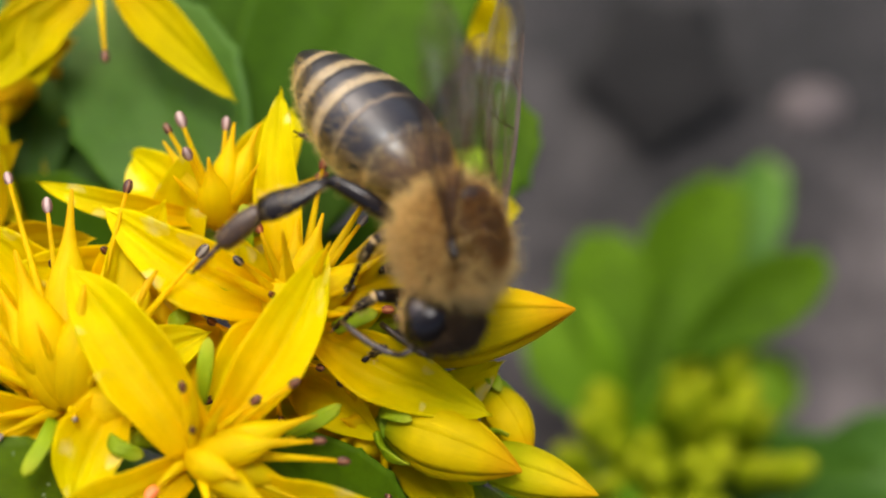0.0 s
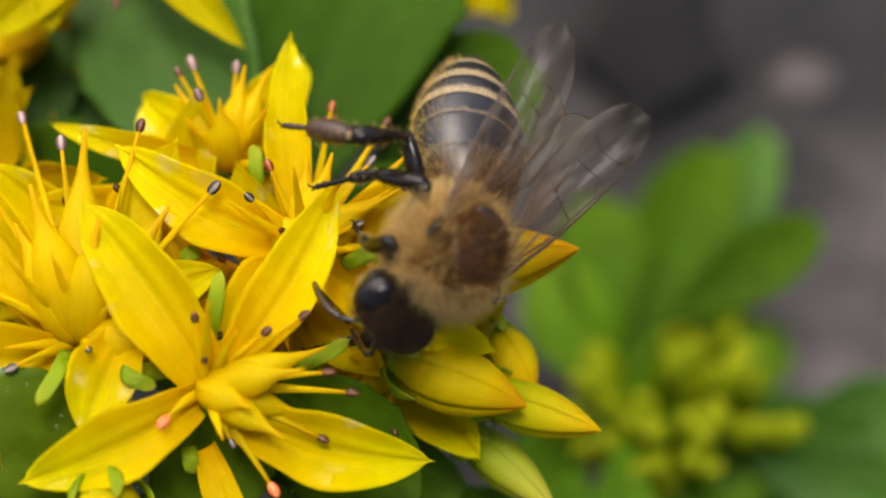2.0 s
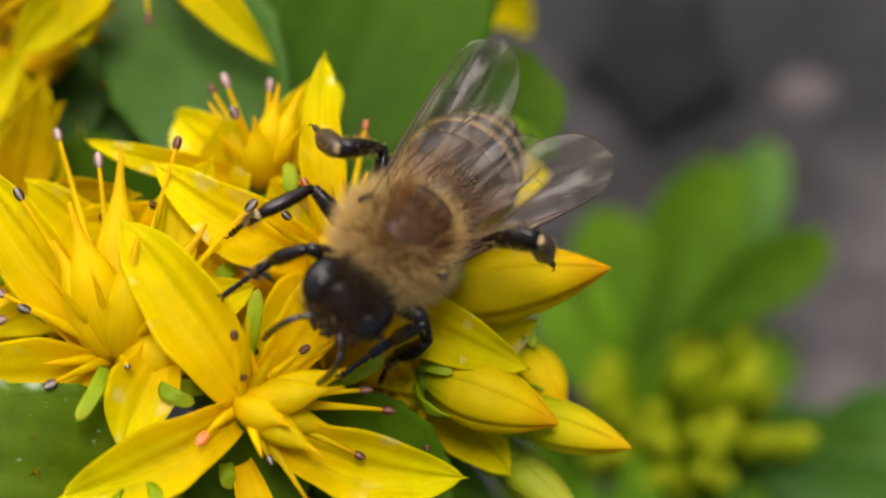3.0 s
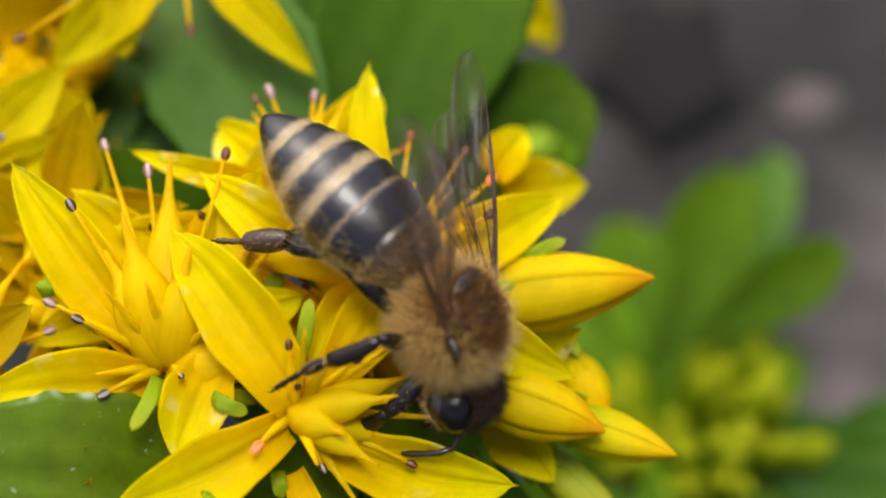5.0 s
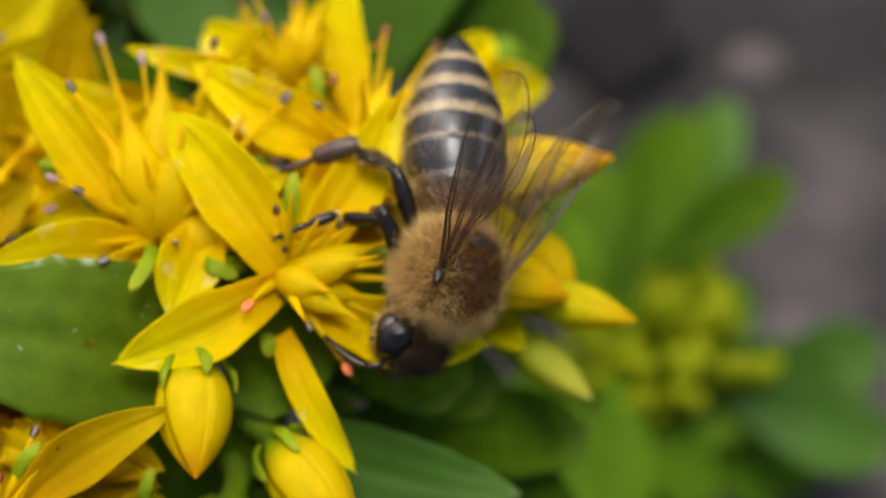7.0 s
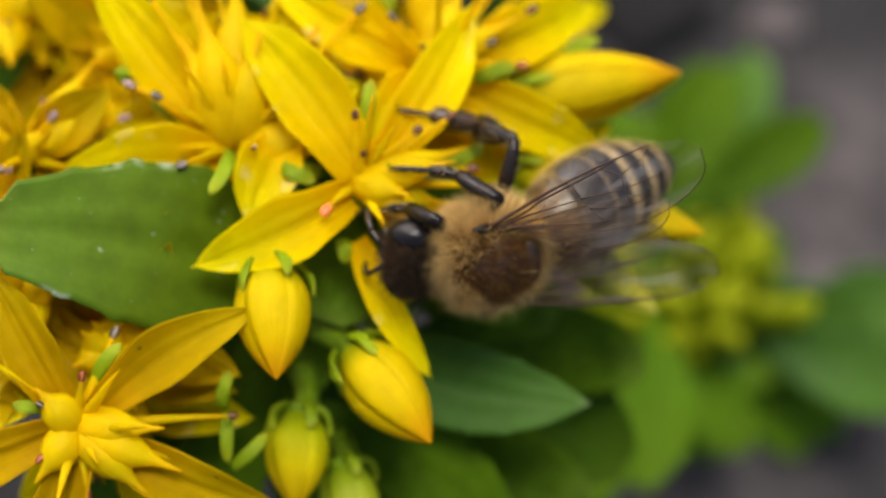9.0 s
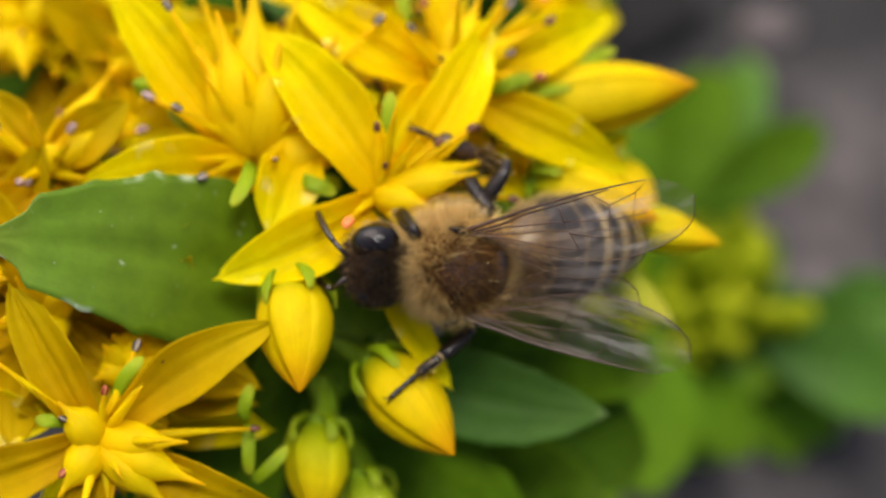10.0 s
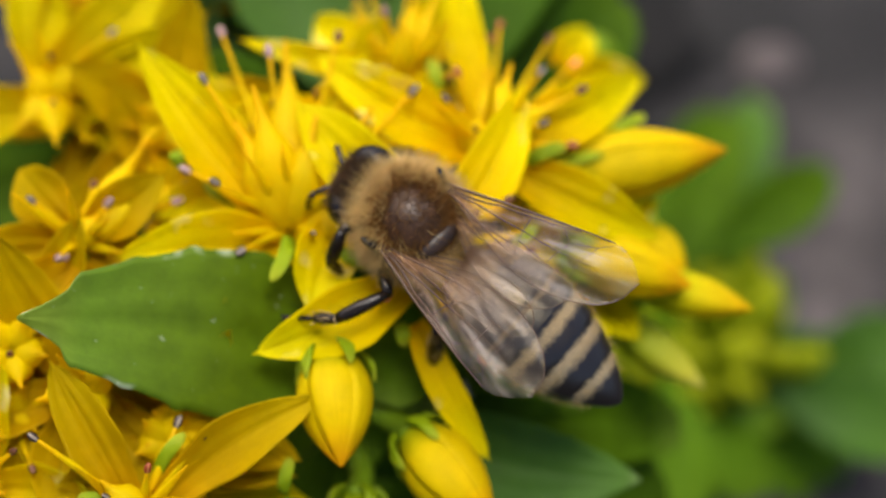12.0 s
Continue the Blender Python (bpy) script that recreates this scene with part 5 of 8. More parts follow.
left_fore_wing = wing("fore_wing", 9.0, fore_chord, FORE_VEINS)
right_hind_wing = wing("hind_wing", 6.4, hind_chord, HIND_VEINS)
left_hind_wing = wing("hind_wing", 6.4, hind_chord, HIND_VEINS)


# legs: every rod runs along its own x
def rod(name, length, radii, mat, label, flat=1.0, fuzz=0, seed=0, fuzz_mat=None, fuzz_len=0.25):
    m = len(radii) - 1
    v, f, al, ac = tube([(length * i / m, 0, 0.04 * length * math.sin(math.pi * i / m)) for i in range(m + 1)], radii, 10)
    v = [Vector((p.x, p.y * flat, p.z)) for p in v]
    ob = build(name, (v, f, al, ac), mat, bee, label)
    if fuzz:
        r = random.Random(seed)
        spots = []
        for _ in range(fuzz):
            s, a = r.uniform(0.05, 0.95), r.uniform(0, 6.283)
            rad = np.interp(s, [i / m for i in range(m + 1)], radii)
            spots.append((Vector((length * s, rad * flat * math.cos(a), rad * math.sin(a) + 0.04 * length * math.sin(math.pi * s))), Vector((0.7, math.cos(a), math.sin(a)))))
        fur("leg_hair", spots, fuzz_mat or HAIR_DARK, ob, fuzz_len, 0.008, "fine hairs", seed + 1, 0.3)
    return ob


def foot(name, length, first, wide, mat, seed):
    """Basal joint, then four short joints and a claw."""
    n, radii, xs = 26, [], []
    for i in range(n + 1):
        s = i / n
        if s < first:
            q = s / first
            radii.append(wide * (0.62 + 0.5 * math.sin(math.pi * (0.1 + 0.75 * q))))
        else:
            q = ((s - first) / (1 - first) * 4) % 1.0
            radii.append(0.085 + 0.05 * q)
    radii[-1] = 0.05
    v, f, al, ac = tube([(length * i / n, 0, -0.06 * math.sin(math.pi * i / n)) for i in range(n + 1)], radii, 8)
    ob = build(name, (v, f, al, ac), mat, bee, "jointed brown foot")
    r = random.Random(seed)
    spots = []
    for _ in range(90):
        s, a = r.uniform(0.0, first), r.uniform(0, 6.283)
        rad = radii[int(s * n)]
        spots.append((Vector((length * s, rad * math.cos(a), rad * math.sin(a))), Vector((0.9, math.cos(a), math.sin(a)))))
    fur("leg_hair", spots, HAIR, ob, 0.2, 0.008, "golden bristles", seed + 1, 0.3)
    build("joint", tube([(-0.06, 0, 0), (-0.02, 0, 0), (0.02, 0, 0), (0.06, 0, 0)], [min(wide, 0.2) * k for k in (0.75, 1.0, 1.0, 0.75)], 8), JOINT, ob, "pale narrow joint")
    for s in (-1, 1):
        build("claw", tube([(length - 0.05, 0, 0), (length + 0.14, 0.12 * s, 0.0), (length + 0.22, 0.16 * s, -0.12)], [0.045, 0.035, 0.012], 6), LEG, ob)
    return ob


THIGH = (0.183, 0.308, 0.378, 0.393, 0.365, 0.308, 0.238)
SHIN = (0.197, 0.267, 0.308, 0.337, 0.337, 0.323, 0.253)
HIND_SHIN = (0.197, 0.281, 0.378, 0.477, 0.561, 0.589, 0.477)
right_fore_femur = rod("femur", 2.0, THIGH, LEG, "dark glossy leg joint", 0.8, 40, 41, HAIR)
right_fore_tibia = rod("tibia", 1.8, SHIN, LEG, "dark glossy leg joint", 0.8, 40, 43)
right_fore_tarsus = foot("tarsus", 2.3, 0.45, 0.19, LEG, 45)
left_fore_femur = rod("femur", 2.0, THIGH, LEG, "dark glossy leg joint", 0.8, 40, 47, HAIR)
left_fore_tibia = rod("tibia", 1.8, SHIN, LEG, "dark glossy leg joint", 0.8, 40, 49)
left_fore_tarsus = foot("tarsus", 2.3, 0.45, 0.19, LEG, 51)
right_mid_femur = rod("femur", 2.4, THIGH, LEG, "dark glossy leg joint", 0.8, 40, 53, HAIR)
right_mid_tibia = rod("tibia", 2.1, SHIN, LEG, "dark glossy leg joint", 0.8, 40, 55)
right_mid_tarsus = foot("tarsus", 2.5, 0.45, 0.21, LEG, 57)
left_mid_femur = rod("femur", 2.4, THIGH, LEG, "dark glossy leg joint", 0.8, 40, 59, HAIR)
left_mid_tibia = rod("tibia", 2.1, SHIN, LEG, "dark glossy leg joint", 0.8, 40, 61)
left_mid_tarsus = foot("tarsus", 2.5, 0.45, 0.21, LEG, 63)
right_hind_femur = rod("femur", 2.6, THIGH, LEG, "dark glossy leg joint", 0.8, 40, 65, HAIR)
right_hind_tibia = rod("tibia", 2.6, HIND_SHIN, LEG, "broad dark shin with a pollen basket", 0.6, 110, 67, HAIR, 0.30)
right_hind_tarsus = foot("tarsus", 3.1, 0.58, 0.40, FOOT, 69)
left_hind_femur = rod("femur", 2.6, THIGH, LEG, "dark glossy leg joint", 0.8, 40, 71, HAIR)
left_hind_tibia = rod("tibia", 2.6, HIND_SHIN, LEG, "broad dark shin with a pollen basket", 0.6, 110, 73, HAIR, 0.30)
left_hind_tarsus = foot("tarsus", 3.1, 0.58, 0.40, FOOT, 75)


# ---- what moves ----
def motions():
    walk(bee, [
        (0, place((4.04, 0.80, 2.09), (0.221, -0.879, -0.422), (0.863, -0.025, 0.505))),
        (0.5, place((4.21, 0.38, 1.92), (0.125, -0.979, -0.162), (0.852, 0.022, 0.523))),
        (1, place((3.72, -0.32, 1.56), (-0.245, -0.965, -0.094), (0.675, -0.240, 0.698))),
        (1.5, place((3.51, -1.47, 0.96), (-0.439, -0.887, 0.142), (0.739, -0.266, 0.619))),
        (2, place((3.65, -1.50, 0.81), (-0.434, -0.901, -0.022), (0.718, -0.360, 0.596))),
        (2.2, place((3.30, -0.93, 1.06), (-0.408, -0.912, -0.037), (0.720, -0.346, 0.602))),
        (2.3, place((3.72, 0.24, 1.91), (-0.252, -0.859, 0.445), (0.504, 0.275, 0.819))),
        (2.5, place((2.13, 1.61, 2.33), (-0.472, -0.662, 0.583), (0.647, 0.189, 0.739))),
        (2.7, place((0.23, 0.03, 1.82), (-0.612, -0.691, 0.385), (0.618, -0.114, 0.778))),
        (3, place((0.52, -0.72, 1.57), (-0.483, -0.823, 0.299), (0.492, 0.028, 0.870))),
        (3.2, place((-0.12, -1.61, 1.43), (-0.496, -0.844, 0.203), (0.421, -0.029, 0.906))),
        (4.8, place((0.79, -2.23, 1.18), (0.317, -0.716, -0.622), (0.800, -0.151, 0.581))),
        (5, place((0.56, -3.03, 0.71), (0.377, -0.656, -0.654), (0.800, -0.126, 0.587))),
        (5.5, place((0.94, -3.07, 0.69), (0.293, -0.705, -0.646), (0.827, -0.151, 0.541))),
        (6, place((1.54, -5.16, -0.43), (0.097, -0.934, -0.342), (0.859, -0.095, 0.504))),
        (6.5, place((1.78, -5.91, -0.85), (-0.045, -0.918, -0.395), (0.806, -0.267, 0.529))),
        (8.3, place((-0.46, -8.37, -2.28), (-0.905, -0.426, -0.005), (0.381, -0.814, 0.439))),
        (8.5, place((-0.31, -9.05, -2.66), (-0.911, -0.413, 0.006), (0.361, -0.789, 0.497))),
        (9, place((-0.15, -8.42, -2.31), (-0.947, -0.320, 0.003), (0.292, -0.860, 0.419))),
        (9.5, place((-1.86, -8.36, -2.10), (-0.921, -0.337, 0.195), (0.384, -0.705, 0.596))),
        (10, place((-2.29, -8.55, -1.95), (-0.946, -0.251, 0.207), (0.324, -0.791, 0.520))),
        (10.1, place((-1.91, -8.38, -1.89), (-0.938, -0.236, 0.253), (0.340, -0.762, 0.551))),
        (10.2, place((-2.11, -7.97, -0.84), (-0.790, -0.056, 0.611), (0.497, -0.643, 0.583))),
        (10.3, place((-2.74, -7.45, -0.21), (-0.702, 0.070, 0.708), (0.356, -0.827, 0.435))),
        (10.5, place((-4.84, -5.94, 0.05), (-0.683, 0.410, 0.604), (0.230, -0.664, 0.711))),
        (11, place((-5.57, -5.32, 0.20), (-0.477, 0.751, 0.456), (0.070, -0.485, 0.872))),
        (11.5, place((-5.04, -4.64, 0.62), (-0.459, 0.774, 0.436), (0.215, -0.380, 0.900))),
        (12, place((-5.43, -4.89, 0.57), (-0.672, 0.650, 0.355), (0.067, -0.424, 0.903))),
    ])
    walk(head, [
        (0, place((1.95, 0.00, -0.15), (0.367, -0.044, -0.929), (0.923, -0.110, 0.369))),
        (0.5, place((1.95, 0.00, -0.15), (0.607, -0.105, -0.788), (0.776, -0.134, 0.616))),
        (1, place((1.95, 0.00, -0.15), (0.477, -0.074, -0.876), (0.865, -0.135, 0.483))),
        (1.5, place((1.95, 0.00, -0.15), (0.567, -0.022, -0.824), (0.823, -0.032, 0.567))),
        (2, place((1.95, 0.00, -0.15), (0.517, -0.049, -0.854), (0.851, -0.081, 0.520))),
        (2.2, place((1.95, 0.00, -0.15), (0.553, -0.145, -0.821), (0.794, -0.208, 0.571))),
        (2.3, place((1.95, 0.00, -0.15), (0.584, -0.321, -0.745), (0.653, -0.359, 0.667))),
        (2.5, place((1.95, 0.00, -0.15), (0.824, -0.353, -0.443), (0.407, -0.175, 0.896))),
        (2.7, place((1.95, 0.00, -0.15), (0.747, 0.133, -0.651), (0.641, 0.114, 0.759))),
        (3, place((1.95, 0.00, -0.15), (0.824, 0.074, -0.562), (0.560, 0.050, 0.827))),
        (3.2, place((1.95, 0.00, -0.15), (0.723, 0.052, -0.689), (0.687, 0.049, 0.725))),
        (4.8, place((1.95, 0.00, -0.15), (0.796, -0.090, -0.598), (0.595, -0.068, 0.801))),
        (5, place((1.95, 0.00, -0.15), (0.783, -0.075, -0.618), (0.615, -0.059, 0.787))),
        (5.5, place((1.95, 0.00, -0.15), (0.764, -0.087, -0.640), (0.636, -0.072, 0.769))),
        (6, place((1.95, 0.00, -0.15), (0.580, -0.161, -0.798), (0.770, -0.213, 0.602))),
        (6.5, place((1.95, 0.00, -0.15), (0.688, -0.036, -0.725), (0.724, -0.038, 0.689))),
        (8.3, place((1.95, 0.00, -0.15), (0.644, 0.012, -0.765), (0.765, 0.014, 0.644))),
        (8.5, place((1.95, 0.00, -0.15), (0.662, -0.062, -0.747), (0.743, -0.070, 0.665))),
        (9, place((1.95, 0.00, -0.15), (0.669, -0.131, -0.732), (0.718, -0.141, 0.682))),
        (9.5, place((1.95, 0.00, -0.15), (0.807, 0.006, -0.591), (0.591, 0.004, 0.807))),
        (10, place((1.95, 0.00, -0.15), (0.837, -0.005, -0.548), (0.548, -0.003, 0.837))),
        (10.1, place((1.95, 0.00, -0.15), (0.877, -0.112, -0.468), (0.464, -0.059, 0.884))),
        (10.2, place((1.95, 0.00, -0.15), (0.628, -0.181, -0.757), (0.727, -0.210, 0.653))),
        (10.3, place((1.95, 0.00, -0.15), (0.703, -0.107, -0.703), (0.695, -0.106, 0.711))),
        (10.5, place((1.20, 0.00, -0.30), (0.799, 0.129, -0.588), (0.580, 0.094, 0.809))),
        (11, place((1.20, 0.00, -0.30), (0.572, 0.017, -0.820), (0.820, 0.024, 0.572))),
        (11.5, place((1.20, 0.00, -0.30), (0.723, 0.159, -0.673), (0.657, 0.144, 0.740))),
        (12, place((1.20, 0.00, -0.30), (0.779, 0.267, -0.568), (0.537, 0.184, 0.823))),
    ])
    walk(abdomen, [
        (0, place((-1.75, 0.00, -0.25), (0.769, -0.185, 0.612), (-0.595, 0.143, 0.791))),
        (0.5, place((-1.75, 0.00, -0.25), (0.778, -0.175, 0.603), (-0.588, 0.133, 0.798))),
        (1, place((-1.75, 0.00, -0.25), (0.773, 0.037, 0.633), (-0.632, -0.030, 0.774))),
        (1.5, place((-1.75, 0.00, -0.25), (0.852, 0.132, 0.506), (-0.500, -0.077, 0.863))),
        (2, place((-1.75, 0.00, -0.25), (0.863, 0.033, 0.504), (-0.503, -0.019, 0.864))),
        (2.2, place((-1.75, 0.00, -0.25), (0.865, 0.010, 0.501), (-0.501, -0.006, 0.865))),
        (2.3, place((-1.75, 0.00, -0.25), (0.911, 0.259, 0.322), (-0.310, -0.088, 0.947))),
        (2.5, place((-1.75, 0.00, -0.25), (0.965, 0.067, 0.255), (-0.254, -0.018, 0.967))),
        (2.7, place((-1.75, 0.00, -0.25), (0.945, 0.001, 0.328), (-0.328, -0.000, 0.945))),
        (3, place((-1.75, 0.00, -0.25), (0.976, -0.032, 0.213), (-0.213, 0.007, 0.977))),
        (3.2, place((-1.75, 0.00, -0.25), (0.981, 0.030, 0.193), (-0.193, -0.006, 0.981))),
        (4.8, place((-1.75, 0.00, -0.25), (0.832, -0.126, 0.541), (-0.535, 0.081, 0.841))),
        (5, place((-1.75, 0.00, -0.25), (0.844, -0.075, 0.531), (-0.529, 0.047, 0.847))),
        (5.5, place((-1.75, 0.00, -0.25), (0.843, -0.085, 0.531), (-0.529, 0.053, 0.847))),
        (6, place((-1.75, 0.00, -0.25), (0.910, 0.033, 0.414), (-0.414, -0.015, 0.910))),
        (6.5, place((-1.75, 0.00, -0.25), (0.937, 0.014, 0.350), (-0.350, -0.005, 0.937))),
        (8.3, place((-1.75, 0.00, -0.25), (0.872, -0.082, 0.483), (-0.481, 0.045, 0.876))),
        (8.5, place((-1.75, 0.00, -0.25), (0.874, -0.053, 0.483), (-0.482, 0.029, 0.876))),
        (9, place((-1.75, 0.00, -0.25), (0.907, -0.088, 0.411), (-0.409, 0.040, 0.912))),
        (9.5, place((-1.75, 0.00, -0.25), (0.930, -0.087, 0.358), (-0.356, 0.033, 0.934))),
        (10, place((-1.75, 0.00, -0.25), (0.947, -0.153, 0.282), (-0.278, 0.045, 0.960))),
        (10.1, place((-1.75, 0.00, -0.25), (0.950, -0.136, 0.282), (-0.279, 0.040, 0.959))),
        (10.2, place((-1.75, 0.00, -0.25), (0.977, 0.059, 0.205), (-0.205, -0.012, 0.979))),
        (10.3, place((-1.75, 0.00, -0.25), (0.992, 0.039, 0.117), (-0.117, -0.005, 0.993))),
        (10.5, place((-2.25, -0.35, -0.22), (0.981, 0.062, 0.182), (-0.182, 0.005, 0.983))),
        (11, place((-2.25, -0.35, -0.22), (0.954, 0.192, 0.232), (-0.232, -0.022, 0.973))),
        (11.5, place((-2.25, -0.35, -0.22), (0.980, 0.172, 0.099), (-0.098, -0.014, 0.995))),
        (12, place((-2.25, -0.35, -0.22), (0.995, 0.103, -0.011), (0.011, 0.001, 1.000))),
    ])
    walk(right_fore_wing, [
        (0, sail((0.35, -1.70, 0.85), (-0.724, -0.579, 0.374), (-0.515, 0.815, 0.265))),
        (0.5, sail((0.35, -1.70, 0.85), (-0.998, 0.001, 0.060), (0.001, 1.000, -0.000))),
        (1, sail((0.35, -1.70, 0.85), (-0.999, -0.036, 0.020), (-0.036, 0.999, 0.001))),
        (1.5, sail((0.35, -1.70, 0.85), (-0.979, -0.205, 0.015), (-0.205, 0.979, 0.003))),
        (2, sail((0.35, -1.70, 0.85), (-0.983, -0.146, 0.112), (-0.145, 0.989, 0.016))),
        (2.2, sail((0.35, -1.70, 0.85), (-0.988, -0.147, 0.044), (-0.147, 0.989, 0.007))),
        (2.3, sail((0.35, -1.70, 0.85), (-0.955, -0.036, 0.295), (-0.035, 0.999, 0.011))),
        (2.5, sail((0.35, -1.70, 0.85), (-0.965, -0.003, 0.263), (-0.003, 1.000, 0.001))),
        (2.7, sail((0.35, -1.70, 0.85), (-0.951, -0.286, 0.117), (-0.283, 0.958, 0.035))),
        (3, sail((0.35, -1.70, 0.85), (-0.972, -0.177, 0.153), (-0.175, 0.984, 0.028))),
        (3.2, sail((0.35, -1.70, 0.85), (-0.927, -0.245, 0.286), (-0.234, 0.970, 0.072))),
        (4.8, sail((0.35, -1.70, 0.85), (-0.930, -0.268, 0.251), (-0.259, 0.963, 0.070))),
        (5, sail((0.35, -1.70, 0.85), (-0.907, -0.303, 0.291), (-0.289, 0.953, 0.093))),
        (5.5, sail((0.35, -1.70, 0.85), (-0.948, -0.230, 0.219), (-0.224, 0.973, 0.052))),
        (6, sail((0.35, -1.70, 0.85), (-0.894, -0.331, 0.301), (-0.314, 0.944, 0.106))),
        (6.5, sail((0.35, -1.70, 0.85), (-0.669, -0.632, 0.391), (-0.546, 0.775, 0.319))),
        (8.3, sail((0.35, -1.70, 0.85), (-0.750, -0.472, 0.464), (-0.401, 0.882, 0.248))),
        (8.5, sail((0.35, -1.70, 0.85), (-0.749, -0.435, 0.500), (-0.362, 0.900, 0.242))),
        (9, sail((0.35, -1.70, 0.85), (-0.729, -0.520, 0.445), (-0.444, 0.854, 0.271))),
        (9.5, sail((0.35, -1.70, 0.85), (-0.726, -0.375, 0.576), (-0.294, 0.927, 0.233))),
        (10, sail((0.35, -1.70, 0.85), (-0.708, -0.428, 0.562), (-0.335, 0.904, 0.266))),
        (10.1, sail((0.35, -1.70, 0.85), (-0.684, -0.390, 0.617), (-0.289, 0.921, 0.261))),
        (10.2, sail((0.35, -1.70, 0.85), (-0.902, -0.174, 0.396), (-0.159, 0.985, 0.070))),
        (10.3, sail((0.35, -1.70, 0.85), (-0.894, -0.269, 0.357), (-0.250, 0.963, 0.100))),
        (10.5, sail((0.35, -1.70, 0.85), (-0.882, -0.252, 0.399), (-0.229, 0.968, 0.104))),
        (11, sail((0.35, -1.70, 0.85), (-0.888, -0.319, 0.331), (-0.299, 0.948, 0.111))),
        (11.5, sail((0.35, -1.70, 0.85), (-0.827, -0.240, 0.509), (-0.205, 0.971, 0.126))),
        (12, sail((0.35, -1.70, 0.85), (-0.805, -0.304, 0.509), (-0.257, 0.953, 0.163))),
    ])
    walk(right_hind_wing, [
        (0, sail((-0.45, -1.55, 0.75), (-0.822, -0.381, 0.424), (-0.339, 0.925, 0.175))),
        (0.5, sail((-0.45, -1.55, 0.75), (-0.972, 0.226, 0.059), (0.226, 0.974, -0.014))),
        (1, sail((-0.45, -1.55, 0.75), (-0.982, 0.189, 0.019), (0.189, 0.982, -0.004))),
        (1.5, sail((-0.45, -1.55, 0.75), (-1.000, 0.021, 0.016), (0.021, 1.000, -0.000))),
        (2, sail((-0.45, -1.55, 0.75), (-0.990, 0.080, 0.112), (0.080, 0.997, -0.009))),
        (2.2, sail((-0.45, -1.55, 0.75), (-0.996, 0.079, 0.044), (0.079, 0.997, -0.004))),
        (2.3, sail((-0.45, -1.55, 0.75), (-0.938, 0.190, 0.290), (0.181, 0.982, -0.056))),
        (2.5, sail((-0.45, -1.55, 0.75), (-0.941, 0.222, 0.257), (0.214, 0.975, -0.058))),
        (2.7, sail((-0.45, -1.55, 0.75), (-0.991, -0.063, 0.122), (-0.062, 0.998, 0.008))),
        (3, sail((-0.45, -1.55, 0.75), (-0.987, 0.049, 0.156), (0.048, 0.999, -0.008))),
        (3.2, sail((-0.45, -1.55, 0.75), (-0.955, -0.020, 0.295), (-0.019, 1.000, 0.006))),
        (4.8, sail((-0.45, -1.55, 0.75), (-0.964, -0.044, 0.260), (-0.043, 0.999, 0.012))),
        (5, sail((-0.45, -1.55, 0.75), (-0.949, -0.081, 0.305), (-0.077, 0.997, 0.025))),
        (5.5, sail((-0.45, -1.55, 0.75), (-0.974, -0.006, 0.226), (-0.005, 1.000, 0.001))),
        (6, sail((-0.45, -1.55, 0.75), (-0.942, -0.111, 0.317), (-0.105, 0.994, 0.035))),
        (6.5, sail((-0.45, -1.55, 0.75), (-0.775, -0.442, 0.452), (-0.382, 0.897, 0.223))),
        (8.3, sail((-0.45, -1.55, 0.75), (-0.821, -0.261, 0.508), (-0.222, 0.965, 0.137))),
        (8.5, sail((-0.45, -1.55, 0.75), (-0.811, -0.221, 0.542), (-0.184, 0.975, 0.123))),
        (9, sail((-0.45, -1.55, 0.75), (-0.810, -0.315, 0.495), (-0.269, 0.949, 0.164))),
        (9.5, sail((-0.45, -1.55, 0.75), (-0.774, -0.157, 0.614), (-0.123, 0.988, 0.098))),
        (10, sail((-0.45, -1.55, 0.75), (-0.765, -0.214, 0.607), (-0.167, 0.977, 0.133))),
        (10.1, sail((-0.45, -1.55, 0.75), (-0.731, -0.172, 0.660), (-0.128, 0.985, 0.115))),
        (10.2, sail((-0.45, -1.55, 0.75), (-0.914, 0.052, 0.402), (0.048, 0.999, -0.021))),
        (10.3, sail((-0.45, -1.55, 0.75), (-0.928, -0.045, 0.371), (-0.042, 0.999, 0.017))),
        (10.5, sail((-0.45, -1.55, 0.75), (-0.911, -0.027, 0.412), (-0.025, 1.000, 0.011))),
        (11, sail((-0.45, -1.55, 0.75), (-0.932, -0.098, 0.348), (-0.091, 0.995, 0.034))),
        (11.5, sail((-0.45, -1.55, 0.75), (-0.852, -0.016, 0.524), (-0.013, 1.000, 0.008))),
        (12, sail((-0.45, -1.55, 0.75), (-0.842, -0.082, 0.533), (-0.069, 0.997, 0.044))),
    ])
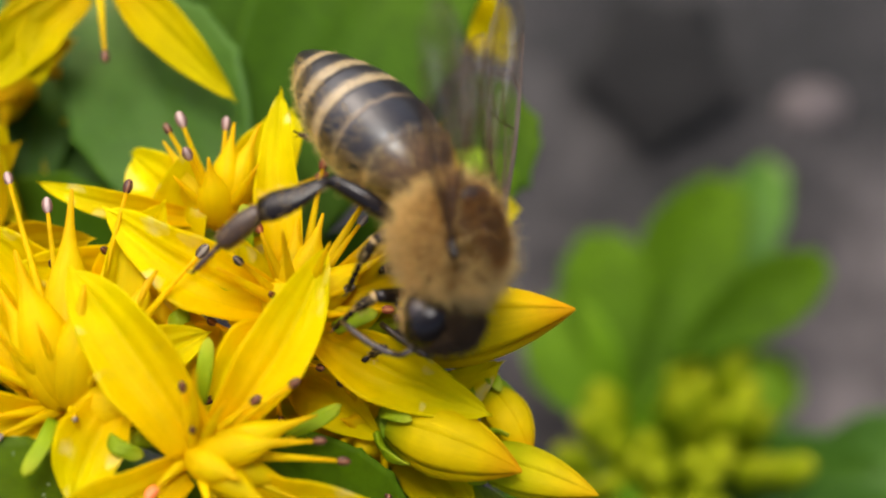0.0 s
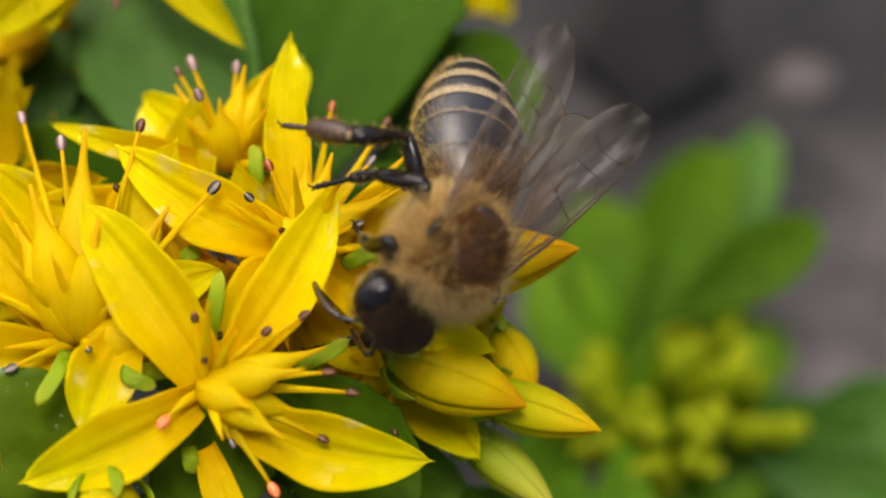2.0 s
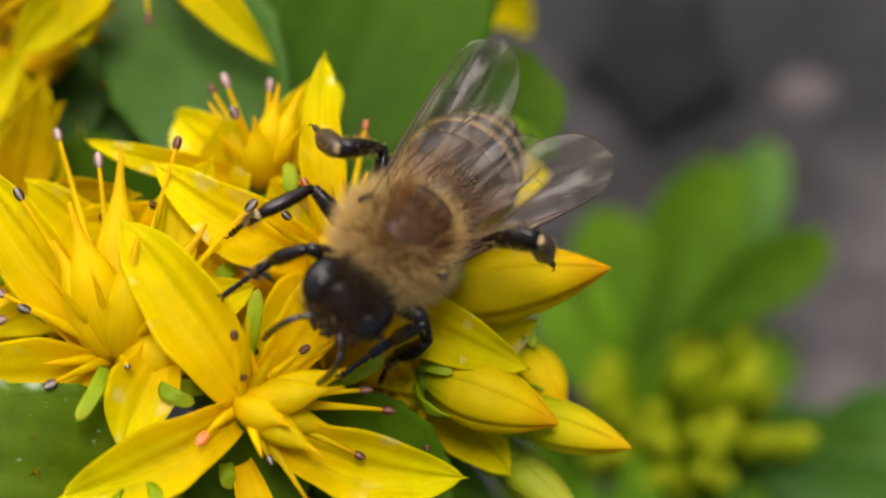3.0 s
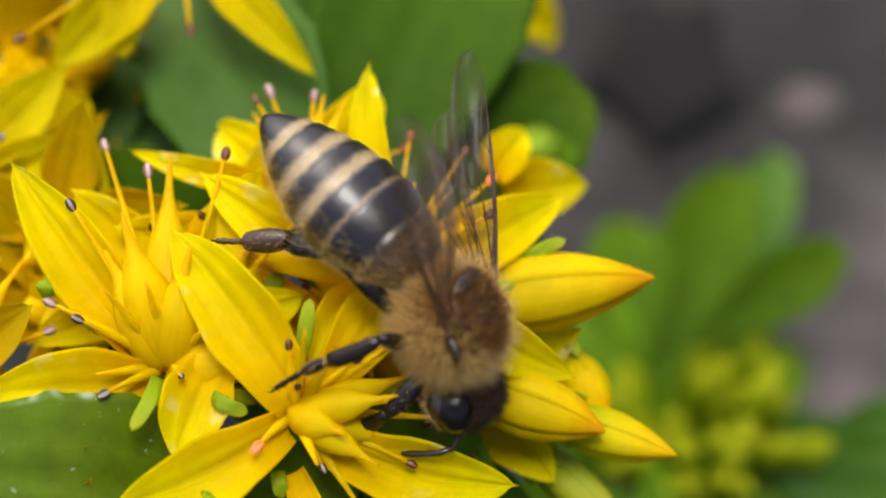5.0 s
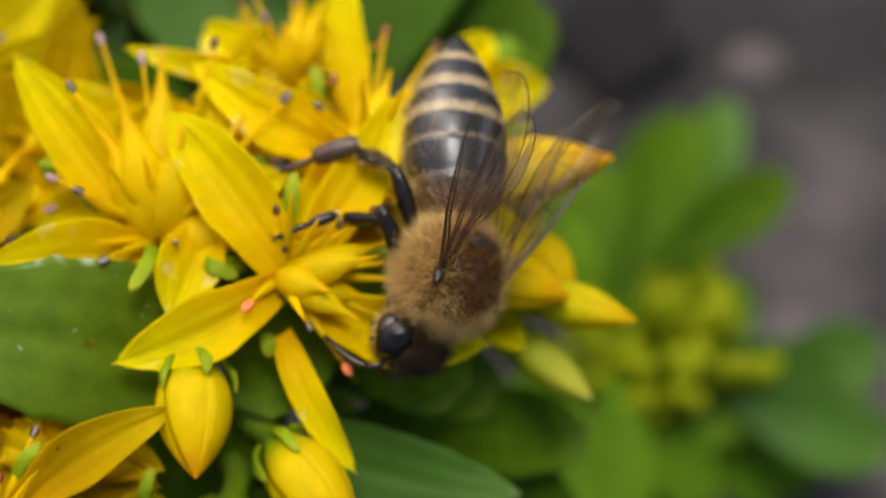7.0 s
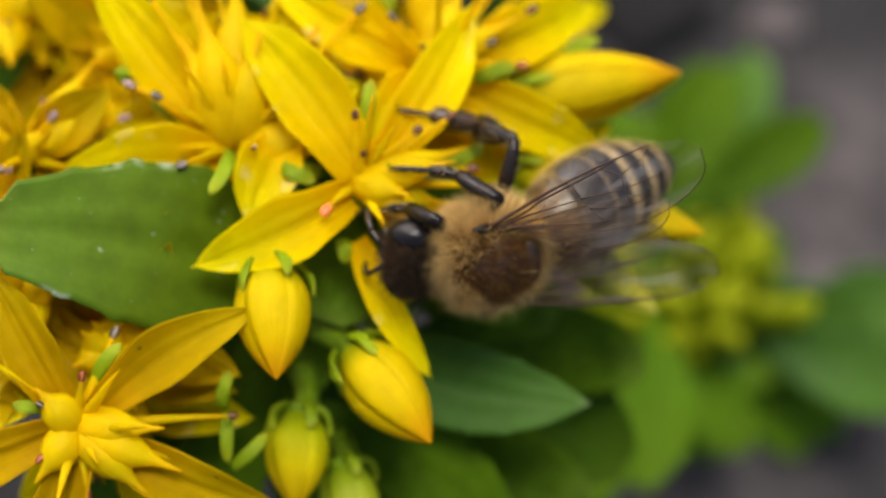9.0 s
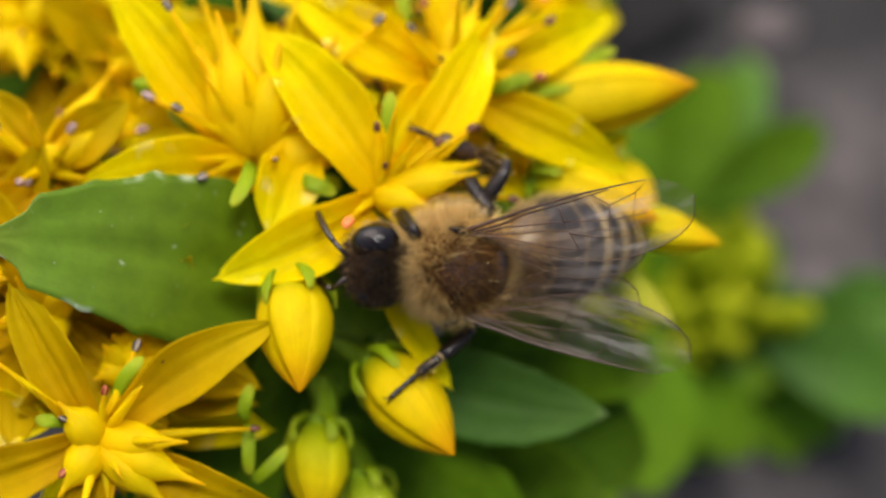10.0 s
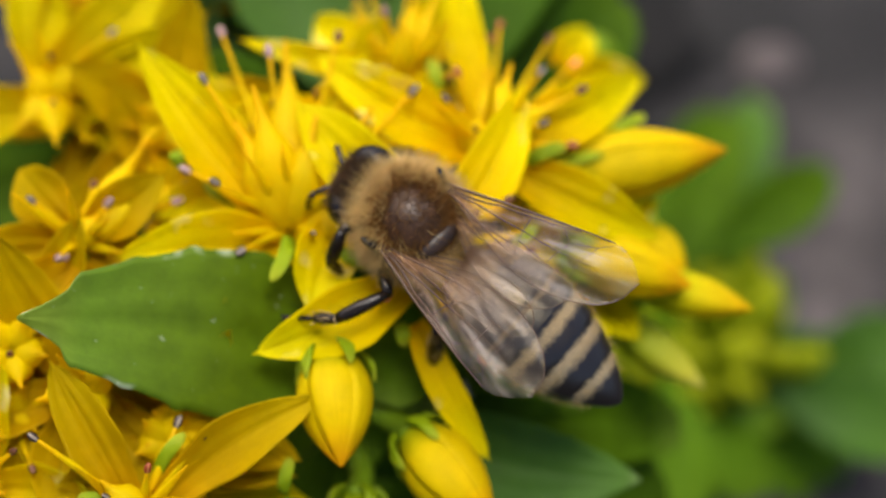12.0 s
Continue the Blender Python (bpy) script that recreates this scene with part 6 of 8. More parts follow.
    walk(left_fore_wing, [
        (0, sail((0.35, 1.70, 0.85), (-0.929, 0.293, 0.226), (-0.285, -0.956, 0.069))),
        (0.5, sail((0.35, 1.70, 0.85), (-0.905, 0.411, 0.109), (-0.409, -0.911, 0.049))),
        (1, sail((0.35, 1.70, 0.85), (-0.922, 0.387, 0.020), (-0.387, -0.922, 0.008))),
        (1.5, sail((0.35, 1.70, 0.85), (-0.964, 0.254, 0.084), (-0.253, -0.967, 0.022))),
        (2, sail((0.35, 1.70, 0.85), (-0.950, 0.256, 0.179), (-0.251, -0.967, 0.047))),
        (2.2, sail((0.35, 1.70, 0.85), (-0.952, 0.267, 0.150), (-0.264, -0.964, 0.042))),
        (2.3, sail((0.35, 1.70, 0.85), (-0.930, 0.365, 0.053), (-0.364, -0.931, 0.021))),
        (2.5, sail((0.35, 1.70, 0.85), (-0.855, 0.491, 0.171), (-0.481, -0.871, 0.096))),
        (2.7, sail((0.35, 1.70, 0.85), (-0.938, 0.253, 0.236), (-0.246, -0.967, 0.062))),
        (3, sail((0.35, 1.70, 0.85), (-0.937, 0.324, 0.133), (-0.320, -0.946, 0.045))),
        (3.2, sail((0.35, 1.70, 0.85), (-0.940, 0.277, 0.198), (-0.271, -0.961, 0.057))),
        (4.8, sail((0.35, 1.70, 0.85), (-0.850, 0.525, 0.035), (-0.525, -0.851, 0.021))),
        (5, sail((0.35, 1.70, 0.85), (-0.905, 0.404, 0.134), (-0.400, -0.915, 0.059))),
        (5.5, sail((0.35, 1.70, 0.85), (-0.907, 0.415, 0.074), (-0.414, -0.910, 0.034))),
        (6, sail((0.35, 1.70, 0.85), (-0.912, 0.244, 0.328), (-0.230, -0.970, 0.083))),
        (6.5, sail((0.35, 1.70, 0.85), (-0.923, 0.188, 0.336), (-0.176, -0.982, 0.064))),
        (8.3, sail((0.35, 1.70, 0.85), (-0.935, 0.340, 0.105), (-0.338, -0.940, 0.038))),
        (8.5, sail((0.35, 1.70, 0.85), (-0.951, 0.290, 0.108), (-0.288, -0.957, 0.033))),
        (9, sail((0.35, 1.70, 0.85), (-0.969, 0.213, 0.122), (-0.212, -0.977, 0.027))),
        (9.5, sail((0.35, 1.70, 0.85), (-0.832, 0.173, 0.526), (-0.147, -0.985, 0.093))),
        (10, sail((0.35, 1.70, 0.85), (-0.827, 0.183, 0.531), (-0.154, -0.983, 0.099))),
        (10.1, sail((0.35, 1.70, 0.85), (-0.884, 0.290, 0.366), (-0.268, -0.957, 0.111))),
        (10.2, sail((0.35, 1.70, 0.85), (-0.886, 0.357, 0.297), (-0.339, -0.934, 0.113))),
        (10.3, sail((0.35, 1.70, 0.85), (-0.713, 0.137, 0.687), (-0.098, -0.991, 0.095))),
        (10.5, sail((0.35, 1.70, 0.85), (-0.887, 0.250, 0.387), (-0.229, -0.968, 0.100))),
        (11, sail((0.35, 1.70, 0.85), (-0.955, 0.217, 0.200), (-0.213, -0.976, 0.045))),
        (11.5, sail((0.35, 1.70, 0.85), (-0.834, 0.276, 0.478), (-0.239, -0.961, 0.137))),
        (12, sail((0.35, 1.70, 0.85), (-0.843, 0.172, 0.510), (-0.147, -0.985, 0.089))),
    ])
    walk(left_hind_wing, [
        (0, sail((-0.45, 1.55, 0.75), (-0.969, 0.070, 0.236), (-0.068, -0.998, 0.017))),
        (0.5, sail((-0.45, 1.55, 0.75), (-0.974, 0.196, 0.118), (-0.194, -0.981, 0.024))),
        (1, sail((-0.45, 1.55, 0.75), (-0.985, 0.170, 0.021), (-0.170, -0.986, 0.004))),
        (1.5, sail((-0.45, 1.55, 0.75), (-0.996, 0.030, 0.087), (-0.030, -1.000, 0.003))),
        (2, sail((-0.45, 1.55, 0.75), (-0.982, 0.032, 0.185), (-0.031, -0.999, 0.006))),
        (2.2, sail((-0.45, 1.55, 0.75), (-0.987, 0.044, 0.156), (-0.043, -0.999, 0.007))),
        (2.3, sail((-0.45, 1.55, 0.75), (-0.988, 0.146, 0.056), (-0.146, -0.989, 0.008))),
        (2.5, sail((-0.45, 1.55, 0.75), (-0.941, 0.282, 0.188), (-0.276, -0.959, 0.055))),
        (2.7, sail((-0.45, 1.55, 0.75), (-0.969, 0.029, 0.243), (-0.028, -1.000, 0.007))),
        (3, sail((-0.45, 1.55, 0.75), (-0.985, 0.102, 0.140), (-0.101, -0.995, 0.014))),
        (3.2, sail((-0.45, 1.55, 0.75), (-0.977, 0.054, 0.206), (-0.053, -0.999, 0.011))),
        (4.8, sail((-0.45, 1.55, 0.75), (-0.947, 0.320, 0.038), (-0.320, -0.947, 0.013))),
        (5, sail((-0.45, 1.55, 0.75), (-0.972, 0.188, 0.144), (-0.186, -0.982, 0.027))),
        (5.5, sail((-0.45, 1.55, 0.75), (-0.977, 0.200, 0.080), (-0.199, -0.980, 0.016))),
        (6, sail((-0.45, 1.55, 0.75), (-0.941, 0.020, 0.338), (-0.019, -1.000, 0.007))),
        (6.5, sail((-0.45, 1.55, 0.75), (-0.939, -0.038, 0.342), (0.036, -0.999, -0.013))),
        (8.3, sail((-0.45, 1.55, 0.75), (-0.987, 0.120, 0.111), (-0.119, -0.993, 0.013))),
        (8.5, sail((-0.45, 1.55, 0.75), (-0.991, 0.067, 0.113), (-0.067, -0.998, 0.008))),
        (9, sail((-0.45, 1.55, 0.75), (-0.992, -0.012, 0.125), (0.012, -1.000, -0.001))),
        (9.5, sail((-0.45, 1.55, 0.75), (-0.844, -0.053, 0.534), (0.044, -0.999, -0.028))),
        (10, sail((-0.45, 1.55, 0.75), (-0.841, -0.043, 0.540), (0.036, -0.999, -0.023))),
        (10.1, sail((-0.45, 1.55, 0.75), (-0.922, 0.067, 0.381), (-0.062, -0.998, 0.026))),
        (10.2, sail((-0.45, 1.55, 0.75), (-0.939, 0.138, 0.314), (-0.131, -0.990, 0.044))),
        (10.3, sail((-0.45, 1.55, 0.75), (-0.717, -0.090, 0.691), (0.065, -0.996, -0.062))),
        (10.5, sail((-0.45, 1.55, 0.75), (-0.916, 0.026, 0.400), (-0.024, -1.000, 0.010))),
        (11, sail((-0.45, 1.55, 0.75), (-0.979, -0.008, 0.205), (0.008, -1.000, -0.002))),
        (11.5, sail((-0.45, 1.55, 0.75), (-0.867, 0.053, 0.496), (-0.046, -0.999, 0.026))),
        (12, sail((-0.45, 1.55, 0.75), (-0.854, -0.054, 0.517), (0.046, -0.999, -0.028))),
    ])
    walk(right_fore_femur, [
        (0, bone((1.30, -0.90, -1.30), (0.055, 0.859, -0.509))),
        (0.5, bone((1.30, -0.90, -1.30), (-0.504, 0.659, -0.559))),
        (1, bone((1.30, -0.90, -1.30), (0.052, -0.696, 0.716))),
        (1.5, bone((1.30, -0.90, -1.30), (-0.732, 0.080, -0.676))),
        (2, bone((1.30, -0.90, -1.30), (0.020, -0.773, 0.635))),
        (2.2, bone((1.30, -0.90, -1.30), (0.025, -0.827, 0.562))),
        (2.3, bone((1.30, -0.90, -1.30), (0.433, -0.771, 0.467))),
        (2.5, bone((1.30, -0.90, -1.30), (0.446, -0.595, -0.669))),
        (2.7, bone((1.30, -0.90, -1.30), (0.446, -0.595, -0.669))),
        (3, bone((1.30, -0.90, -1.30), (0.668, -0.602, 0.437))),
        (3.2, bone((1.30, -0.90, -1.30), (0.527, -0.454, 0.718))),
        (4.8, bone((1.30, -0.90, -1.30), (0.446, -0.595, -0.669))),
        (5, bone((1.30, -0.90, -1.30), (0.446, -0.595, -0.669))),
        (5.5, bone((1.30, -0.90, -1.30), (0.253, -0.966, 0.055))),
        (6, bone((1.30, -0.90, -1.30), (-0.078, 0.980, -0.182))),
        (6.5, bone((1.30, -0.90, -1.30), (-0.137, 0.688, -0.713))),
        (8.3, bone((1.30, -0.90, -1.30), (0.396, -0.583, 0.709))),
        (8.5, bone((1.30, -0.90, -1.30), (0.279, -0.646, 0.711))),
        (9, bone((1.30, -0.90, -1.30), (0.270, -0.666, 0.695))),
        (9.5, bone((1.30, -0.90, -1.30), (0.338, -0.442, 0.831))),
        (10, bone((1.30, -0.90, -1.30), (0.271, -0.409, 0.871))),
        (10.1, bone((1.30, -0.90, -1.30), (0.446, -0.595, -0.669))),
        (10.2, bone((1.30, -0.90, -1.30), (0.446, -0.595, -0.669))),
        (10.3, bone((1.30, -0.90, -1.30), (0.446, -0.595, -0.669))),
        (10.5, bone((1.30, -0.90, -1.30), (0.446, -0.595, -0.669))),
        (11, bone((1.30, -0.90, -1.30), (0.446, -0.595, -0.669))),
        (11.5, bone((1.30, -0.90, -1.30), (0.446, -0.595, -0.669))),
        (12, bone((1.30, -0.90, -1.30), (0.446, -0.595, -0.669))),
    ])
    walk(right_fore_tibia, [
        (0, bone((1.41, 0.82, -2.32), (-0.122, -0.919, -0.374))),
        (0.5, bone((0.29, 0.42, -2.42), (0.219, -0.845, -0.489))),
        (1, bone((1.40, -2.29, 0.13), (-0.004, 0.019, -1.000))),
        (1.5, bone((-0.16, -0.74, -2.65), (0.520, -0.832, 0.195))),
        (2, bone((1.34, -2.45, -0.03), (-0.082, 0.346, -0.935))),
        (2.2, bone((1.35, -2.55, -0.18), (-0.245, 0.099, -0.964))),
        (2.3, bone((2.17, -2.44, -0.37), (-0.559, -0.470, -0.683))),
        (2.5, bone((2.19, -2.09, -2.64), (0.275, 0.169, -0.947))),
        (2.7, bone((2.19, -2.09, -2.64), (0.275, 0.169, -0.947))),
        (3, bone((2.64, -2.10, -0.43), (0.076, -0.330, -0.941))),
        (3.2, bone((2.35, -1.81, 0.14), (-0.047, -0.276, -0.960))),
        (4.8, bone((2.19, -2.09, -2.64), (0.275, 0.169, -0.947))),
        (5, bone((2.19, -2.09, -2.64), (0.275, 0.169, -0.947))),
        (5.5, bone((1.81, -2.83, -1.19), (0.389, 0.143, -0.910))),
        (6, bone((1.14, 1.06, -1.66), (0.098, -0.896, -0.433))),
        (6.5, bone((1.03, 0.48, -2.73), (0.369, 0.790, -0.490))),
        (8.3, bone((2.09, -2.07, 0.12), (0.208, 0.257, -0.944))),
        (8.5, bone((1.86, -2.19, 0.12), (0.233, -0.119, -0.965))),
        (9, bone((1.84, -2.23, 0.09), (0.325, 0.159, -0.932))),
        (9.5, bone((1.98, -1.78, 0.36), (-0.202, 0.018, -0.979))),
        (10, bone((1.84, -1.72, 0.44), (-0.075, 0.008, -0.997))),
        (10.1, bone((2.19, -2.09, -2.64), (0.275, 0.169, -0.947))),
        (10.2, bone((2.19, -2.09, -2.64), (0.275, 0.169, -0.947))),
        (10.3, bone((2.19, -2.09, -2.64), (0.275, 0.169, -0.947))),
        (10.5, bone((2.19, -2.09, -2.64), (0.275, 0.169, -0.947))),
        (11, bone((2.19, -2.09, -2.64), (0.275, 0.169, -0.947))),
        (11.5, bone((2.19, -2.09, -2.64), (0.275, 0.169, -0.947))),
        (12, bone((2.19, -2.09, -2.64), (0.275, 0.169, -0.947))),
    ])
    walk(right_fore_tarsus, [
        (0, bone((1.19, -0.84, -2.99), (0.294, 0.167, -0.941))),
        (0.5, bone((0.69, -1.10, -3.30), (0.166, 0.449, -0.878))),
        (1, bone((1.40, -2.26, -1.67), (-0.288, 0.122, -0.950))),
        (1.5, bone((0.77, -2.24, -2.30), (-0.258, 0.385, -0.886))),
        (2, bone((1.19, -1.82, -1.71), (-0.505, 0.146, -0.851))),
        (2.2, bone((0.91, -2.38, -1.91), (-0.514, 0.306, -0.801))),
        (2.3, bone((1.16, -3.29, -1.60), (-0.302, 0.292, -0.908))),
        (2.5, bone((2.69, -1.79, -4.34), (0.375, 0.135, -0.917))),
        (2.7, bone((2.69, -1.79, -4.34), (0.375, 0.135, -0.917))),
        (3, bone((2.77, -2.70, -2.12), (0.493, -0.173, -0.853))),
        (3.2, bone((2.27, -2.30, -1.59), (0.161, -0.210, -0.964))),
        (4.8, bone((2.69, -1.79, -4.34), (0.375, 0.135, -0.917))),
        (5, bone((2.69, -1.79, -4.34), (0.375, 0.135, -0.917))),
        (5.5, bone((2.51, -2.57, -2.83), (0.066, 0.481, -0.874))),
        (6, bone((1.32, -0.55, -2.44), (0.016, 0.409, -0.913))),
        (6.5, bone((1.69, 1.90, -3.61), (0.242, -0.824, -0.512))),
        (8.3, bone((2.47, -1.60, -1.58), (0.297, 0.151, -0.943))),
        (8.5, bone((2.28, -2.41, -1.62), (0.357, 0.144, -0.923))),
        (9, bone((2.43, -1.95, -1.59), (0.640, 0.334, -0.692))),
        (9.5, bone((1.61, -1.75, -1.40), (-0.243, 0.389, -0.889))),
        (10, bone((1.71, -1.70, -1.35), (-0.159, 0.449, -0.879))),
        (10.1, bone((2.69, -1.79, -4.34), (0.375, 0.135, -0.917))),
        (10.2, bone((2.69, -1.79, -4.34), (0.375, 0.135, -0.917))),
        (10.3, bone((2.69, -1.79, -4.34), (0.375, 0.135, -0.917))),
        (10.5, bone((2.69, -1.79, -4.34), (0.375, 0.135, -0.917))),
        (11, bone((2.69, -1.79, -4.34), (0.375, 0.135, -0.917))),
        (11.5, bone((2.69, -1.79, -4.34), (0.375, 0.135, -0.917))),
        (12, bone((2.69, -1.79, -4.34), (0.375, 0.135, -0.917))),
    ])
    walk(right_mid_femur, [
        (0, bone((0.10, -1.10, -1.50), (-0.580, 0.815, 0.010))),
        (0.5, bone((0.10, -1.10, -1.50), (-0.808, 0.467, -0.358))),
        (1, bone((0.10, -1.10, -1.50), (-0.365, -0.628, 0.687))),
        (1.5, bone((0.10, -1.10, -1.50), (-0.568, -0.461, 0.682))),
        (2, bone((0.10, -1.10, -1.50), (-0.544, -0.538, 0.643))),
        (2.2, bone((0.10, -1.10, -1.50), (-0.471, -0.614, 0.633))),
        (2.3, bone((0.10, -1.10, -1.50), (-0.057, -0.594, 0.803))),
        (2.5, bone((0.10, -1.10, -1.50), (0.060, -0.905, -0.422))),
        (2.7, bone((0.10, -1.10, -1.50), (-0.090, -0.494, 0.865))),
        (3, bone((0.10, -1.10, -1.50), (-0.009, -0.977, 0.211))),
        (3.2, bone((0.10, -1.10, -1.50), (-0.253, -0.898, 0.359))),
        (4.8, bone((0.10, -1.10, -1.50), (-0.303, -0.949, 0.087))),
        (5, bone((0.10, -1.10, -1.50), (-0.442, -0.840, 0.315))),
        (5.5, bone((0.10, -1.10, -1.50), (-0.303, -0.945, 0.123))),
        (6, bone((0.10, -1.10, -1.50), (-0.809, 0.129, -0.573))),
        (6.5, bone((0.10, -1.10, -1.50), (-0.680, -0.531, -0.505))),
        (8.3, bone((0.10, -1.10, -1.50), (-0.417, -0.523, 0.744))),
        (8.5, bone((0.10, -1.10, -1.50), (-0.414, -0.611, 0.675))),
        (9, bone((0.10, -1.10, -1.50), (-0.317, -0.574, 0.755))),
        (9.5, bone((0.10, -1.10, -1.50), (-0.691, -0.288, 0.662))),
        (10, bone((0.10, -1.10, -1.50), (-0.596, -0.416, 0.687))),
        (10.1, bone((0.10, -1.10, -1.50), (-0.394, -0.525, 0.755))),
        (10.2, bone((0.10, -1.10, -1.50), (0.060, -0.905, -0.422))),
        (10.3, bone((0.10, -1.10, -1.50), (0.060, -0.905, -0.422))),
        (10.5, bone((0.10, -1.10, -1.50), (0.060, -0.905, -0.422))),
        (11, bone((0.10, -1.10, -1.50), (0.060, -0.905, -0.422))),
        (11.5, bone((0.10, -1.10, -1.50), (0.060, -0.905, -0.422))),
        (12, bone((0.10, -1.10, -1.50), (0.060, -0.905, -0.422))),
    ])
    walk(right_mid_tibia, [
        (0, bone((-1.29, 0.86, -1.48), (0.293, -0.824, -0.485))),
        (0.5, bone((-1.84, 0.02, -2.36), (0.572, -0.744, -0.345))),
        (1, bone((-0.78, -2.61, 0.15), (0.226, -0.329, -0.917))),
        (1.5, bone((-1.26, -2.21, 0.14), (-0.021, -0.180, -0.983))),
        (2, bone((-1.21, -2.39, 0.04), (0.011, -0.236, -0.972))),
        (2.2, bone((-1.03, -2.57, 0.02), (0.027, -0.222, -0.975))),
        (2.3, bone((-0.04, -2.53, 0.43), (-0.056, -0.368, -0.928))),
        (2.5, bone((0.24, -3.27, -2.51), (-0.084, 0.158, -0.984))),
        (2.7, bone((-0.12, -2.29, 0.58), (-0.178, -0.265, -0.948))),
        (3, bone((0.08, -3.45, -0.99), (0.839, -0.328, -0.433))),
        (3.2, bone((-0.51, -3.26, -0.64), (0.920, -0.376, -0.112))),
        (4.8, bone((-0.63, -3.38, -1.29), (0.386, -0.223, -0.895))),
        (5, bone((-0.96, -3.12, -0.74), (0.090, -0.285, -0.954))),
        (5.5, bone((-0.63, -3.37, -1.20), (0.108, -0.316, -0.943))),
        (6, bone((-1.84, -0.79, -2.88), (-0.025, -0.224, -0.974))),
        (6.5, bone((-1.53, -2.37, -2.71), (-0.034, 0.038, -0.999))),
        (8.3, bone((-0.90, -2.35, 0.28), (0.491, -0.262, -0.831))),
        (8.5, bone((-0.89, -2.57, 0.12), (0.512, -0.416, -0.751))),
        (9, bone((-0.66, -2.48, 0.31), (0.491, -0.187, -0.851))),
        (9.5, bone((-1.56, -1.79, 0.09), (0.144, -0.224, -0.964))),
        (10, bone((-1.33, -2.10, 0.15), (0.041, -0.232, -0.972))),
        (10.1, bone((-0.85, -2.36, 0.31), (-0.117, 0.005, -0.993))),
        (10.2, bone((0.24, -3.27, -2.51), (-0.084, 0.158, -0.984))),
        (10.3, bone((0.24, -3.27, -2.51), (-0.084, 0.158, -0.984))),
        (10.5, bone((0.24, -3.27, -2.51), (-0.084, 0.158, -0.984))),
        (11, bone((0.24, -3.27, -2.51), (-0.084, 0.158, -0.984))),
        (11.5, bone((0.24, -3.27, -2.51), (-0.084, 0.158, -0.984))),
        (12, bone((0.24, -3.27, -2.51), (-0.084, 0.158, -0.984))),
    ])
    walk(right_mid_tarsus, [
        (0, bone((-0.68, -0.88, -2.49), (0.547, 0.291, -0.785))),
        (0.5, bone((-0.64, -1.54, -3.08), (0.295, 0.725, -0.622))),
        (1, bone((-0.30, -3.30, -1.78), (0.518, -0.453, -0.726))),
        (1.5, bone((-1.31, -2.58, -1.93), (0.595, -0.470, -0.653))),
        (2, bone((-1.18, -2.89, -2.00), (0.405, -0.208, -0.890))),
        (2.2, bone((-0.97, -3.04, -2.03), (0.258, -0.132, -0.957))),
        (2.3, bone((-0.15, -3.30, -1.52), (0.204, -0.515, -0.833))),
        (2.5, bone((0.07, -2.94, -4.58), (-0.144, -0.140, -0.980))),
        (2.7, bone((-0.49, -2.84, -1.41), (-0.009, -0.209, -0.978))),
        (3, bone((1.84, -4.13, -1.90), (-0.121, -0.129, -0.984))),
        (3.2, bone((1.42, -4.04, -0.87), (-0.098, -0.195, -0.976))),
        (4.8, bone((0.18, -3.85, -3.17), (0.384, -0.298, -0.874))),
        (5, bone((-0.77, -3.71, -2.75), (0.203, -0.157, -0.966))),
        (5.5, bone((-0.40, -4.03, -3.18), (0.264, -0.005, -0.964))),
        (6, bone((-1.90, -1.26, -4.92), (0.396, -0.492, -0.776))),
        (6.5, bone((-1.60, -2.29, -4.81), (0.514, -0.687, -0.514))),
        (8.3, bone((0.13, -2.90, -1.46), (0.585, 0.137, -0.800))),
        (8.5, bone((0.18, -3.44, -1.46), (0.556, -0.131, -0.821))),
        (9, bone((0.37, -2.87, -1.48), (0.851, -0.078, -0.519))),
        (9.5, bone((-1.26, -2.26, -1.93), (0.528, 0.032, -0.848))),
        (10, bone((-1.24, -2.59, -1.89), (0.517, 0.286, -0.807))),
        (10.1, bone((-1.09, -2.35, -1.77), (0.986, -0.024, 0.165))),
        (10.2, bone((0.07, -2.94, -4.58), (-0.144, -0.140, -0.980))),
        (10.3, bone((0.07, -2.94, -4.58), (-0.144, -0.140, -0.980))),
        (10.5, bone((0.07, -2.94, -4.58), (-0.144, -0.140, -0.980))),
        (11, bone((0.07, -2.94, -4.58), (-0.144, -0.140, -0.980))),
        (11.5, bone((0.07, -2.94, -4.58), (-0.144, -0.140, -0.980))),
        (12, bone((0.07, -2.94, -4.58), (-0.144, -0.140, -0.980))),
    ])
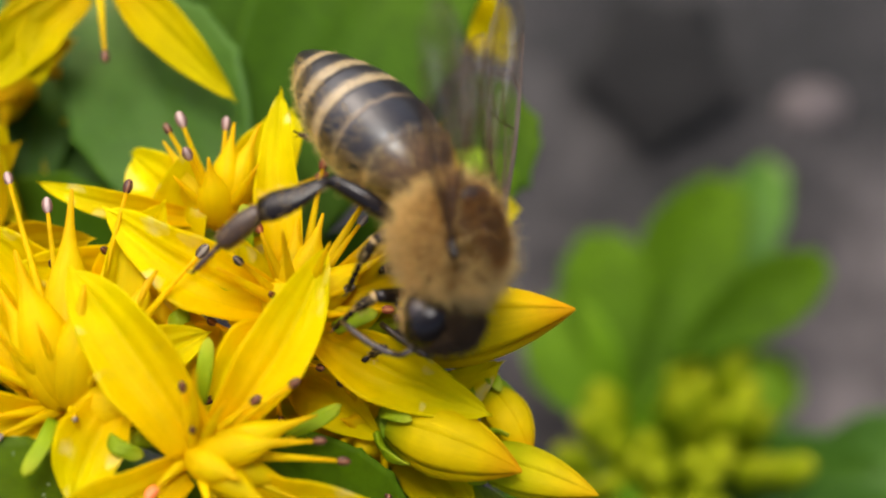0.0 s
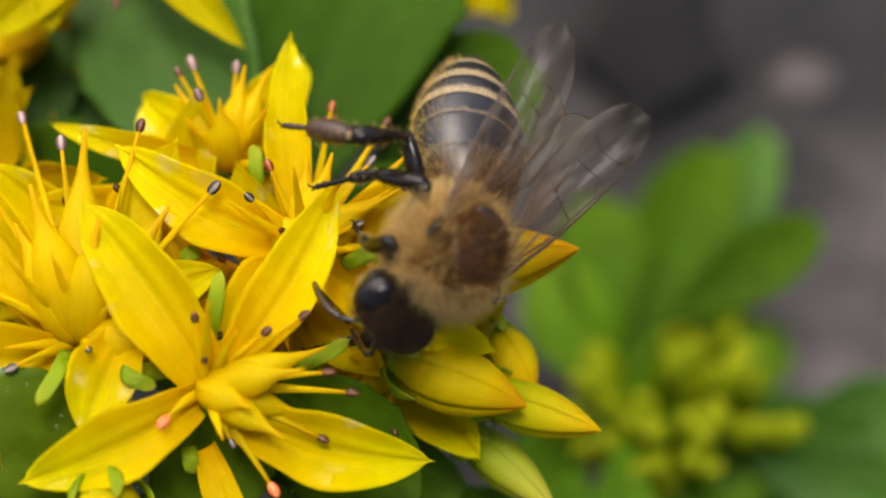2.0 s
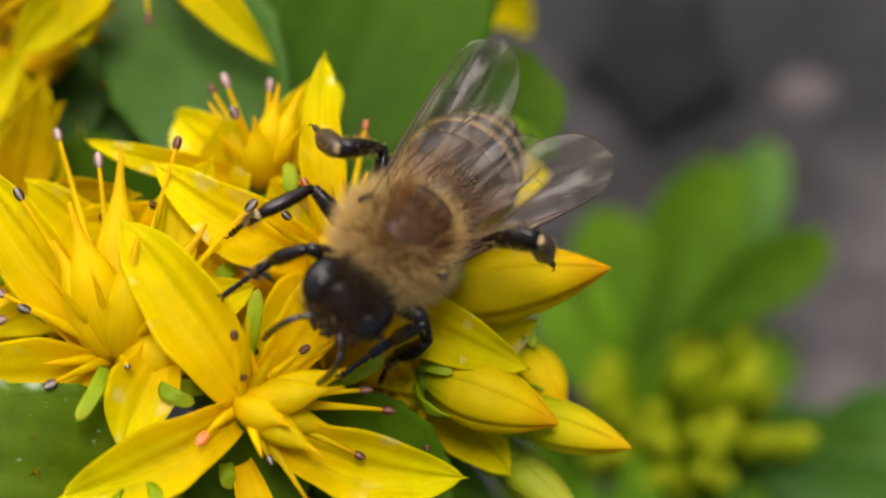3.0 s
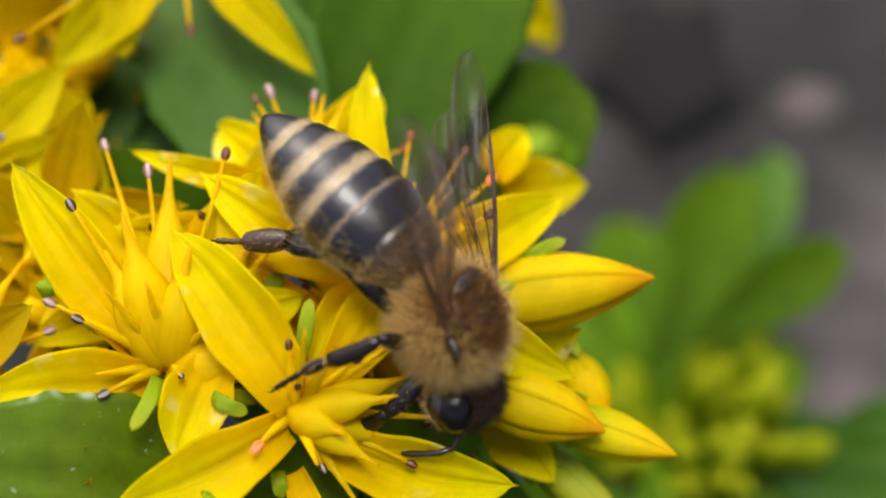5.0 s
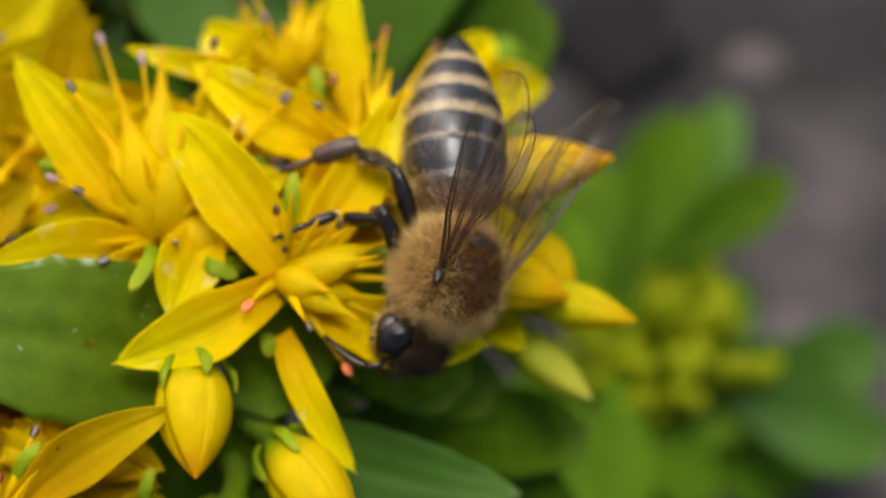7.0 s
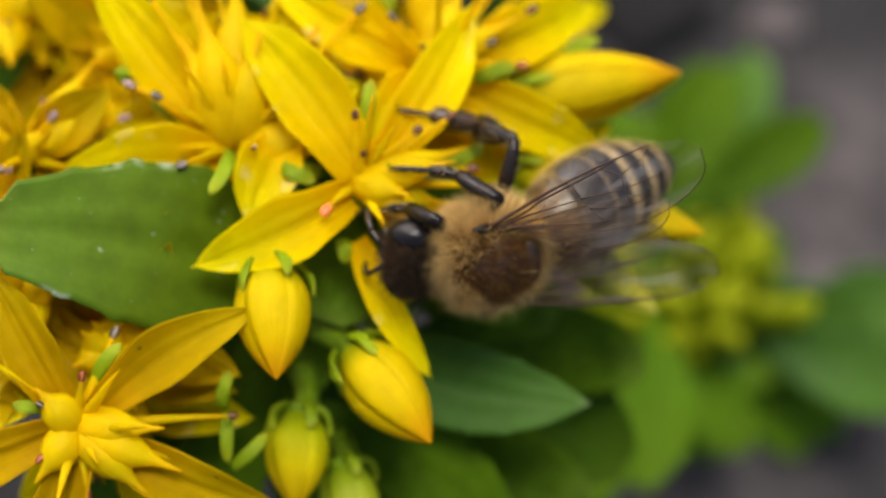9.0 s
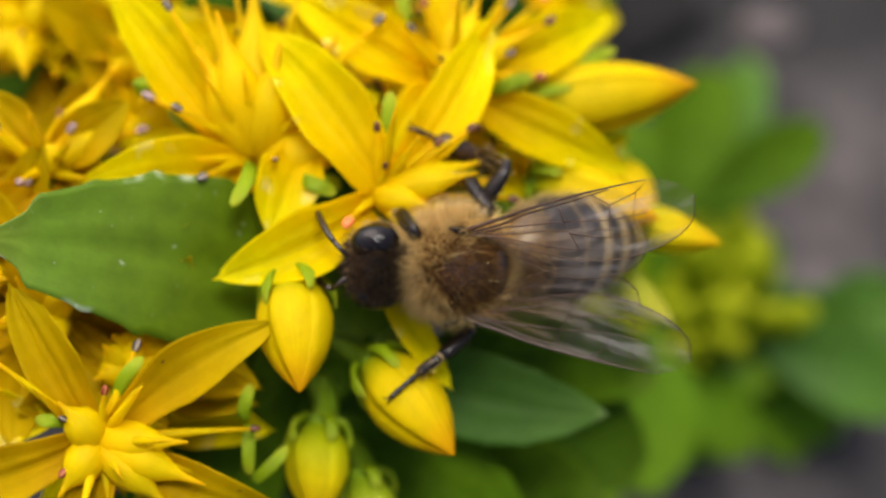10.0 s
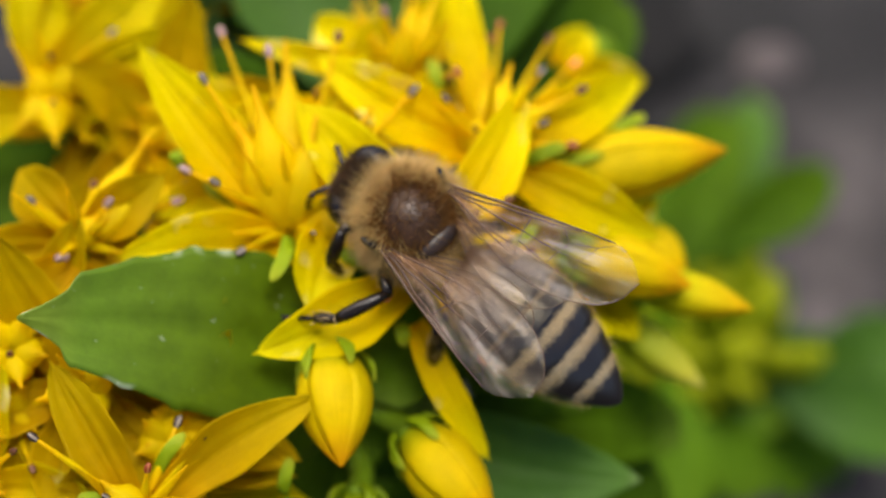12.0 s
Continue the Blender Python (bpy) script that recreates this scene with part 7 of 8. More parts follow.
    walk(right_hind_femur, [
        (0, bone((-1.10, -1.10, -1.40), (-0.709, -0.407, -0.576))),
        (0.5, bone((-1.10, -1.10, -1.40), (-0.651, -0.625, -0.431))),
        (1, bone((-1.10, -1.10, -1.40), (-0.362, -0.882, -0.303))),
        (1.5, bone((-1.10, -1.10, -1.40), (-0.604, -0.797, -0.006))),
        (2, bone((-1.10, -1.10, -1.40), (-0.687, -0.722, -0.084))),
        (2.2, bone((-1.10, -1.10, -1.40), (-0.699, -0.711, -0.071))),
        (2.3, bone((-1.10, -1.10, -1.40), (-0.389, -0.697, 0.602))),
        (2.5, bone((-1.10, -1.10, -1.40), (-0.336, -0.431, 0.837))),
        (2.7, bone((-1.10, -1.10, -1.40), (-0.263, -0.673, 0.692))),
        (3, bone((-1.10, -1.10, -1.40), (-0.549, -0.589, 0.594))),
        (3.2, bone((-1.10, -1.10, -1.40), (-0.638, -0.559, 0.530))),
        (4.8, bone((-1.10, -1.10, -1.40), (-0.966, -0.047, -0.254))),
        (5, bone((-1.10, -1.10, -1.40), (-0.912, -0.100, -0.397))),
        (5.5, bone((-1.10, -1.10, -1.40), (-0.882, -0.139, -0.450))),
        (6, bone((-1.10, -1.10, -1.40), (-0.797, -0.410, -0.444))),
        (6.5, bone((-1.10, -1.10, -1.40), (-0.849, -0.441, -0.292))),
        (8.3, bone((-1.10, -1.10, -1.40), (-0.537, -0.813, -0.225))),
        (8.5, bone((-1.10, -1.10, -1.40), (-0.550, -0.818, -0.168))),
        (9, bone((-1.10, -1.10, -1.40), (-0.432, -0.870, -0.239))),
        (9.5, bone((-1.10, -1.10, -1.40), (-0.593, -0.793, 0.143))),
        (10, bone((-1.10, -1.10, -1.40), (-0.569, -0.821, 0.041))),
        (10.1, bone((-1.10, -1.10, -1.40), (-0.487, -0.853, 0.189))),
        (10.2, bone((-1.10, -1.10, -1.40), (-0.292, -0.734, 0.614))),
        (10.3, bone((-1.10, -1.10, -1.40), (-0.187, -0.610, 0.770))),
        (10.5, bone((-1.10, -1.10, -1.40), (-0.564, -0.717, -0.410))),
        (11, bone((-1.10, -1.10, -1.40), (-0.564, -0.717, -0.410))),
        (11.5, bone((-1.10, -1.10, -1.40), (-0.564, -0.717, -0.410))),
        (12, bone((-1.10, -1.10, -1.40), (-0.564, -0.717, -0.410))),
    ])
    walk(right_hind_tibia, [
        (0, bone((-2.94, -2.16, -2.90), (0.180, -0.381, -0.907))),
        (0.5, bone((-2.79, -2.73, -2.52), (0.340, -0.416, -0.843))),
        (1, bone((-2.04, -3.39, -2.19), (0.616, -0.537, -0.577))),
        (1.5, bone((-2.67, -3.17, -1.42), (0.702, -0.712, -0.013))),
        (2, bone((-2.89, -2.98, -1.62), (0.651, -0.759, -0.002))),
        (2.2, bone((-2.92, -2.95, -1.58), (0.662, -0.748, 0.046))),
        (2.3, bone((-2.11, -2.91, 0.17), (0.860, -0.510, -0.017))),
        (2.5, bone((-1.97, -2.22, 0.78), (0.973, -0.082, -0.214))),
        (2.7, bone((-1.78, -2.85, 0.40), (-0.356, -0.064, -0.932))),
        (3, bone((-2.53, -2.63, 0.14), (0.845, -0.415, 0.337))),
        (3.2, bone((-2.76, -2.55, -0.02), (0.583, -0.389, 0.713))),
        (4.8, bone((-3.61, -1.22, -2.06), (-0.397, -0.203, -0.895))),
        (5, bone((-3.47, -1.36, -2.43), (-0.375, 0.289, -0.881))),
        (5.5, bone((-3.39, -1.46, -2.57), (-0.361, 0.011, -0.933))),
        (6, bone((-3.17, -2.17, -2.55), (-0.078, -0.957, -0.279))),
        (6.5, bone((-3.31, -2.25, -2.16), (-0.423, 0.054, -0.905))),
        (8.3, bone((-2.50, -3.21, -1.99), (0.152, 0.240, -0.959))),
        (8.5, bone((-2.53, -3.23, -1.84), (0.188, 0.041, -0.981))),
        (9, bone((-2.22, -3.36, -2.02), (0.268, 0.186, -0.945))),
        (9.5, bone((-2.64, -3.16, -1.03), (0.070, 0.165, -0.984))),
        (10, bone((-2.58, -3.24, -1.29), (0.035, 0.255, -0.966))),
        (10.1, bone((-2.37, -3.32, -0.91), (0.078, 0.221, -0.972))),
        (10.2, bone((-1.86, -3.01, 0.20), (-0.023, -0.009, -1.000))),
        (10.3, bone((-1.59, -2.69, 0.60), (-0.034, 0.132, -0.991))),
        (10.5, bone((-2.57, -2.96, -2.47), (-0.654, 0.081, -0.752))),
        (11, bone((-2.57, -2.96, -2.47), (-0.654, 0.081, -0.752))),
        (11.5, bone((-2.57, -2.96, -2.47), (-0.654, 0.081, -0.752))),
        (12, bone((-2.57, -2.96, -2.47), (-0.654, 0.081, -0.752))),
    ])
    walk(right_hind_tarsus, [
        (0, bone((-2.48, -3.15, -5.26), (0.457, -0.264, -0.850))),
        (0.5, bone((-1.91, -3.81, -4.71), (0.464, -0.375, -0.803))),
        (1, bone((-0.44, -4.79, -3.69), (0.727, -0.371, -0.578))),
        (1.5, bone((-0.85, -5.02, -1.45), (-0.088, -0.294, -0.952))),
        (2, bone((-1.19, -4.95, -1.62), (0.001, -0.215, -0.977))),
        (2.2, bone((-1.20, -4.89, -1.46), (-0.022, -0.257, -0.966))),
        (2.3, bone((0.12, -4.24, 0.12), (-0.084, -0.681, -0.727))),
        (2.5, bone((0.56, -2.43, 0.22), (0.185, -0.506, -0.843))),
        (2.7, bone((-2.71, -3.02, -2.03), (0.010, -0.365, -0.931))),
        (3, bone((-0.33, -3.71, 1.02), (-0.590, -0.404, -0.699))),
        (3.2, bone((-1.24, -3.56, 1.83), (-0.445, -0.367, -0.817))),
        (4.8, bone((-4.65, -1.75, -4.39), (0.050, -0.305, -0.951))),
        (5, bone((-4.45, -0.61, -4.72), (-0.227, -0.131, -0.965))),
        (5.5, bone((-4.33, -1.43, -5.00), (-0.112, -0.085, -0.990))),
        (6, bone((-3.37, -4.65, -3.28), (-0.009, 0.539, -0.842))),
        (6.5, bone((-4.41, -2.11, -4.51), (0.372, -0.057, -0.927))),
        (8.3, bone((-2.10, -2.59, -4.48), (0.847, -0.519, -0.110))),
        (8.5, bone((-2.04, -3.12, -4.39), (0.791, -0.560, -0.247))),
        (9, bone((-1.53, -2.88, -4.48), (0.902, -0.358, -0.241))),
        (9.5, bone((-2.46, -2.73, -3.59), (0.836, -0.548, -0.022))),
        (10, bone((-2.49, -2.57, -3.81), (0.887, -0.450, -0.103))),
        (10.1, bone((-2.16, -2.74, -3.44), (0.900, -0.427, -0.084))),
        (10.2, bone((-1.92, -3.03, -2.40), (0.900, -0.078, -0.429))),
        (10.3, bone((-1.68, -2.34, -1.97), (0.859, 0.105, -0.502))),
        (10.5, bone((-4.27, -2.75, -4.42), (-0.442, -0.116, -0.889))),
        (11, bone((-4.27, -2.75, -4.42), (-0.442, -0.116, -0.889))),
        (11.5, bone((-4.27, -2.75, -4.42), (-0.442, -0.116, -0.889))),
        (12, bone((-4.27, -2.75, -4.42), (-0.442, -0.116, -0.889))),
    ])
    walk(left_fore_femur, [
        (0, bone((1.30, 0.90, -1.30), (0.446, 0.595, -0.669))),
        (0.5, bone((1.30, 0.90, -1.30), (0.446, 0.595, -0.669))),
        (1, bone((1.30, 0.90, -1.30), (0.446, 0.595, -0.669))),
        (1.5, bone((1.30, 0.90, -1.30), (0.446, 0.595, -0.669))),
        (2, bone((1.30, 0.90, -1.30), (0.446, 0.595, -0.669))),
        (2.2, bone((1.30, 0.90, -1.30), (0.446, 0.595, -0.669))),
        (2.3, bone((1.30, 0.90, -1.30), (0.446, 0.595, -0.669))),
        (2.5, bone((1.30, 0.90, -1.30), (-0.477, 0.164, -0.863))),
        (2.7, bone((1.30, 0.90, -1.30), (0.534, 0.686, 0.494))),
        (3, bone((1.30, 0.90, -1.30), (0.074, 0.854, 0.515))),
        (3.2, bone((1.30, 0.90, -1.30), (-0.312, 0.863, 0.397))),
        (4.8, bone((1.30, 0.90, -1.30), (0.446, 0.595, -0.669))),
        (5, bone((1.30, 0.90, -1.30), (0.446, 0.595, -0.669))),
        (5.5, bone((1.30, 0.90, -1.30), (0.446, 0.595, -0.669))),
        (6, bone((1.30, 0.90, -1.30), (0.446, 0.595, -0.669))),
        (6.5, bone((1.30, 0.90, -1.30), (0.446, 0.595, -0.669))),
        (8.3, bone((1.30, 0.90, -1.30), (0.446, 0.595, -0.669))),
        (8.5, bone((1.30, 0.90, -1.30), (0.446, 0.595, -0.669))),
        (9, bone((1.30, 0.90, -1.30), (0.446, 0.595, -0.669))),
        (9.5, bone((1.30, 0.90, -1.30), (0.446, 0.595, -0.669))),
        (10, bone((1.30, 0.90, -1.30), (0.446, 0.595, -0.669))),
        (10.1, bone((1.30, 0.90, -1.30), (0.446, 0.595, -0.669))),
        (10.2, bone((1.30, 0.90, -1.30), (0.553, 0.433, 0.712))),
        (10.3, bone((1.30, 0.90, -1.30), (0.386, 0.527, 0.757))),
        (10.5, bone((1.30, 0.90, -1.30), (-0.325, 0.732, 0.600))),
        (11, bone((1.30, 0.90, -1.30), (-0.024, 0.545, 0.838))),
        (11.5, bone((1.30, 0.90, -1.30), (-0.167, 0.674, 0.720))),
        (12, bone((1.30, 0.90, -1.30), (0.066, 0.641, 0.765))),
    ])
    walk(left_fore_tibia, [
        (0, bone((2.19, 2.09, -2.64), (0.275, -0.169, -0.947))),
        (0.5, bone((2.19, 2.09, -2.64), (0.275, -0.169, -0.947))),
        (1, bone((2.19, 2.09, -2.64), (0.275, -0.169, -0.947))),
        (1.5, bone((2.19, 2.09, -2.64), (0.275, -0.169, -0.947))),
        (2, bone((2.19, 2.09, -2.64), (0.275, -0.169, -0.947))),
        (2.2, bone((2.19, 2.09, -2.64), (0.275, -0.169, -0.947))),
        (2.3, bone((2.19, 2.09, -2.64), (0.275, -0.169, -0.947))),
        (2.5, bone((0.35, 1.23, -3.03), (0.631, 0.316, -0.709))),
        (2.7, bone((2.37, 2.27, -0.31), (0.105, 0.219, -0.970))),
        (3, bone((1.45, 2.61, -0.27), (0.156, -0.186, -0.970))),
        (3.2, bone((0.68, 2.63, -0.51), (0.454, -0.256, -0.853))),
        (4.8, bone((2.19, 2.09, -2.64), (0.275, -0.169, -0.947))),
        (5, bone((2.19, 2.09, -2.64), (0.275, -0.169, -0.947))),
        (5.5, bone((2.19, 2.09, -2.64), (0.275, -0.169, -0.947))),
        (6, bone((2.19, 2.09, -2.64), (0.275, -0.169, -0.947))),
        (6.5, bone((2.19, 2.09, -2.64), (0.275, -0.169, -0.947))),
        (8.3, bone((2.19, 2.09, -2.64), (0.275, -0.169, -0.947))),
        (8.5, bone((2.19, 2.09, -2.64), (0.275, -0.169, -0.947))),
        (9, bone((2.19, 2.09, -2.64), (0.275, -0.169, -0.947))),
        (9.5, bone((2.19, 2.09, -2.64), (0.275, -0.169, -0.947))),
        (10, bone((2.19, 2.09, -2.64), (0.275, -0.169, -0.947))),
        (10.1, bone((2.19, 2.09, -2.64), (0.275, -0.169, -0.947))),
        (10.2, bone((2.41, 1.77, 0.12), (-0.046, 0.407, -0.912))),
        (10.3, bone((2.07, 1.95, 0.21), (0.183, 0.465, -0.866))),
        (10.5, bone((0.65, 2.36, -0.10), (0.256, -0.036, -0.966))),
        (11, bone((1.25, 1.99, 0.38), (-0.289, 0.353, -0.890))),
        (11.5, bone((0.97, 2.25, 0.14), (-0.411, 0.197, -0.890))),
        (12, bone((1.43, 2.18, 0.23), (-0.307, 0.523, -0.795))),
    ])
    walk(left_fore_tarsus, [
        (0, bone((2.69, 1.79, -4.34), (0.375, -0.135, -0.917))),
        (0.5, bone((2.69, 1.79, -4.34), (0.375, -0.135, -0.917))),
        (1, bone((2.69, 1.79, -4.34), (0.375, -0.135, -0.917))),
        (1.5, bone((2.69, 1.79, -4.34), (0.375, -0.135, -0.917))),
        (2, bone((2.69, 1.79, -4.34), (0.375, -0.135, -0.917))),
        (2.2, bone((2.69, 1.79, -4.34), (0.375, -0.135, -0.917))),
        (2.3, bone((2.69, 1.79, -4.34), (0.375, -0.135, -0.917))),
        (2.5, bone((1.48, 1.80, -4.30), (0.238, -0.017, -0.971))),
        (2.7, bone((2.56, 2.67, -2.06), (-0.029, 0.070, -0.997))),
        (3, bone((1.73, 2.27, -2.02), (0.573, -0.177, -0.800))),
        (3.2, bone((1.49, 2.16, -2.04), (0.320, -0.193, -0.928))),
        (4.8, bone((2.69, 1.79, -4.34), (0.375, -0.135, -0.917))),
        (5, bone((2.69, 1.79, -4.34), (0.375, -0.135, -0.917))),
        (5.5, bone((2.69, 1.79, -4.34), (0.375, -0.135, -0.917))),
        (6, bone((2.69, 1.79, -4.34), (0.375, -0.135, -0.917))),
        (6.5, bone((2.69, 1.79, -4.34), (0.375, -0.135, -0.917))),
        (8.3, bone((2.69, 1.79, -4.34), (0.375, -0.135, -0.917))),
        (8.5, bone((2.69, 1.79, -4.34), (0.375, -0.135, -0.917))),
        (9, bone((2.69, 1.79, -4.34), (0.375, -0.135, -0.917))),
        (9.5, bone((2.69, 1.79, -4.34), (0.375, -0.135, -0.917))),
        (10, bone((2.69, 1.79, -4.34), (0.375, -0.135, -0.917))),
        (10.1, bone((2.69, 1.79, -4.34), (0.375, -0.135, -0.917))),
        (10.2, bone((2.32, 2.50, -1.52), (-0.262, 0.312, -0.913))),
        (10.3, bone((2.40, 2.79, -1.35), (0.697, 0.586, -0.412))),
        (10.5, bone((1.11, 2.30, -1.84), (0.003, -0.185, -0.983))),
        (11, bone((0.73, 2.63, -1.23), (-0.446, -0.089, -0.891))),
        (11.5, bone((0.23, 2.60, -1.46), (-0.276, -0.054, -0.960))),
        (12, bone((0.88, 3.12, -1.20), (-0.497, -0.183, -0.848))),
    ])
    walk(left_mid_femur, [
        (0, bone((0.10, 1.10, -1.50), (0.060, 0.905, -0.422))),
        (0.5, bone((0.10, 1.10, -1.50), (0.060, 0.905, -0.422))),
        (1, bone((0.10, 1.10, -1.50), (0.060, 0.905, -0.422))),
        (1.5, bone((0.10, 1.10, -1.50), (0.060, 0.905, -0.422))),
        (2, bone((0.10, 1.10, -1.50), (0.060, 0.905, -0.422))),
        (2.2, bone((0.10, 1.10, -1.50), (0.060, 0.905, -0.422))),
        (2.3, bone((0.10, 1.10, -1.50), (0.060, 0.905, -0.422))),
        (2.5, bone((0.10, 1.10, -1.50), (0.552, 0.640, 0.534))),
        (2.7, bone((0.10, 1.10, -1.50), (-0.139, 0.872, 0.469))),
        (3, bone((0.10, 1.10, -1.50), (0.060, 0.905, -0.422))),
        (3.2, bone((0.10, 1.10, -1.50), (0.060, 0.905, -0.422))),
        (4.8, bone((0.10, 1.10, -1.50), (0.060, 0.905, -0.422))),
        (5, bone((0.10, 1.10, -1.50), (0.060, 0.905, -0.422))),
        (5.5, bone((0.10, 1.10, -1.50), (0.060, 0.905, -0.422))),
        (6, bone((0.10, 1.10, -1.50), (0.060, 0.905, -0.422))),
        (6.5, bone((0.10, 1.10, -1.50), (0.060, 0.905, -0.422))),
        (8.3, bone((0.10, 1.10, -1.50), (0.060, 0.905, -0.422))),
        (8.5, bone((0.10, 1.10, -1.50), (0.060, 0.905, -0.422))),
        (9, bone((0.10, 1.10, -1.50), (0.060, 0.905, -0.422))),
        (9.5, bone((0.10, 1.10, -1.50), (-0.587, 0.584, 0.561))),
        (10, bone((0.10, 1.10, -1.50), (-0.473, 0.600, 0.646))),
        (10.1, bone((0.10, 1.10, -1.50), (-0.434, 0.608, 0.665))),
        (10.2, bone((0.10, 1.10, -1.50), (-0.498, 0.605, 0.621))),
        (10.3, bone((0.10, 1.10, -1.50), (-0.579, 0.466, 0.669))),
        (10.5, bone((0.10, 1.10, -1.50), (-0.818, 0.485, 0.309))),
        (11, bone((-0.17, 1.26, -1.24), (-0.659, 0.396, 0.640))),
        (11.5, bone((-0.19, 1.33, -1.21), (-0.618, 0.489, 0.615))),
        (12, bone((-0.15, 1.34, -1.19), (-0.538, 0.520, 0.664))),
    ])
    walk(left_mid_tibia, [
        (0, bone((0.24, 3.27, -2.51), (-0.084, -0.158, -0.984))),
        (0.5, bone((0.24, 3.27, -2.51), (-0.084, -0.158, -0.984))),
        (1, bone((0.24, 3.27, -2.51), (-0.084, -0.158, -0.984))),
        (1.5, bone((0.24, 3.27, -2.51), (-0.084, -0.158, -0.984))),
        (2, bone((0.24, 3.27, -2.51), (-0.084, -0.158, -0.984))),
        (2.2, bone((0.24, 3.27, -2.51), (-0.084, -0.158, -0.984))),
        (2.3, bone((0.24, 3.27, -2.51), (-0.084, -0.158, -0.984))),
        (2.5, bone((1.43, 2.64, -0.22), (-0.445, 0.230, -0.866))),
        (2.7, bone((-0.23, 3.19, -0.38), (0.808, 0.341, -0.480))),
        (3, bone((0.24, 3.27, -2.51), (-0.084, -0.158, -0.984))),
        (3.2, bone((0.24, 3.27, -2.51), (-0.084, -0.158, -0.984))),
        (4.8, bone((0.24, 3.27, -2.51), (-0.084, -0.158, -0.984))),
        (5, bone((0.24, 3.27, -2.51), (-0.084, -0.158, -0.984))),
        (5.5, bone((0.24, 3.27, -2.51), (-0.084, -0.158, -0.984))),
        (6, bone((0.24, 3.27, -2.51), (-0.084, -0.158, -0.984))),
        (6.5, bone((0.24, 3.27, -2.51), (-0.084, -0.158, -0.984))),
        (8.3, bone((0.24, 3.27, -2.51), (-0.084, -0.158, -0.984))),
        (8.5, bone((0.24, 3.27, -2.51), (-0.084, -0.158, -0.984))),
        (9, bone((0.24, 3.27, -2.51), (-0.084, -0.158, -0.984))),
        (9.5, bone((-1.31, 2.50, -0.15), (0.672, 0.131, 0.729))),
        (10, bone((-1.03, 2.54, 0.05), (0.828, 0.399, 0.395))),
        (10.1, bone((-0.94, 2.56, 0.10), (0.776, 0.583, 0.240))),
        (10.2, bone((-1.10, 2.55, -0.01), (0.458, 0.886, 0.069))),
        (10.3, bone((-1.29, 2.22, 0.11), (0.047, 0.941, 0.335))),
        (10.5, bone((-1.86, 2.26, -0.76), (-0.415, 0.755, 0.508))),
        (11, bone((-1.75, 2.21, 0.30), (0.293, 0.956, -0.016))),
        (11.5, bone((-1.68, 2.51, 0.27), (0.159, 0.804, -0.573))),
        (12, bone((-1.44, 2.59, 0.40), (0.291, 0.930, -0.226))),
    ])
    walk(left_mid_tarsus, [
        (0, bone((0.07, 2.94, -4.58), (-0.144, 0.140, -0.980))),
        (0.5, bone((0.07, 2.94, -4.58), (-0.144, 0.140, -0.980))),
        (1, bone((0.07, 2.94, -4.58), (-0.144, 0.140, -0.980))),
        (1.5, bone((0.07, 2.94, -4.58), (-0.144, 0.140, -0.980))),
        (2, bone((0.07, 2.94, -4.58), (-0.144, 0.140, -0.980))),
        (2.2, bone((0.07, 2.94, -4.58), (-0.144, 0.140, -0.980))),
        (2.3, bone((0.07, 2.94, -4.58), (-0.144, 0.140, -0.980))),
        (2.5, bone((0.49, 3.12, -2.04), (-0.577, 0.077, -0.813))),
        (2.7, bone((1.46, 3.91, -1.38), (0.090, 0.363, -0.927))),
        (3, bone((0.07, 2.94, -4.58), (-0.144, 0.140, -0.980))),
        (3.2, bone((0.07, 2.94, -4.58), (-0.144, 0.140, -0.980))),
        (4.8, bone((0.07, 2.94, -4.58), (-0.144, 0.140, -0.980))),
        (5, bone((0.07, 2.94, -4.58), (-0.144, 0.140, -0.980))),
        (5.5, bone((0.07, 2.94, -4.58), (-0.144, 0.140, -0.980))),
        (6, bone((0.07, 2.94, -4.58), (-0.144, 0.140, -0.980))),
        (6.5, bone((0.07, 2.94, -4.58), (-0.144, 0.140, -0.980))),
        (8.3, bone((0.07, 2.94, -4.58), (-0.144, 0.140, -0.980))),
        (8.5, bone((0.07, 2.94, -4.58), (-0.144, 0.140, -0.980))),
        (9, bone((0.07, 2.94, -4.58), (-0.144, 0.140, -0.980))),
        (9.5, bone((0.10, 2.78, 1.38), (0.480, 0.271, -0.834))),
        (10, bone((0.70, 3.38, 0.88), (0.823, 0.566, 0.052))),
        (10.1, bone((0.69, 3.78, 0.60), (0.764, 0.644, 0.042))),
        (10.2, bone((-0.13, 4.41, 0.13), (0.219, 0.975, 0.028))),
        (10.3, bone((-1.19, 4.19, 0.81), (-0.090, 0.904, 0.418))),
        (10.5, bone((-2.73, 3.85, 0.31), (-0.590, 0.753, 0.292))),
        (11, bone((-1.13, 4.22, 0.26), (0.275, 0.853, -0.444))),
        (11.5, bone((-1.34, 4.19, -0.94), (0.123, 0.715, -0.689))),
        (12, bone((-0.83, 4.54, -0.07), (0.564, 0.495, -0.661))),
    ])
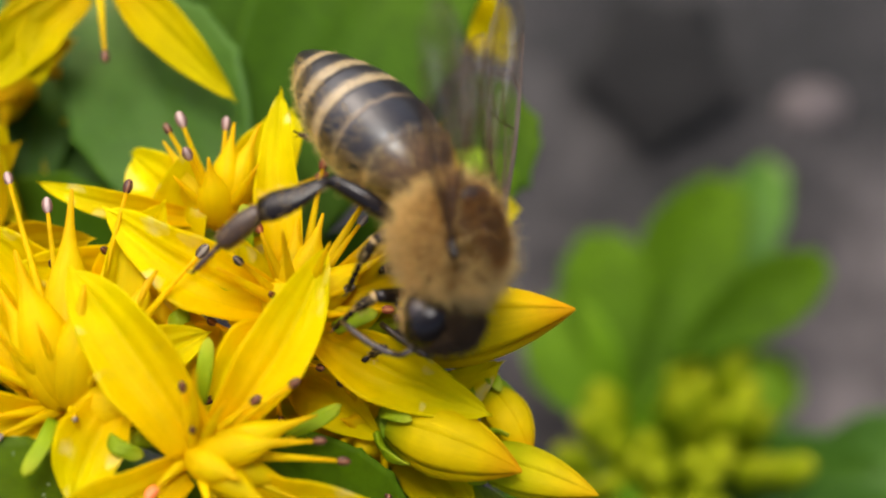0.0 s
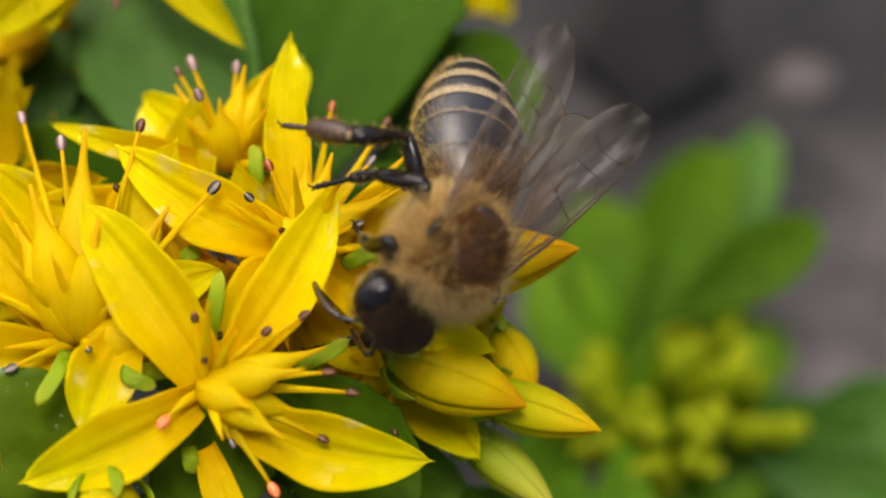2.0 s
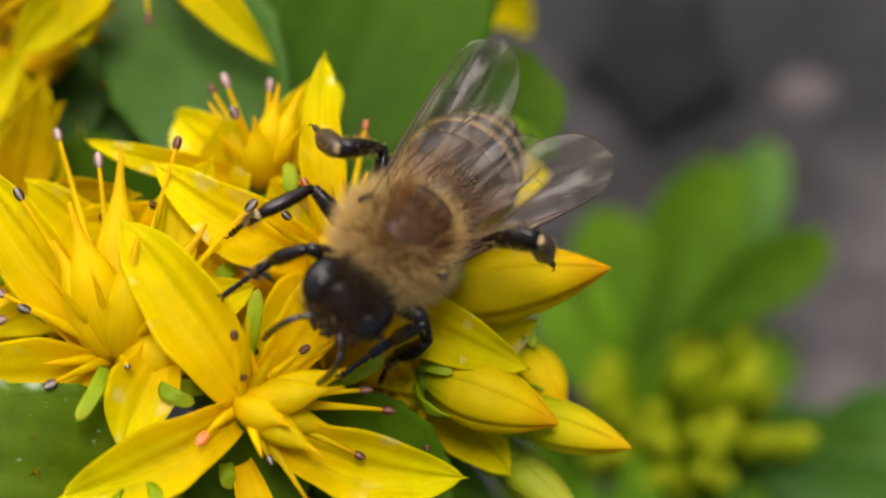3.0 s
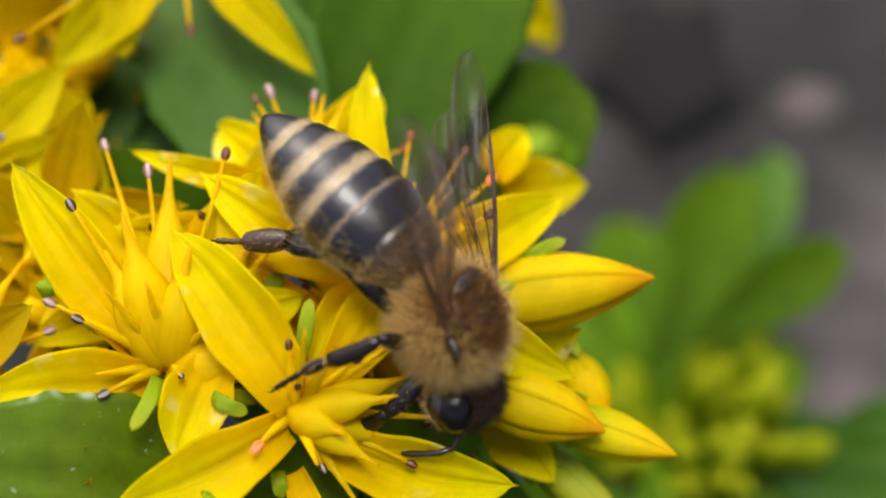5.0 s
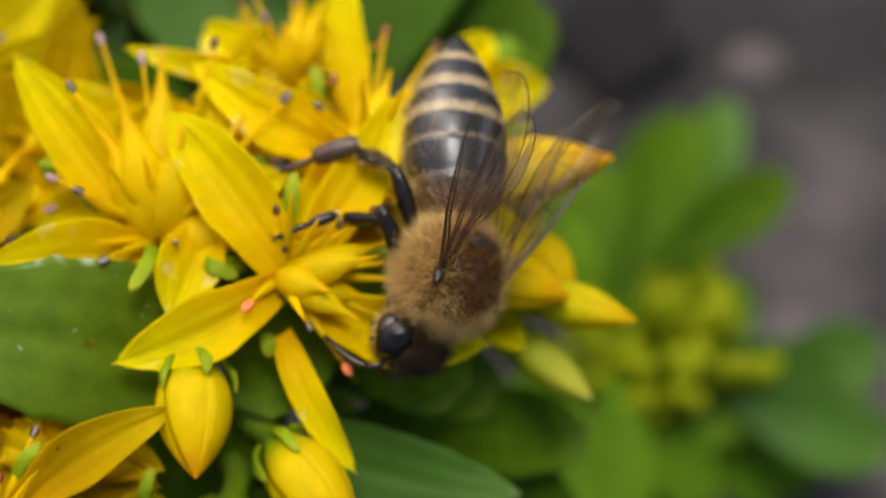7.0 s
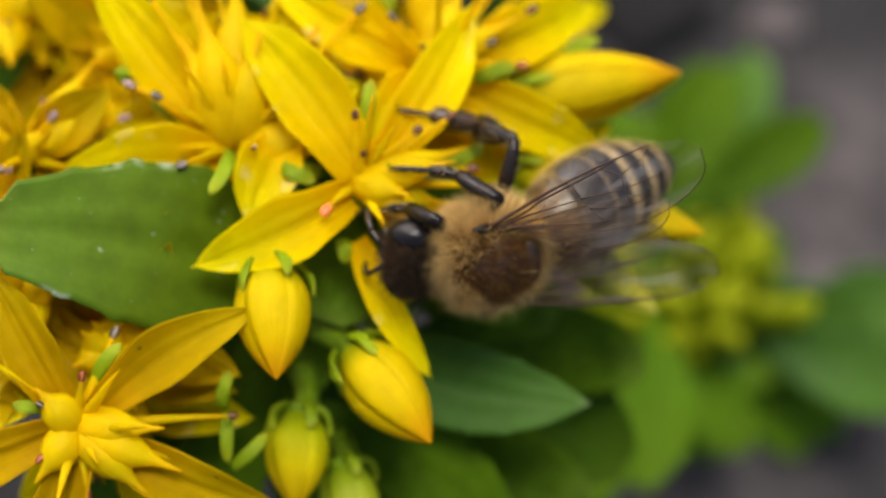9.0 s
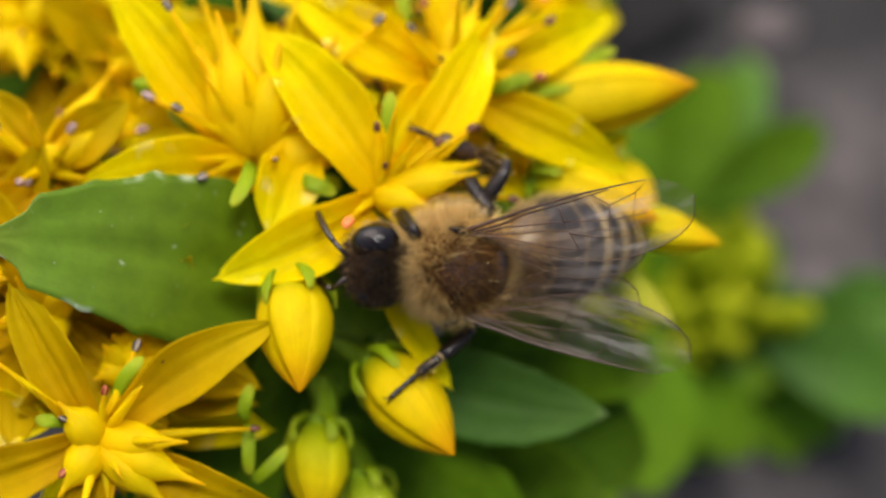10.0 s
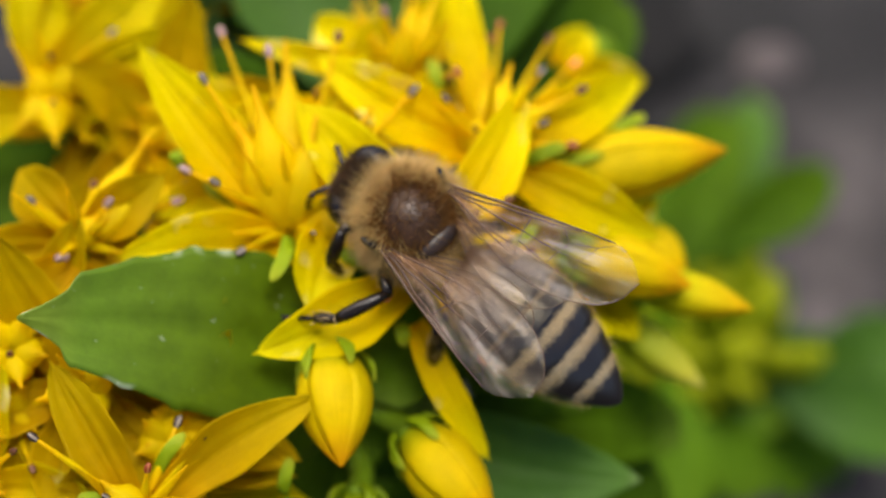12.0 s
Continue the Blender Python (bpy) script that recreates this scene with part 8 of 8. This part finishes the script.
    walk(left_hind_femur, [
        (0, bone((-1.10, 1.10, -1.40), (-0.564, 0.717, -0.410))),
        (0.5, bone((-1.10, 1.10, -1.40), (-0.564, 0.717, -0.410))),
        (1, bone((-1.10, 1.10, -1.40), (-0.564, 0.717, -0.410))),
        (1.5, bone((-1.10, 1.10, -1.40), (-0.564, 0.717, -0.410))),
        (2, bone((-1.10, 1.10, -1.40), (-0.564, 0.717, -0.410))),
        (2.2, bone((-1.10, 1.10, -1.40), (-0.564, 0.717, -0.410))),
        (2.3, bone((-1.10, 1.10, -1.40), (-0.564, 0.717, -0.410))),
        (2.5, bone((-1.10, 1.10, -1.40), (0.360, 0.507, 0.784))),
        (2.7, bone((-1.10, 1.10, -1.40), (-0.377, 0.573, 0.728))),
        (3, bone((-1.10, 1.10, -1.40), (-0.284, 0.400, 0.872))),
        (3.2, bone((-1.10, 1.10, -1.40), (-0.461, 0.481, 0.746))),
        (4.8, bone((-1.10, 1.10, -1.40), (-0.564, 0.717, -0.410))),
        (5, bone((-1.10, 1.10, -1.40), (-0.564, 0.717, -0.410))),
        (5.5, bone((-1.10, 1.10, -1.40), (-0.564, 0.717, -0.410))),
        (6, bone((-1.10, 1.10, -1.40), (-0.564, 0.717, -0.410))),
        (6.5, bone((-1.10, 1.10, -1.40), (-0.564, 0.717, -0.410))),
        (8.3, bone((-1.10, 1.10, -1.40), (-0.564, 0.717, -0.410))),
        (8.5, bone((-1.10, 1.10, -1.40), (-0.564, 0.717, -0.410))),
        (9, bone((-1.10, 1.10, -1.40), (-0.564, 0.717, -0.410))),
        (9.5, bone((-1.10, 1.10, -1.40), (-0.564, 0.717, -0.410))),
        (10, bone((-1.10, 1.10, -1.40), (-0.564, 0.717, -0.410))),
        (10.1, bone((-1.10, 1.10, -1.40), (-0.564, 0.717, -0.410))),
        (10.2, bone((-1.10, 1.10, -1.40), (-0.564, 0.717, -0.410))),
        (10.3, bone((-1.10, 1.10, -1.40), (-0.564, 0.717, -0.410))),
        (10.5, bone((-1.10, 1.10, -1.40), (-0.564, 0.717, -0.410))),
        (11, bone((-1.10, 1.10, -1.40), (-0.564, 0.717, -0.410))),
        (11.5, bone((-1.10, 1.10, -1.40), (-0.564, 0.717, -0.410))),
        (12, bone((-1.10, 1.10, -1.40), (-0.952, 0.270, 0.145))),
    ])
    walk(left_hind_tibia, [
        (0, bone((-2.57, 2.96, -2.47), (-0.654, -0.081, -0.752))),
        (0.5, bone((-2.57, 2.96, -2.47), (-0.654, -0.081, -0.752))),
        (1, bone((-2.57, 2.96, -2.47), (-0.654, -0.081, -0.752))),
        (1.5, bone((-2.57, 2.96, -2.47), (-0.654, -0.081, -0.752))),
        (2, bone((-2.57, 2.96, -2.47), (-0.654, -0.081, -0.752))),
        (2.2, bone((-2.57, 2.96, -2.47), (-0.654, -0.081, -0.752))),
        (2.3, bone((-2.57, 2.96, -2.47), (-0.654, -0.081, -0.752))),
        (2.5, bone((-0.16, 2.42, 0.64), (-0.927, 0.374, 0.033))),
        (2.7, bone((-2.08, 2.59, 0.49), (-0.143, 0.419, 0.896))),
        (3, bone((-1.84, 2.14, 0.87), (-0.003, 0.511, 0.860))),
        (3.2, bone((-2.30, 2.35, 0.54), (-0.041, 0.492, 0.870))),
        (4.8, bone((-2.57, 2.96, -2.47), (-0.654, -0.081, -0.752))),
        (5, bone((-2.57, 2.96, -2.47), (-0.654, -0.081, -0.752))),
        (5.5, bone((-2.57, 2.96, -2.47), (-0.654, -0.081, -0.752))),
        (6, bone((-2.57, 2.96, -2.47), (-0.654, -0.081, -0.752))),
        (6.5, bone((-2.57, 2.96, -2.47), (-0.654, -0.081, -0.752))),
        (8.3, bone((-2.57, 2.96, -2.47), (-0.654, -0.081, -0.752))),
        (8.5, bone((-2.57, 2.96, -2.47), (-0.654, -0.081, -0.752))),
        (9, bone((-2.57, 2.96, -2.47), (-0.654, -0.081, -0.752))),
        (9.5, bone((-2.57, 2.96, -2.47), (-0.654, -0.081, -0.752))),
        (10, bone((-2.57, 2.96, -2.47), (-0.654, -0.081, -0.752))),
        (10.1, bone((-2.57, 2.96, -2.47), (-0.654, -0.081, -0.752))),
        (10.2, bone((-2.57, 2.96, -2.47), (-0.654, -0.081, -0.752))),
        (10.3, bone((-2.57, 2.96, -2.47), (-0.654, -0.081, -0.752))),
        (10.5, bone((-2.57, 2.96, -2.47), (-0.654, -0.081, -0.752))),
        (11, bone((-2.57, 2.96, -2.47), (-0.654, -0.081, -0.752))),
        (11.5, bone((-2.57, 2.96, -2.47), (-0.654, -0.081, -0.752))),
        (12, bone((-3.58, 1.80, -1.02), (-0.368, 0.173, -0.914))),
    ])
    walk(left_hind_tarsus, [
        (0, bone((-4.27, 2.75, -4.42), (-0.442, 0.116, -0.889))),
        (0.5, bone((-4.27, 2.75, -4.42), (-0.442, 0.116, -0.889))),
        (1, bone((-4.27, 2.75, -4.42), (-0.442, 0.116, -0.889))),
        (1.5, bone((-4.27, 2.75, -4.42), (-0.442, 0.116, -0.889))),
        (2, bone((-4.27, 2.75, -4.42), (-0.442, 0.116, -0.889))),
        (2.2, bone((-4.27, 2.75, -4.42), (-0.442, 0.116, -0.889))),
        (2.3, bone((-4.27, 2.75, -4.42), (-0.442, 0.116, -0.889))),
        (2.5, bone((-2.57, 3.39, 0.72), (-0.656, 0.336, -0.675))),
        (2.7, bone((-2.45, 3.68, 2.82), (-0.823, 0.342, -0.453))),
        (3, bone((-1.85, 3.47, 3.10), (-0.548, 0.387, -0.742))),
        (3.2, bone((-2.41, 3.63, 2.80), (-0.518, 0.398, -0.757))),
        (4.8, bone((-4.27, 2.75, -4.42), (-0.442, 0.116, -0.889))),
        (5, bone((-4.27, 2.75, -4.42), (-0.442, 0.116, -0.889))),
        (5.5, bone((-4.27, 2.75, -4.42), (-0.442, 0.116, -0.889))),
        (6, bone((-4.27, 2.75, -4.42), (-0.442, 0.116, -0.889))),
        (6.5, bone((-4.27, 2.75, -4.42), (-0.442, 0.116, -0.889))),
        (8.3, bone((-4.27, 2.75, -4.42), (-0.442, 0.116, -0.889))),
        (8.5, bone((-4.27, 2.75, -4.42), (-0.442, 0.116, -0.889))),
        (9, bone((-4.27, 2.75, -4.42), (-0.442, 0.116, -0.889))),
        (9.5, bone((-4.27, 2.75, -4.42), (-0.442, 0.116, -0.889))),
        (10, bone((-4.27, 2.75, -4.42), (-0.442, 0.116, -0.889))),
        (10.1, bone((-4.27, 2.75, -4.42), (-0.442, 0.116, -0.889))),
        (10.2, bone((-4.27, 2.75, -4.42), (-0.442, 0.116, -0.889))),
        (10.3, bone((-4.27, 2.75, -4.42), (-0.442, 0.116, -0.889))),
        (10.5, bone((-4.27, 2.75, -4.42), (-0.442, 0.116, -0.889))),
        (11, bone((-4.27, 2.75, -4.42), (-0.442, 0.116, -0.889))),
        (11.5, bone((-4.27, 2.75, -4.42), (-0.442, 0.116, -0.889))),
        (12, bone((-4.53, 2.25, -3.40), (-0.245, 0.086, -0.966))),
    ])


motions()
